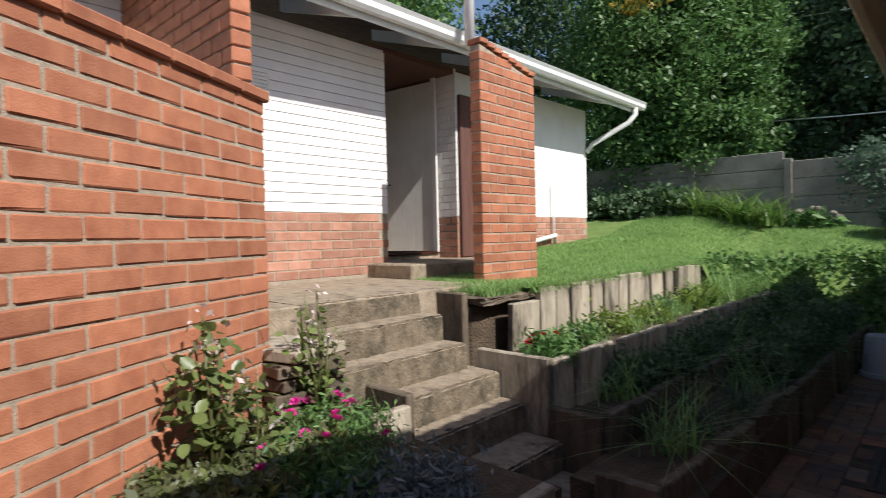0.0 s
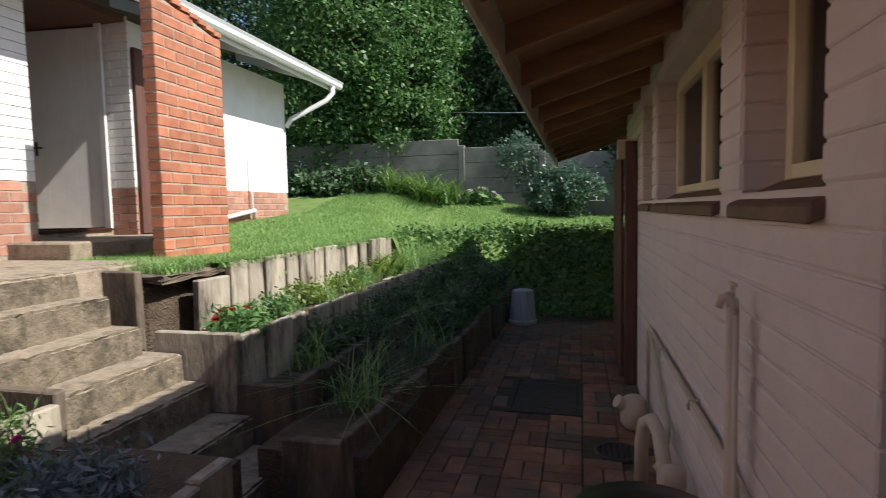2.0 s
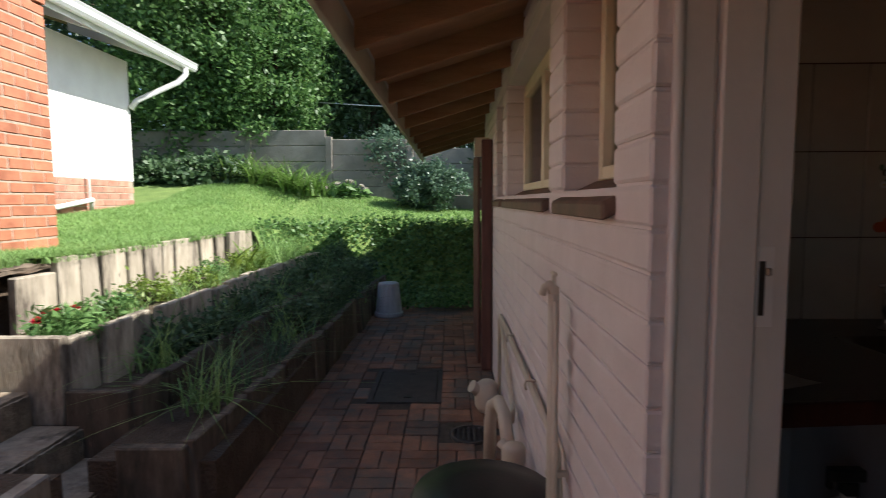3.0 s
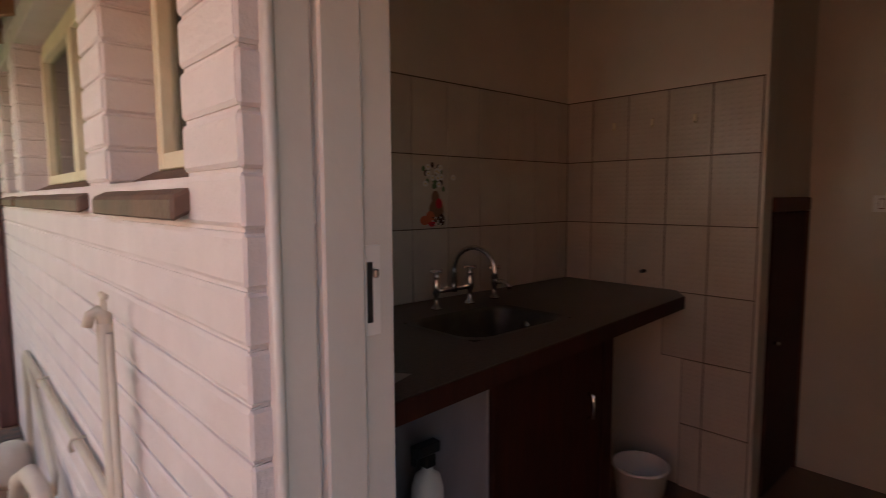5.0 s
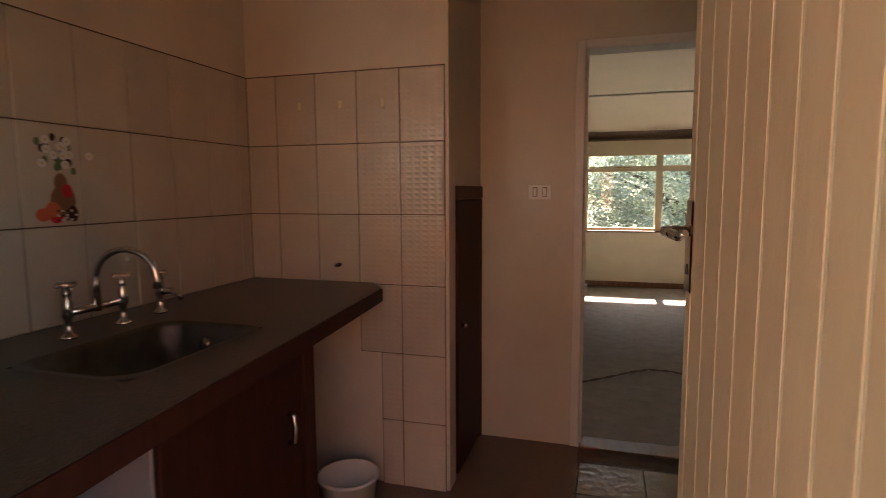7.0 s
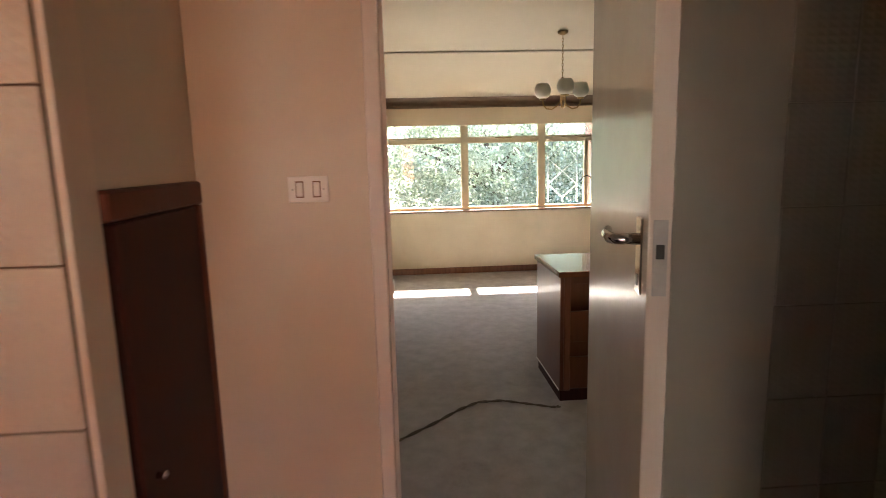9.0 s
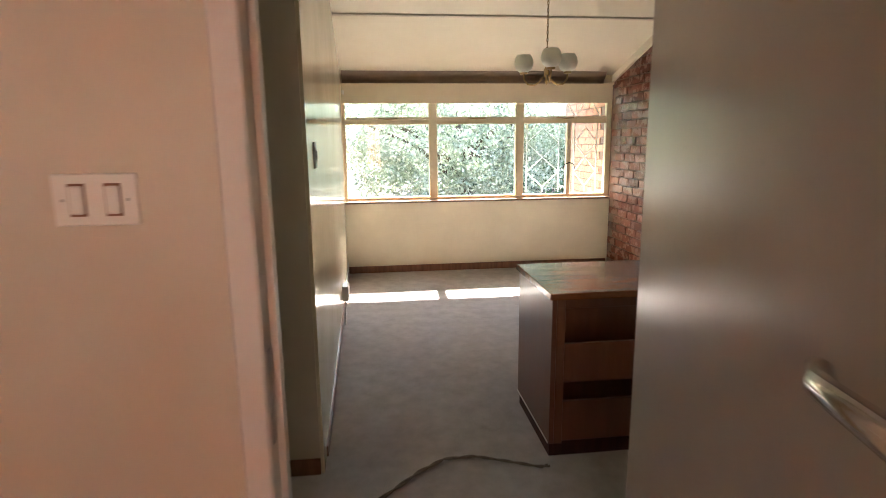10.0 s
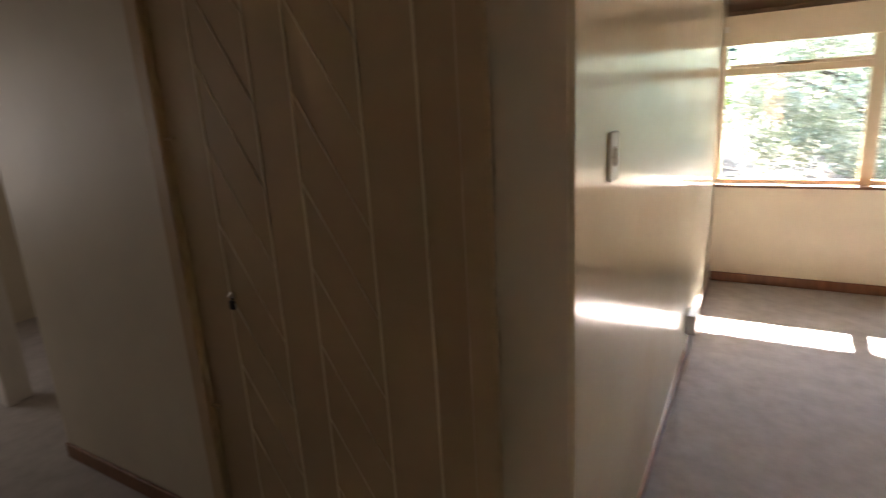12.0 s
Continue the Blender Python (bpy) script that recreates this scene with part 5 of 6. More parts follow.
for a, b in ((-0.06, -0.0225), (-dl + 0.0225, -dl + 0.06)):
    part("stile", box(0.0, 0.02, a, b, 0.07, dh - 0.001, 0.002), M["wood_cab"], desk)
part("divider", box(0.0, 0.022, -0.66, -0.595, 0.075, dh - 0.002, 0.002), M["wood_cab"], desk)
for z0, z1 in ((0.08, 0.27), (0.36, 0.54), (0.70, 0.744)):
    part("drawer_front", box(0.004, 0.024, -dl + 0.061, -0.061, z0, z1, 0.002), M["wood_cab"], desk)
    part("shelf", box(0.03, 0.128, -dl + 0.023, -0.023, z0, z0 + 0.018), M["wood_cab"], desk)
# board added near the front to catch light, so the openings read brown
part("inner_back", box(0.13, 0.145, -dl + 0.023, -0.023, 0.10, dh - 0.002), M["wood_cab"], desk)
part("plinth", box(0.02, dd - 0.01, -dl + 0.01, -0.008, 0.0, 0.069), M["wood_dark"], desk)
part("edge_bead", box(0.01, dd, 0.0005, 0.004, 0.069, 0.076), M["white"], desk, "pale bead above the plinth")
# ceiling pendant
pend = thing("pendant_lamp", "antique brass three-arm pendant lamp with frosted globes", "lamp", (6.5, -2.02, -0.05))
zc = 2.15 + CS * (WX - 6.5)
part("rose", lathe([(0.0, 0), (0.05, 0.0), (0.045, -0.02), (0.012, -0.035), (0.0, -0.035)], 18, (0, 0, zc)), M["brass"], pend)
n = int((zc - 2.2) / 0.03)
for k in range(n):
    z = zc - 0.035 - 0.0275 * k
    bm = bmesh.new()
    ring = [(0.007 * math.cos(radians(a)), 0, 0.019 * math.sin(radians(a))) for a in range(0, 390, 30)]
    if k % 2:
        ring = [(0, x, zz) for x, _, zz in ring]
    part("chain_link", bm_tube(bm, [(x, yy, z - 0.015 + zz) for x, yy, zz in ring], 0.0022, 5, False), M["brass"], pend)
part("stem", lathe([(0.0, 2.20), (0.008, 2.19), (0.008, 2.05), (0.022, 2.02), (0.022, 1.98), (0.012, 1.95), (0.016, 1.93), (0.0, 1.90)], 16), M["brass"], pend)
for ang in (48, 172, 288):
    c, s = math.cos(radians(ang)), math.sin(radians(ang))
    arm = part("arm", tube([(r * c, r * s, z) for r, z in ((0.012, 1.98), (0.06, 1.93), (0.11, 1.905), (0.165, 1.915), (0.20, 1.955), (0.205, 2.0))], 0.007, 8), M["brass"], pend)
    part("cup", lathe([(0.0, 1.995), (0.03, 1.998), (0.034, 2.012), (0.0, 2.014)], 16, (0.205 * c, 0.205 * s, 0)), M["brass"], arm)
    part("globe", lathe([(0.03, 2.012), (0.062, 2.032), (0.076, 2.065), (0.078, 2.085), (0.070, 2.125), (0.055, 2.150), (0.051, 2.150), (0.066, 2.123), (0.074, 2.085), (0.058, 2.035), (0.0, 2.018)], 28, (0.205 * c, 0.205 * s, 0)), M["globe"], arm, "frosted glass globe shade")
sw = switch_plate((4.52, GY0 + 0.0068, 1.36), radians(180) + math.atan2(GY1 - GY0, WX - HX) - math.pi, "white light switch on the glossy wall", 1, 0.075, 0.115)
so = thing("wall_socket", "white surface-mounted socket box low on the wall", "socket", (6.5, -0.335, 0.20))
part("box", box(-0.075, 0.075, -0.045, 0.008, -0.06, 0.06, 0.004), M["plastic"], so)
part("flex", tube([(-0.05, -0.02, -0.06), (-0.06, -0.02, -0.11), (-0.10, -0.02, -0.15), (-0.3, -0.025, -0.185)], 0.006, 6), M["plastic"], so)
fl = thing("wall_flex", "thin white cable run down the wall corner", "cable", (WX - 0.09, GY1 - 0.012, 0))
part("strand", tube([(0, 0, 0.02), (0.0, 0.0, 0.14), (-0.1, -0.005, 0.105), (-1.3, -0.03, 0.10)], 0.006, 6), M["plastic"], fl)
cord = thing("floor_cord", "twisted brown flex lying across the carpet", "cable", (0, 0, 0))
cpts = [(3.72, -0.30), (3.86, -0.46), (4.01, -0.63), (4.16, -0.78), (4.245, -0.90), (4.25, -1.04), (4.19, -1.18), (4.13, -1.31), (4.135, -1.36)]
path = []
for (a, b), (c, d) in zip(cpts, cpts[1:]):
    for k in range(6):
        path.append((a + (c - a) * k / 6, b + (d - b) * k / 6))
for ph in (0, math.pi):
    part("strand", tube([(x + 0.0045 * math.cos(0.9 * i + ph), y + 0.0045 * math.sin(0.9 * i + ph), 0.008 + 0.003 * math.sin(0.9 * i + ph)) for i, (x, y) in enumerate(path)], 0.0045, 6), M["cable"], cord)

# ---------------- passage: pipes, gate, pot, bin, covers ----------------
tp = thing("standpipe", "cream-painted standpipe with a brass tap against the wall", "pipe", (-0.055, 0.672, PAVE + 0.0))
part("riser", tube([(0, 0, 0.0), (0, 0, 1.20)], 0.017, 12), M["pipe"], tp)
part("thin_riser", tube([(0.004, -0.024, 0.0), (0.004, -0.024, 1.18)], 0.008, 8), M["pipe"], tp)
tb = part("tap_body", tube([(0, 0, 1.17), (0, 0, 1.215), (-0.015, 0.0, 1.228), (-0.026, 0.003, 1.222), (-0.034, 0.004, 1.195)], [0.016, 0.017, 0.015, 0.012, 0.011], 12), M["pipe"], tp)
part("tap_handle", boxes([(-0.006, 0.006, -0.006, 0.006, 1.215, 1.262), (-0.006, 0.006, -0.028, 0.028, 1.256, 1.268)], 0.003), M["pipe"], tb)
for z in (0.62,):
    part("bracket", box(-0.019, 0.05, -0.012, 0.012, z, z + 0.016, 0.003), M["pipe"], tp)
hp = thing("water_pipe", "thin painted pipe running low along the wall", "pipe", (-0.03, 0, 0))
part("run", tube([(0, 0.66, 0.40), (0, 0.72, 0.58), (0, 0.80, 0.60), (0, 2.74, 0.60), (0, 2.80, 0.55), (0, 2.80, -0.1)], 0.013, 8), M["pipe"], hp)
for y in (1.3, 2.1):
    part("clip", tube([(0.02, y, 0.62), (-0.02, y, 0.62), (-0.025, y, 0.60), (-0.02, y, 0.58)], 0.006, 6), M["pipe"], hp)
wp = thing("waste_pipe", "thick cream-painted waste pipe with elbows at the gully", "pipe", (-0.09, 0, PAVE))
part("run", tube([(0.062, 2.74, 0.70), (0.060, 1.95, 0.34), (0.045, 1.88, 0.30)], 0.014, 10), M["pipe"], wp)
part("elbow", tube([(-0.07, 1.96, 0.0), (-0.065, 1.95, 0.28), (-0.055, 1.92, 0.38), (-0.03, 1.84, 0.43), (-0.01, 1.74, 0.40), (0.0, 1.66, 0.30), (0.0, 1.60, 0.16), (0.0, 1.58, 0.0)], 0.034, 14), M["pipe"], wp)
part("collar", lathe([(0.046, 0.0), (0.046, 0.30), (0.052, 0.31), (0.052, 0.37), (0.040, 0.385), (0.0, 0.39)], 18, (0.005, 1.42, 0.0)), M["pipe"], wp)
part("stub", tube([(0.005, 1.42, 0.31), (-0.03, 1.47, 0.35), (-0.05, 1.49, 0.365)], [0.026, 0.022, 0.026], 12), M["pipe"], wp)
part("trap", lathe([(0.03, 0.0), (0.038, 0.03), (0.038, 0.09), (0.028, 0.12), (0.0, 0.125)], 18, (-0.06, 1.76, 0.0)), M["pipe"], wp)
gt = thing("gully_trap", "bulky cream-painted gully fitting by the wall", "drain", (-0.115, 2.82, PAVE))
part("bowl", lathe([(0.06, 0.0), (0.085, 0.04), (0.09, 0.12), (0.07, 0.20), (0.045, 0.22), (0.0, 0.22)], 20), M["pipe"], gt)
part("spout", tube([(-0.04, 0, 0.12), (-0.08, -0.02, 0.17), (-0.11, -0.03, 0.19)], [0.045, 0.04, 0.045], 14), M["pipe"], gt)
gr = thing("drain_grate", "dark iron drain grate in the paving", "drain", (-0.24, 2.42, PAVE))
part("rim", lathe([(0.13, -0.03), (0.14, 0.006), (0.115, 0.008), (0.11, -0.03)], 24), M["metal_cover"], gr)
for i in range(6):
    x = -0.085 + 0.034 * i
    h = math.sqrt(max(0.0, 0.112 ** 2 - x * x))
    part("bar", box(x - 0.008, x + 0.008, -h, h, -0.015, 0.004), M["metal_cover"], gr)
mc = thing("manhole_cover", "dark iron manhole cover flush in the paving", "cover", (-0.70, 3.38, PAVE))
part("rim", boxes([(-0.30, 0.26, -0.40, -0.36, -0.03, 0.004), (-0.30, 0.26, 0.36, 0.40, -0.03, 0.004), (-0.30, -0.26, -0.36, 0.36, -0.03, 0.004), (0.22, 0.26, -0.36, 0.36, -0.03, 0.004)], 0.002), M["metal_cover"], mc)
part("plate", box(-0.255, 0.215, -0.355, 0.355, -0.03, 0.001, 0.002), M["metal_cover"], mc)
part("lift_ring", boxes([(-0.03, 0.03, -0.30, -0.27, 0.001, 0.006), (-0.03, 0.03, 0.27, 0.30, 0.001, 0.006)]), M["black"], mc)
gate = thing("garden_gate", "dark reddish timber gate folded back beside the wall", "gate", (-0.13, 3.85, PAVE))
for i in range(9):
    part("board", box(0.0, 0.022, 0.105 * i, 0.105 * i + 0.10, 0.04, 1.90 + 0.01 * (i % 2), 0.003), M["gate"], gate)
part("post", box(0.03, 0.12, -0.09, 0.0, 0.0, 2.0, 0.004), M["gate"], gate)
part("rail", boxes([(0.024, 0.06, 0.0, 0.94, 0.3, 0.40), (0.024, 0.06, 0.0, 0.94, 1.5, 1.60)], 0.003), M["gate"], gate)
part("bracket", box(-0.03, 0.10, -0.06, 0.02, 1.86, 2.02, 0.004), M["fascia"], gate)
pot = thing("upturned_pot", "grey ribbed plastic pot upside down on the paving", "pot", (-1.17, 6.10, PAVE))
pot.scale = (1, 1, 0.9)
bm = bmesh.new()
rings = []
for r, z in ((0.175, 0.0), (0.185, 0.02), (0.185, 0.06), (0.165, 0.075), (0.128, 0.47), (0.12, 0.485), (0.0, 0.487)):
    rings.append([bm.verts.new(((r + (0.006 if k % 2 and 0.07 < z < 0.48 else 0)) * math.cos(2 * math.pi * k / 36), (r + (0.006 if k % 2 and 0.07 < z < 0.48 else 0)) * math.sin(2 * math.pi * k / 36), z)) for k in range(36)])
for a, b in zip(rings, rings[1:]):
    for k in range(36):
        bm.faces.new((a[k], a[(k + 1) % 36], b[(k + 1) % 36], b[k]))
bmesh.ops.remove_doubles(bm, verts=bm.verts, dist=1e-5)
part("shell", bm, M["plastic_grey"], pot)
db_ = thing("dustbin", "black plastic dustbin with a domed lid by the back door", "bin", (-0.26, 0.74, PAVE))
part("tub", lathe([(0.19, 0.0), (0.225, 0.475), (0.235, 0.485), (0.0, 0.485)], 30), M["black"], db_)
part("lid", lathe([(0.245, 0.48), (0.25, 0.505), (0.235, 0.53), (0.12, 0.547), (0.0, 0.552)], 30), M["black"], db_)

# ---------------- planting ----------------
def blades(name, pts, height, width, material, seed, lean=0.35, label="", category="", parent=None, kind="", seg=3):
    """Bent tapering blades rising from points."""
    r = np.random.default_rng(seed)
    n = len(pts)
    a = r.uniform(0, 2 * np.pi, n)
    d = np.stack([np.cos(a), np.sin(a), np.zeros(n)], 1)
    s = np.stack([-np.sin(a), np.cos(a), np.zeros(n)], 1)
    h = (height * r.uniform(0.55, 1.25, n))[:, None]
    l = (lean * r.uniform(0.2, 1.6, n))[:, None]
    w = (width * r.uniform(0.7, 1.3, n))[:, None]
    v = []
    for k in range(seg + 1):
        t = k / seg
        c = pts + d * h * l * t * t * 1.6 + np.array((0, 0, 1.0)) * h * (t - 0.45 * np.minimum(l, 1.4) * t * t)
        v += [c - s * w * (1 - t) ** 0.7 / 2, c + s * w * (1 - t) ** 0.7 / 2]
    v = np.stack(v, 1).reshape(-1, 3)
    base = np.arange(n)[:, None] * (2 * seg + 2)
    f = np.concatenate([base + np.array((2 * k, 2 * k + 1, 2 * k + 3, 2 * k + 2)) for k in range(seg)], 0)
    return leaf_object(name, v, f, material, parent, label, category, kind)


rg = np.random.default_rng(11)
n = 75000
gx = -2.97 - (rg.uniform(0, 1, n)) * 1.83
gy = 1.95 + 7.8 * rg.uniform(0, 1, n) ** 1.25
keep = ~((gx < -3.36) & (gx > -3.66) & (gy > 2.55) & (gy < 3.4)) & ~((gx < -3.42) & (gy < 2.42)) & ~((gx < -4.40) & (gy < 4.1)) & ~((gx > -3.45) & (gy < 2.42))
gx, gy = gx[keep], gy[keep]
gz = np.array([lawn_height(a, b) for a, b in zip(gx, gy)])
blades("lawn_grass", np.stack([gx, gy, gz], 1), 0.055, 0.006, M["grass"], 12, 0.5, "short mown grass", "grass", None, "stuff", 2)
n = 42000
gx, gy = rg.uniform(-2.95, 1.6, n), rg.uniform(6.6, 9.8, n)
gz = np.array([bank_height(a, b) for a, b in zip(gx, gy)])
k = gz > 0.85
gx, gy, gz = gx[k], gy[k], gz[k]
blades("bank_grass", np.stack([gx, gy, gz], 1), 0.055, 0.007, M["grass"], 13, 0.5, "short mown grass on the bank", "grass", None, "stuff", 2)
n = 5000
gx, gy = -3.0 + rg.normal(0, 0.05, n), rg.uniform(2.45, 7.9, n)
blades("edge_grass", np.stack([gx, gy, np.full(n, 1.0)], 1), 0.10, 0.006, M["grass"], 14, 0.7, "longer grass hanging over the slab wall", "grass", None, "stuff")
n = 1500
gx, gy = rg.uniform(-3.5, -3.0, n), rg.uniform(2.0, 2.6, n)
blades("corner_grass", np.stack([gx, gy, np.full(n, 1.0)], 1), 0.11, 0.006, M["grass"], 15, 0.6, "grass tufts at the lawn corner", "grass", None, "stuff")
# ground cover on the bank at the passage end
n = 30000
gx, gy = rg.uniform(-2.94, 1.5, n), rg.uniform(6.25, 8.5, n)
gz = np.array([bank_height(a, b) for a, b in zip(gx, gy)]) + np.abs(rg.normal(0, 0.07, n)) + 0.02
k = np.array([bank_height(a, b) < lawn_height(a, b) - 0.04 for a, b in zip(gx, gy)]) & (gz > -0.03)
v, f = leaves(np.stack([gx, gy, gz], 1)[k], 0.055, rg, flat=0.5, long=1.2)
leaf_object("ground_cover", v, f, M["leaf_a"], None, "leafy green ground cover on the bank", "ground cover", "stuff")


def tuft(label, at, count, height, width, material, seed, lean=0.8, spread=0.1):
    r = np.random.default_rng(seed)
    t = thing("strap_leaf_plant", label, "plant", at)
    p = np.stack([r.normal(0, spread, count), r.normal(0, spread, count), np.zeros(count)], 1)
    blades("leaves", p, height, width, material, seed + 1, lean, parent=t, seg=6)
    return t


def bush(label, at, radii, count, each, spread, size, material, seed, name="shrub"):
    """A low woody shrub: stems and clumped leaves."""
    r = np.random.default_rng(seed)
    t = thing(name, label, "shrub", at)
    bm = bmesh.new()
    for i in range(7):
        a = 2 * math.pi * i / 7
        e = Vector((math.cos(a) * radii[0] * 0.6, math.sin(a) * radii[1] * 0.6, radii[2] * 1.3))
        bm_tube(bm, [(0, 0, 0), e * 0.5 + Vector((0, 0, 0.05)), e], [0.018, 0.012, 0.005], 6)
    part("stem", bm, M["bark"], t)
    p = clumps(r, (0, 0, radii[2]), radii, count, each, spread, -0.9, 0.35)
    p[:, 2] = np.abs(p[:, 2])
    v, f = leaves(p, size, r)
    leaf_object("leaves", v, f, material, t)
    return t


# upper terrace
rp = random.Random(21)
for i in range(7):
    y = 2.62 + 0.62 * i + rp.uniform(-0.1, 0.1)
    bush("low bright green tufted plant on the upper terrace", (-2.66 + rp.uniform(-0.10, 0.08), y, 0.58), (0.17, 0.24, 0.10), 22, 30, 0.04, 0.024, M["leaf_d"] if i % 3 else M["leaf_a"], 100 + i)
    tuft("grassy tuft on the upper terrace", (-2.66 + rp.uniform(-0.10, 0.1), y + 0.22, 0.60), 110, 0.24, 0.006, M["grass"], 130 + i, 0.8, 0.09)
tuft("yellow-green broad plant on the upper terrace", (-2.66, 5.0, 0.60), 22, 0.36, 0.06, M["leaf_d"], 150, 0.8, 0.06)
tuft("yellow-green broad plant on the upper terrace", (-2.62, 5.4, 0.60), 18, 0.32, 0.06, M["leaf_d"], 152, 0.8, 0.06)
for i in range(5):
    tuft("tall arching grass on the upper terrace", (-2.55 + rp.uniform(-0.1, 0.1), 5.7 + 0.38 * i, 0.60), 120, 0.50, 0.010, M["grass"], 155 + 2 * i, 0.9, 0.10)
# middle and lower terrace in shade
for i in range(9):
    y = 2.3 + 0.55 * i + rp.uniform(-0.12, 0.12)
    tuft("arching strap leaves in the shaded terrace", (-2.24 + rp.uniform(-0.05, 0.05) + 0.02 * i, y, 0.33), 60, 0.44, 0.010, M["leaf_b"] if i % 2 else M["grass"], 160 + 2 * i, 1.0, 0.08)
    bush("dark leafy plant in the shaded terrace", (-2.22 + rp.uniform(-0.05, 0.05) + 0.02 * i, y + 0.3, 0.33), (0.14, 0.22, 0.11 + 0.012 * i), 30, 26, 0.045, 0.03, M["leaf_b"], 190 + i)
for i in range(9):
    y = 2.05 + 0.55 * i + rp.uniform(-0.12, 0.12)
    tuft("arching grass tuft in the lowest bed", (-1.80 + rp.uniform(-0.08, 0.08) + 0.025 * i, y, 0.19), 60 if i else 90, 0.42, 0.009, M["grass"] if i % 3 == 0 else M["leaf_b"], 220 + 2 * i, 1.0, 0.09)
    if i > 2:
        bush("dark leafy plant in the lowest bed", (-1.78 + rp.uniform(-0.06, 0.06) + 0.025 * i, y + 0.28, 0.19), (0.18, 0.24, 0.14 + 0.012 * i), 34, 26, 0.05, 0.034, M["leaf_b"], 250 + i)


def flowering(label, at, radii, count, each, size, leaf, petal, blooms, seed, bloom=0.03, name="flowering_plant", lift=0.03):
    r = np.random.default_rng(seed)
    t = thing(name, label, "plant", at)
    p = clumps(r, (0, 0, radii[2] * 0.5), radii, count, each, 0.04, -0.3, 0.2)
    p[:, 2] = np.abs(p[:, 2])
    v, f = leaves(p, size, r, long=3.2)
    leaf_object("leaves", v, f, leaf, t)
    for i in range(blooms):
        a, q = r.uniform(0, 2 * np.pi), math.sqrt(r.uniform(0.02, 1))
        x, y = radii[0] * q * math.cos(a), radii[1] * q * math.sin(a)
        z = radii[2] * (0.5 + math.sqrt(max(0.0, 1 - q * q))) + lift
        bm = bmesh.new()
        bm_tube(bm, [(x * 0.9, y * 0.9, z - 0.09), (x, y, z)], [0.003, 0.003], 5)
        fl_ = part("flower_stalk", bm, M["stem"], t)
        bm = bmesh.new()
        tilt = Matrix.Rotation(0.5, 3, Vector((r.normal(), r.normal(), 0.01)).normalized())
        for ring, (cnt, rad, up) in enumerate(((9, 1.0, 0.25), (7, 0.7, 0.55), (4, 0.35, 0.7))):
            for k in range(cnt):
                b = 2 * math.pi * (k + 0.5 * ring) / cnt
                d = Vector((math.cos(b), math.sin(b), 0))
                s = Vector((-math.sin(b), math.cos(b), 0))
                c = Vector((x, y, z))
                q4 = [d * 0.1 * bloom, d * 0.6 * rad * bloom + s * 0.32 * bloom + Vector((0, 0, up * 0.5 * bloom)), d * rad * bloom + Vector((0, 0, up * bloom)), d * 0.6 * rad * bloom - s * 0.32 * bloom + Vector((0, 0, up * 0.5 * bloom))]
                bm.faces.new([bm.verts.new(c + tilt @ w) for w in q4])
        part("petals", bm, petal, fl_)
    return t


flowering("mat of green succulent leaves with bright magenta flowers", (-2.60, 0.36, 0.42), (0.32, 0.30, 0.18), 260, 30, 0.013, M["leaf_a"], M["magenta"], 13, 301, 0.032, lift=0.05)
flowering("mat of green succulent leaves with bright magenta flowers", (-2.40, 0.12, 0.38), (0.30, 0.30, 0.18), 200, 30, 0.013, M["leaf_a"], M["magenta"], 3, 305, 0.030)
flowering("red geranium on the terrace edge", (-2.58, 2.10, 0.60), (0.16, 0.17, 0.10), 70, 22, 0.022, M["leaf_a"], M["red"], 5, 302, 0.032)
flowering("pale pink flowers by the fence", (-2.3, 9.35, 1.42), (0.4, 0.2, 0.2), 40, 14, 0.06, M["leaf_a"], M["whitepetal"], 7, 303, 0.06)
flowering("silvery succulent ground cover in shade", (-2.16, 0.34, 0.40), (0.30, 0.34, 0.09), 200, 26, 0.017, M["leaf_s"], M["whitepetal"], 0, 306)
flowering("silvery succulent ground cover in shade", (-2.02, -0.16, 0.40), (0.28, 0.36, 0.08), 170, 26, 0.017, M["leaf_s"], M["whitepetal"], 0, 308)


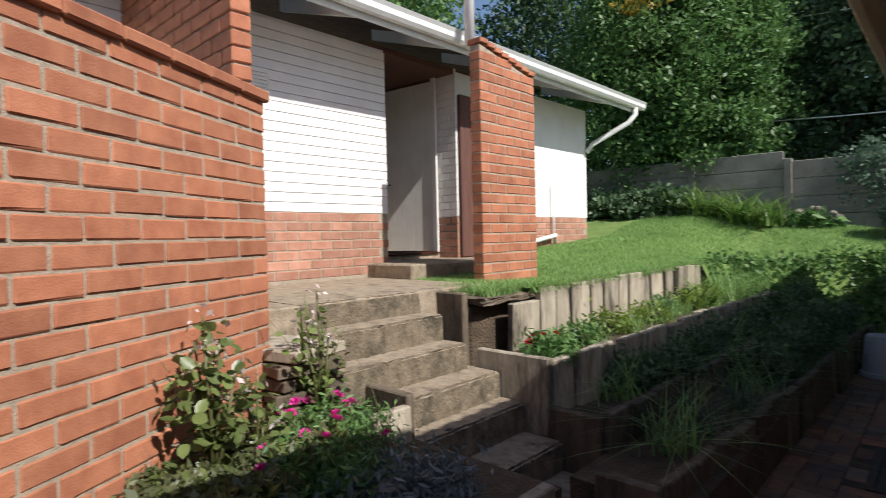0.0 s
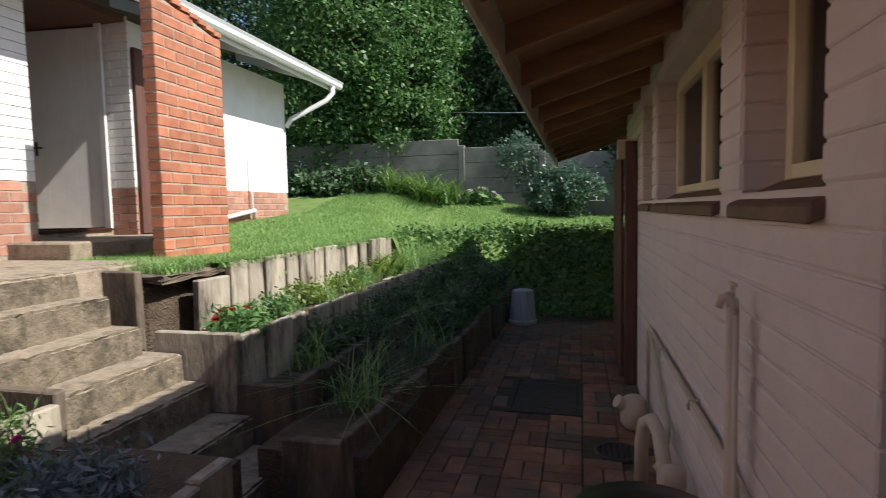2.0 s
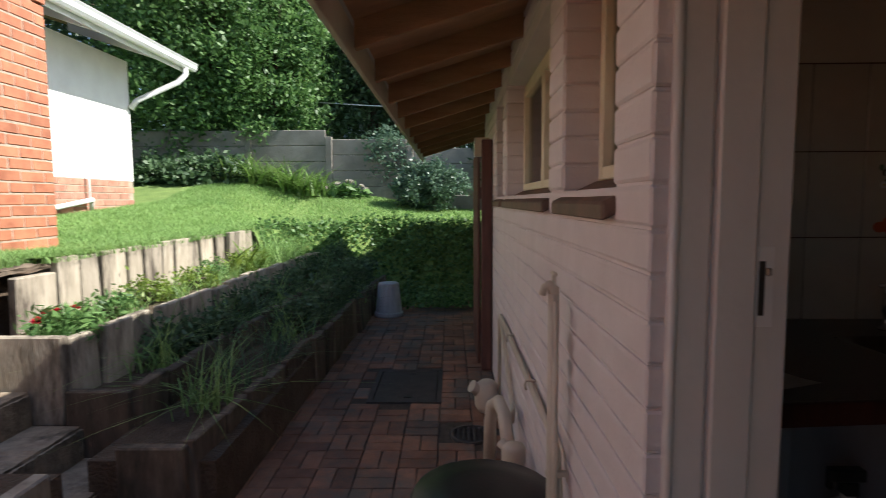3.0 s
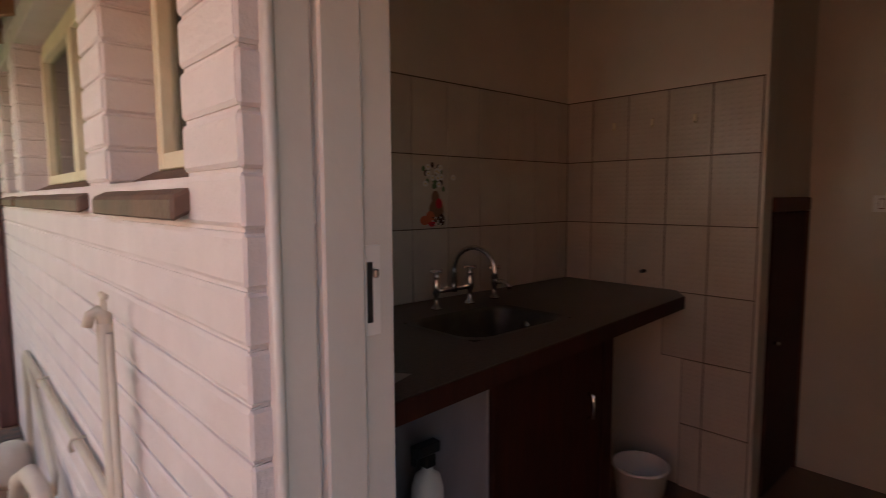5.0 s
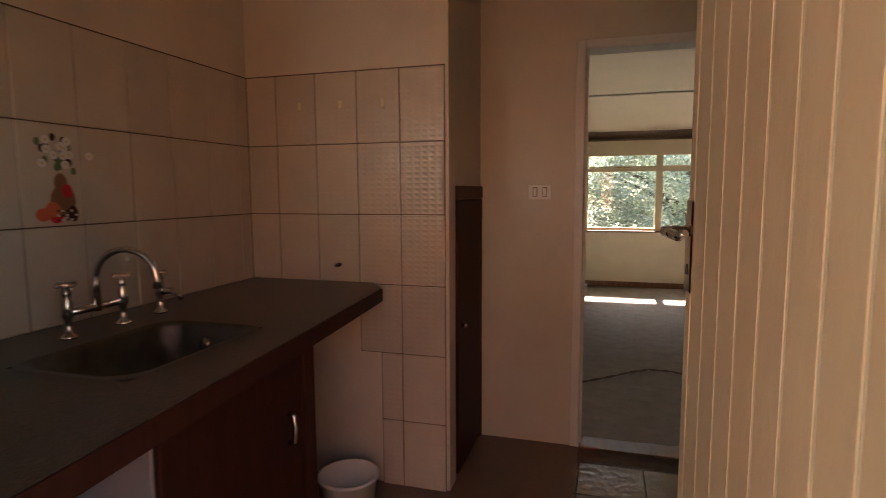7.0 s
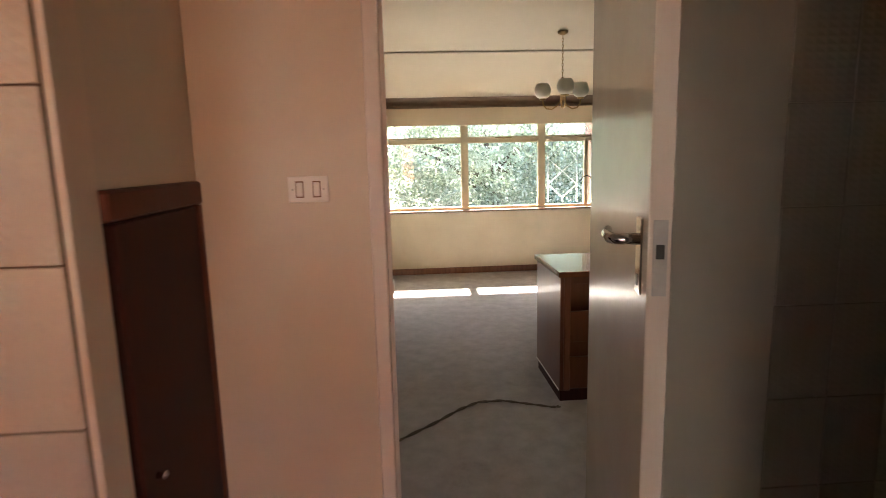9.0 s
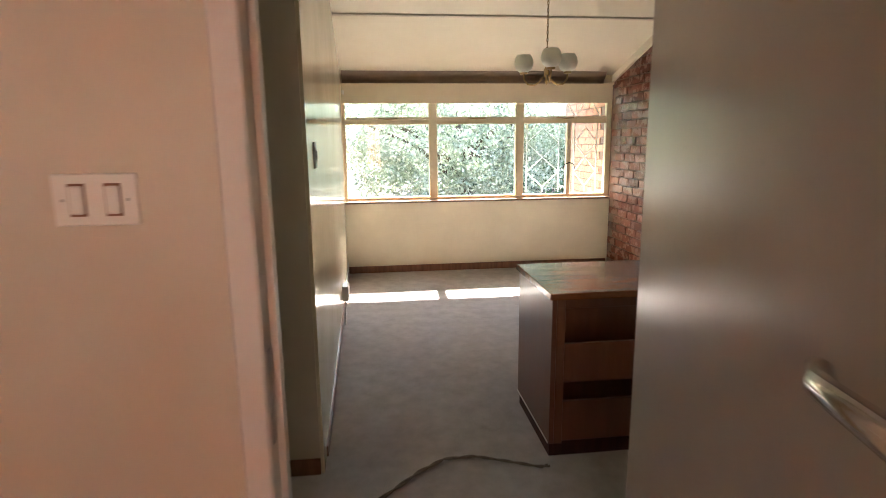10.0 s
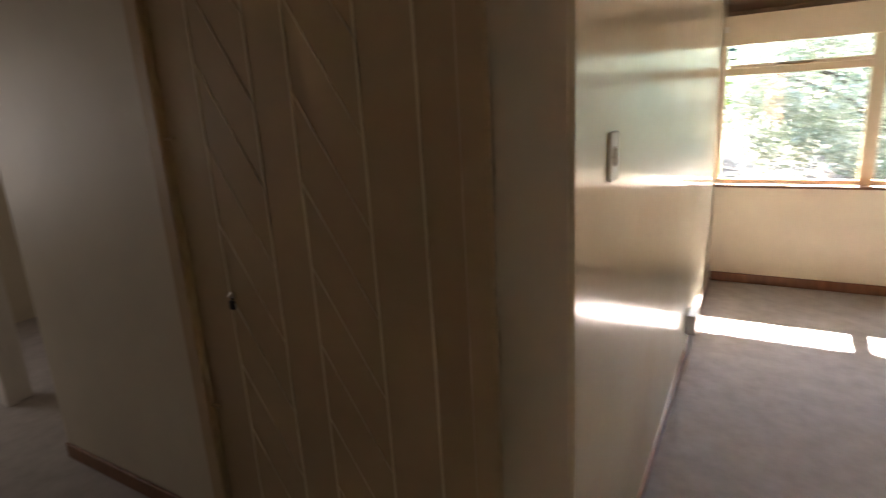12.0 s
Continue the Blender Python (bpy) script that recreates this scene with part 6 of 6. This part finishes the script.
def tall_plant(label, at, height, stems, leafsize, seed, material):
    """Upright stems with broad rounded leaves and small pale flowers."""
    r = np.random.default_rng(seed)
    t = thing("begonia", label, "plant", at)
    pts, fl_pts = [], []
    for i in range(stems):
        a = 2 * math.pi * i / stems + r.uniform(-0.4, 0.4)
        h = height * r.uniform(0.55, 1.0)
        top_ = Vector((0.14 * math.cos(a) * r.uniform(0.2, 1), 0.14 * math.sin(a) * r.uniform(0.2, 1), h))
        part("stem", tube([(0, 0, 0), top_ * 0.5 + Vector((0.02, 0, 0.04)), top_], [0.007, 0.006, 0.004], 6), M["stem"], t)
        for k in range(30):
            q = top_ * r.uniform(0.3, 1.0)
            pts.append((q.x + r.normal(0, 0.05), q.y + r.normal(0, 0.05), q.z + r.normal(0, 0.03)))
        fl_pts += [(top_.x + r.normal(0, 0.03), top_.y + r.normal(0, 0.03), top_.z + r.normal(0, 0.025)) for k in range(5)]
    bm = bmesh.new()
    for p in pts:
        m = Matrix.Translation(p) @ Euler((r.uniform(-0.9, 0.9), r.uniform(-0.9, 0.9), r.uniform(0, 6.28))).to_matrix().to_4x4()
        s = leafsize * r.uniform(0.6, 1.25)
        rim = [(1.0, 0, 0.0), (0.55, 0.48, 0.10), (-0.1, 0.60, 0.12), (-0.6, 0.35, 0.05), (-0.75, 0.0, -0.03), (-0.6, -0.35, 0.05), (-0.1, -0.60, 0.12), (0.55, -0.48, 0.10)]
        c = bm.verts.new(m @ Vector((0, 0, 0)))
        rv = [bm.verts.new(m @ (Vector(q) * s)) for q in rim]
        for k in range(8):
            bm.faces.new((c, rv[k], rv[(k + 1) % 8])).smooth = True
    part("leaves", bm, material, t)
    v, f = leaves(np.array(fl_pts), 0.02, r)
    leaf_object("flowers", v, f, M["whitepetal"], t, kind="stuff")
    return t


tall_plant("tall begonia with broad green leaves by the brick wall", (-2.54, -0.18, 0.52), 0.70, 8, 0.031, 401, M["begonia_leaf"])
tall_plant("tall begonia with broad green leaves by the brick wall", (-2.58, 0.00, 0.50), 0.44, 6, 0.028, 402, M["begonia_leaf"])
tall_plant("leggy begonia beside the slab pile", (-2.82, 0.46, 0.54), 0.68, 6, 0.026, 403, M["begonia_leaf"])
tuft("pale upright strap leaves beside the brick wall", (-2.88, 0.44, 0.54), 9, 0.66, 0.03, M["leaf_d"], 405, 0.2, 0.03)
for i, (x, y) in enumerate(((-2.42, -0.40), (-2.28, -0.56), (-2.40, -0.18), (-2.22, -0.74), (-2.6, 0.16), (-2.30, -0.36))):
    r = np.random.default_rng(420 + i)
    t = thing("fern", "dull green and browned fern in the flower bed", "plant", (x, y, 0.45))
    for k in range(18):
        a, L = r.uniform(0, 6.28), r.uniform(0.22, 0.40)
        pts = []
        for q in np.linspace(0.08, 1, 20):
            for e in (-1, 1):
                w = 0.05 * (1 - q) + 0.010
                pts.append((L * q * math.cos(a) - e * w * math.sin(a), L * q * math.sin(a) + e * w * math.cos(a), 0.08 + 0.42 * q - 0.36 * q * q + r.normal(0, 0.008)))
        v, f = leaves(np.array(pts), 0.026, r, long=2.0)
        leaf_object("frond", v, f, M["leaf_dry"] if k % 3 else M["begonia_leaf"], t)
tuft("tall dry grass stalk in the flower bed", (-2.66, 0.70, 0.45), 3, 0.62, 0.010, M["leaf_dry"], 430, 0.5, 0.02)
# along the fence
for i, x in enumerate((-3.9, -3.55, -3.2, -4.3, -2.85)):
    tuft("clump of bright arching strap leaves by the fence", (x, 9.2 + 0.15 * (i % 2), lawn_height(x, 9.2)), 90, 0.62, 0.04, M["strap"], 440 + 2 * i, 0.9, 0.14)
for i, x in enumerate((-5.0, -5.8, -6.6, -4.6)):
    bush("dark green shrub at the foot of the trees", (x, 9.0 + 0.2 * (i % 2), 1.5), (0.5, 0.4, 0.35), 50, 30, 0.09, 0.07, M["leaf_b"], 455 + i)
bush("rounded blue-green shrub by the fence", (-0.73, 9.15, 1.22), (0.64, 0.5, 0.44), 170, 60, 0.06, 0.042, M["leaf_c"], 461)
bush("dark climbing shrub over the fence", (-1.6, 9.95, 1.7), (0.45, 0.3, 0.55), 90, 40, 0.09, 0.05, M["leaf_c"], 462)
bush("dark climbing shrub over the fence", (1.0, 9.9, 1.3), (1.0, 0.5, 1.0), 120, 36, 0.13, 0.08, M["leaf_b"], 463)
# trees behind the fence and the outbuilding
big = tree("garden_tree", "tall bright green leafy tree behind the outbuilding", (-5.6, 10.6, 1.4), 6, (0.3, 0, 3.6), (2.2, 1.6, 3.2), M["leaf_a"], 620, 90, 0.17, 0.062, 501, droop=0.5)
tree("garden_tree", "bright green tree drooping over the fence", (-4.1, 10.8, 1.4), 5, (0, 0, 2.9), (1.3, 1.2, 2.7), M["leaf_a"], 420, 90, 0.14, 0.058, 502, droop=0.6)
tree("garden_tree", "tall dark green tree with dense foliage", (-2.2, 12.4, 1.4), 8, (0, 0, 4.8), (2.4, 1.6, 4.2), M["leaf_b"], 560, 80, 0.2, 0.075, 503)
tree("garden_tree", "dark spreading tree behind the fence", (0.6, 12.2, 1.2), 7, (0, 0, 4.2), (2.6, 1.7, 3.8), M["leaf_b"], 560, 80, 0.2, 0.075, 504)
tree("garden_tree", "yellow-green tree crown catching the sun", (0.2, 11.2, 1.2), 5, (0, 0, 3.0), (1.5, 0.8, 1.4), M["leaf_d"], 220, 80, 0.15, 0.06, 505)
# added to throw shade on the fence; the house hides most of it
tree("garden_tree", "dark tree added past the fence for shade, mostly out of view", (2.8, 12.0, 1.0), 6, (-0.2, -0.3, 3.2), (2.0, 1.4, 2.2), M["leaf_b"], 340, 80, 0.18, 0.07, 518)
tree("garden_tree", "tall dark tree in the distance", (-8.8, 13.5, 1.4), 9, (0, 0, 5.2), (3.0, 2.2, 4.8), M["leaf_b"], 480, 60, 0.28, 0.1, 506)
tree("garden_tree", "tall dark tree in the distance", (-5.2, 15.5, 1.4), 10, (0, 0, 6.4), (3.2, 2.2, 5.4), M["leaf_b"], 480, 60, 0.3, 0.11, 507)
tree("garden_tree", "tall dark tree in the distance", (4.2, 13.4, 1.0), 8, (0, 0, 4.6), (2.6, 2.0, 4.2), M["leaf_b"], 420, 60, 0.26, 0.1, 508)
tree("garden_tree", "leafy tree rising behind the outbuilding roof", (-10.5, 6.5, 1.0), 8, (0, 0, 5.6), (2.6, 2.6, 3.4), M["leaf_a"], 420, 60, 0.22, 0.09, 509)
tree("garden_tree", "tall dark tree in the distance", (-1.6, 17.0, 1.4), 10, (0, 0, 6.2), (3.2, 2.0, 5.6), M["leaf_b"], 440, 60, 0.32, 0.12, 510)
tree("garden_tree", "leafy tree rising behind the outbuilding roof", (-13.5, 9.5, 1.0), 9, (0, 0, 6.0), (3.0, 3.0, 4.4), M["leaf_b"], 380, 60, 0.28, 0.11, 514)
r = np.random.default_rng(520)
v, f = leaves(clumps(r, (0.8, -1.5, 4.4), (0.4, 0.25, 0.35), 14, 16, 0.09), 0.08, r)
leaf_object("yellow_leaves", v, f, M["leaf_y"], big, "patch of yellow leaves")
# garden seen through the lounge window
tree("garden_tree", "broad pale-blossomed tree outside the lounge window", (14.2, -2.6, -0.5), 3, (0, 0.2, 2.0), (1.4, 2.9, 1.5), M["leaf_w"], 560, 80, 0.13, 0.05, 511, limbs=10)
tree("garden_tree", "fresh green tree outside the lounge window", (13.2, 1.7, -0.5), 3, (0, 0, 1.9), (1.0, 1.3, 1.2), M["leaf_d"], 170, 55, 0.16, 0.07, 512)
tree("garden_tree", "tall trees at the end of the garden", (21, 3.5, -1), 9, (0, 0, 5.0), (2.4, 3.6, 4.4), M["leaf_far"], 360, 55, 0.34, 0.15, 513)
tree("garden_tree", "tall trees at the end of the garden", (21, -4.5, -1), 9, (0, 0, 4.6), (2.4, 3.4, 4.6), M["leaf_far"], 360, 55, 0.34, 0.15, 515)
tree("garden_tree", "tall trees at the end of the garden", (22, -11, -1), 9, (0, 0, 4.6), (2.4, 3.4, 4.4), M["leaf_far"], 300, 55, 0.34, 0.15, 516)
tree("garden_tree", "tall dark trees by the house end", (16.5, -6.6, -1), 6, (0, 0, 3.4), (1.6, 1.6, 3.2), M["leaf_b"], 240, 55, 0.24, 0.11, 517)
struct("lawn_east", box(8.3, 45, -25, 20, -0.7, -0.25), M["turf"], "lawn below the lounge window")


# ---------------- bricks, tiles and pavers ----------------
def block_stack(name, rows, material, parent):
    """Joined chamfer-free blocks: (x0, x1, y0, y1, z0, z1) rows."""
    vs, fs = [], []
    for x0, x1, y0, y1, z0, z1 in rows:
        b = len(vs)
        vs += [(x0, y0, z0), (x1, y0, z0), (x1, y1, z0), (x0, y1, z0), (x0, y0, z1), (x1, y0, z1), (x1, y1, z1), (x0, y1, z1)]
        fs += [tuple(b + i for i in f) for f in ((3, 2, 1, 0), (4, 5, 6, 7), (0, 1, 5, 4), (1, 2, 6, 5), (2, 3, 7, 6), (3, 0, 4, 7))]
    return raw(name, vs, fs, material, parent, "", "", "stuff")


BL, BH, BP, CP = 0.222, 0.073, 0.233, 0.085
jit = random.Random(77)


def uneven(me_name, sx, sy, sz, material, seed, bevel=0.005):
    """A brick mesh with slightly worn, uneven arrises."""
    me = piece_mesh(me_name, sx, sy, sz, material, bevel)
    r = random.Random(seed)
    for v in me.vertices:
        v.co += Vector((r.uniform(-0.0022, 0.0022), r.uniform(-0.0018, 0.0018), r.uniform(-0.002, 0.002)))
    return me


full = [uneven("brick", BL, 0.10, BH, M["brick"], 31 + i) for i in range(5)]
half = [uneven("brick", 0.106, 0.10, BH, M["brick"], 41 + i) for i in range(3)]
# near garden wall
L = w_len + 1.6
joined = []
for i in range(26):
    z = -0.08 + CP * i + BH / 2
    x = L - (BL / 2 if i % 2 else 0.053)
    first = True
    while x > 0.1:
        is_half = first and not i % 2
        if x > 0.95:
            put("brick", jit.choice(half if is_half else full), garden, (x, 0.050 + jit.uniform(-0.003, 0.003), z + jit.uniform(-0.002, 0.002)), jit.uniform(-0.006, 0.006))
        else:
            joined.append((x - BL / 2, x + BL / 2, 0.0, 0.1, z - BH / 2, z + BH / 2))
        x -= (0.053 + 0.011 + BL / 2) if is_half else BP
        first = False
block_stack("bricks", joined, M["brick"], garden)
cope = [uneven("coping_brick", BL, 0.25, 0.055, M["brick"], 51 + i, 0.008) for i in range(3)]
x = L - 0.09
while x > 0.2:
    put("coping_brick", jit.choice(cope), garden, (x, 0.10, W_TOP + 0.024 + jit.uniform(-0.002, 0.002)), jit.uniform(-0.01, 0.01))
    x -= 0.226
# tall wall behind it
tall = thing("tall_brick_wall", "tall red brick wall beside the outbuilding", "wall", (-3.25, 0.30, 0))
tagged(tall, kind="structure")
part("mortar_core", box(-2.6, -0.012, 0.012, 0.098, 0.4, 4.6), M["mortar"], tall)
for i in range(28):
    z = 2.0 + CP * i
    for k in range(9):
        x = -(BL / 2 if i % 2 else 0.053) - (BP * k if i % 2 or not k else BP * k - 0.058)
        put("brick", jit.choice(half if (k == 0 and not i % 2) else full), tall, (x, 0.054, z + BH / 2), jit.uniform(-0.006, 0.006), (1, 1.1, 1))
# screen wall
for i in range(25):
    z = CP * i + BH / 2
    y, k = 0.0, 0
    while y < SY1 - SY0 - 0.02:
        wide = min(0.106 if k == 0 and not i % 2 else BL, SY1 - SY0 - y)
        if z + BH / 2 < 2.10 - 0.20 * y:
            src, own = (half, 0.106) if wide < 0.15 else (full, BL)
            put("brick", jit.choice(src), screen, (-0.056, y + wide / 2, z + jit.uniform(-0.002, 0.002)), radians(90) + jit.uniform(-0.004, 0.004), (wide / own, 1.12, 1))
        y += wide + 0.011
        k += 1
for k in range(8):
    y = 0.05 + 0.1 * k
    ob = put("coping_brick", half[k % 3], screen, (-0.060, y, 2.125 - 0.20 * y), radians(90), (0.92, 1.5, 0.6))
    ob.rotation_euler = (0, 0, radians(90))
# plinth of the outbuilding
low = [uneven("plinth_brick", BL, 0.04, BH, M["brick_low"], 61 + i, 0.004) for i in range(3)]
for i in range(7):
    z = Z_WHITE - 0.0435 - CP * i
    for y0, y1 in ((1.0, 2.70), (3.78, 6.80)):
        y = y1 - (BL / 2 if i % 2 else 0.0)
        while y > y0:
            if y + BL / 2 <= y1 + 0.02:
                put("brick", jit.choice(low), bld, (BX - 0.018, y, z), radians(90))
            y -= BP
# lounge brick wall
inn = [uneven("brick", BL, 0.04, BH, M["brick_in"], 71 + i, 0.003) for i in range(4)]
joined = []
for i in range(37):
    z = 0.004 + CP * i
    x = WX - 0.004 - (BL / 2 if i % 2 else BL)
    while x > HX + 0.4:
        if z + BH < 2.08 + CS * (WX - x):
            if x > 5.85:
                put("brick", jit.choice(inn), lb, (x, -0.018 + jit.uniform(-0.003, 0.003), z + BH / 2), jit.uniform(-0.004, 0.004))
            else:
                joined.append((x - BL / 2, x + BL / 2, -0.04, 0.0, z, z + BH))
        x -= BP
block_stack("bricks", joined, M["brick_in"], lb)
joined = []
for i in range(24):
    z = 0.004 + CP * i
    x = WX + 0.24 + (BL / 2 if i % 2 else BL)
    while x < 9.5:
        joined.append((x - BL / 2, x + BL / 2, -0.04, 0.0, z, z + BH))
        x += BP
block_stack("bricks", joined, M["brick_low"], lb)
# paving in basket weave
pave = thing("brick_paving", "worn brick paving of the passage in basket weave", "paving", (0, 0, PAVE))
tagged(pave, kind="structure")
pv = [uneven("paver", 0.216, 0.105, 0.05, M["paver"], 81 + i, 0.006) for i in range(4)]
joined, C = [], 0.222
for a in range(7):
    for b in range(31):
        x, y = -0.115 - C * a, 0.75 + C * b
        for s in (-0.25, 0.25):
            turned = (a + b) % 2
            px, py = (x + C * s, y) if turned else (x, y + C * s)
            if -1.02 < px < -0.43 and 2.94 < py < 3.82:
                continue
            if (px + 0.24) ** 2 + (py - 2.42) ** 2 < 0.035:
                continue
            if 1.7 < py < 5.6:
                ob = put("paver", jit.choice(pv), pave, (px, py, -0.025 + jit.uniform(-0.004, 0.003)), radians(90) * turned + jit.uniform(-0.015, 0.015))
            else:
                w, h = (0.0525, 0.108) if turned else (0.108, 0.0525)
                joined.append((px - w, px + w, py - h, py + h, -0.05, jit.uniform(-0.003, 0.002)))
block_stack("pavers", joined, M["paver"], pave)
# wall tiles
tw = thing("tiled_splashback", "beige glazed wall tiles with dark grout over the sink", "tiling", (0, 0, 0))
tagged(tw, kind="structure")
part("grout_bed", boxes([(T + 0.01, KX - 0.006, KY - 0.006, KY - 0.001, 0.94, 1.868), (KX - 0.006, KX - 0.001, 0.085, KY - 0.006, 0.93, 1.868), (KX - 0.006, KX - 0.001, 0.085, 0.487, 0.62, 0.93), (KX - 0.006, KX - 0.001, 0.085, 0.387, 0.0, 0.62)]), M["grout"], tw)
ROWS = [(0.003 + 0.3105 * k, 0.3105 * (k + 1) - 0.001) for k in range(6)]


def tile_box(x0, x1, y0, y1, z0, z1):
    bm = box(x0, x1, y0, y1, z0, z1, 0.002)
    part("tile", bm, M["tile"], tw)


for k, (z0, z1) in enumerate(ROWS):
    for j in range(-1, 6):
        a, b = 0.285 + 0.2 * (j - 1), 0.285 + 0.2 * j
        b = min(b, KY - 0.008)
        if b - a < 0.03 or a < 0.08:
            continue
        if k < 3 and j >= 2:
            continue
        if k < 2 and j == 1:
            b = a + 0.1
        tile_box(KX - 0.012, KX - 0.004, a + 0.002, b - 0.002, z0, z1)
    if k >= 3:
        for j in range(-4, 5):
            a, b = 1.33 + 0.2 * (j - 1) + 0.2, 1.33 + 0.2 * j + 0.2
            b = min(b, KX - 0.014)
            if b - a > 0.03:
                tile_box(a + 0.002, b - 0.002, KY - 0.012, KY - 0.004, z0 if k > 3 else 0.941, z1)
# tiles on the lounge-door wall beyond the open door
for k in range(6):
    for j in range(5):
        tile_box(SWX - 0.012, SWX - 0.003, -1.86 - 0.2 * j + 0.002, -1.66 - 0.2 * j - 0.002, *ROWS[k])
# flower picture on one tile
deco = thing("tile_picture", "printed picture of white flowers and fruit on a tile", "tile picture", (1.24, KY - 0.0125, 1.25))
rd = random.Random(9)


def disc(x, z, rx, rz, lift=0.0):
    bm = bmesh.new()
    bm.faces.new([bm.verts.new((x + rx * math.cos(2 * math.pi * k / 14), -0.0006 - lift, z + rz * math.sin(2 * math.pi * k / 14))) for k in range(14)])
    return bm


for x, z, rx, rz, m in ((0.02, 0.07, 0.042, 0.05, "wood_trim"), (0.015, 0.125, 0.022, 0.03, "wood_trim"), (-0.045, 0.03, 0.026, 0.020, "orange"), (-0.015, 0.045, 0.024, 0.024, "orange"), (-0.005, 0.018, 0.022, 0.016, "red"), (0.05, 0.03, 0.018, 0.025, "wood_dark"), (0.035, 0.10, 0.018, 0.022, "red")):
    part("print", disc(x, z, rx, rz, rd.uniform(0, 0.0004)), M[m], deco)
for k in range(5):
    for j in range(3):
        part("print", disc(0.0 + 0.015 * k, 0.012 + 0.014 * j, 0.004, 0.004, 0.0006), M["paper"] if (k + j) % 2 else M["wood_dark"], deco)
for k in range(30):
    part("print", disc(0.01 + rd.gauss(0, 0.032), 0.21 + rd.gauss(0, 0.036), 0.009, 0.012, 0.0005 + 0.00005 * k), M["leaf_b"] if k % 3 else M["wood_dark"], deco)
for k in range(11):
    x, z = 0.005 + rd.gauss(0, 0.032), 0.215 + rd.gauss(0, 0.034)
    part("print", disc(x, z, 0.014, 0.013, 0.0022 + 0.00005 * k), M["paper"], deco)
    part("print", disc(x, z, 0.004, 0.004, 0.003 + 0.00005 * k), M["leaf_y"], deco)
# kitchen floor tiles
ft = thing("kitchen_floor_tiles", "brown glazed kitchen floor tiles", "tiling", (0, 0, 0))
tagged(ft, kind="structure")
tm = piece_mesh("floor_tile", 0.296, 0.296, 0.012, M["floor_tile"], 0.003)
for a in range(8):
    for b in range(13):
        put("floor_tile", tm, ft, (0.41 + 0.3 * a, 0.88 - 0.3 * b, -0.0045))
struct("floor_vinyl", box(0.26, SWX - 0.002, -0.46, 1.03, 0.0025, 0.006), M["vinyl"], "plain brown vinyl laid over the floor tiles")
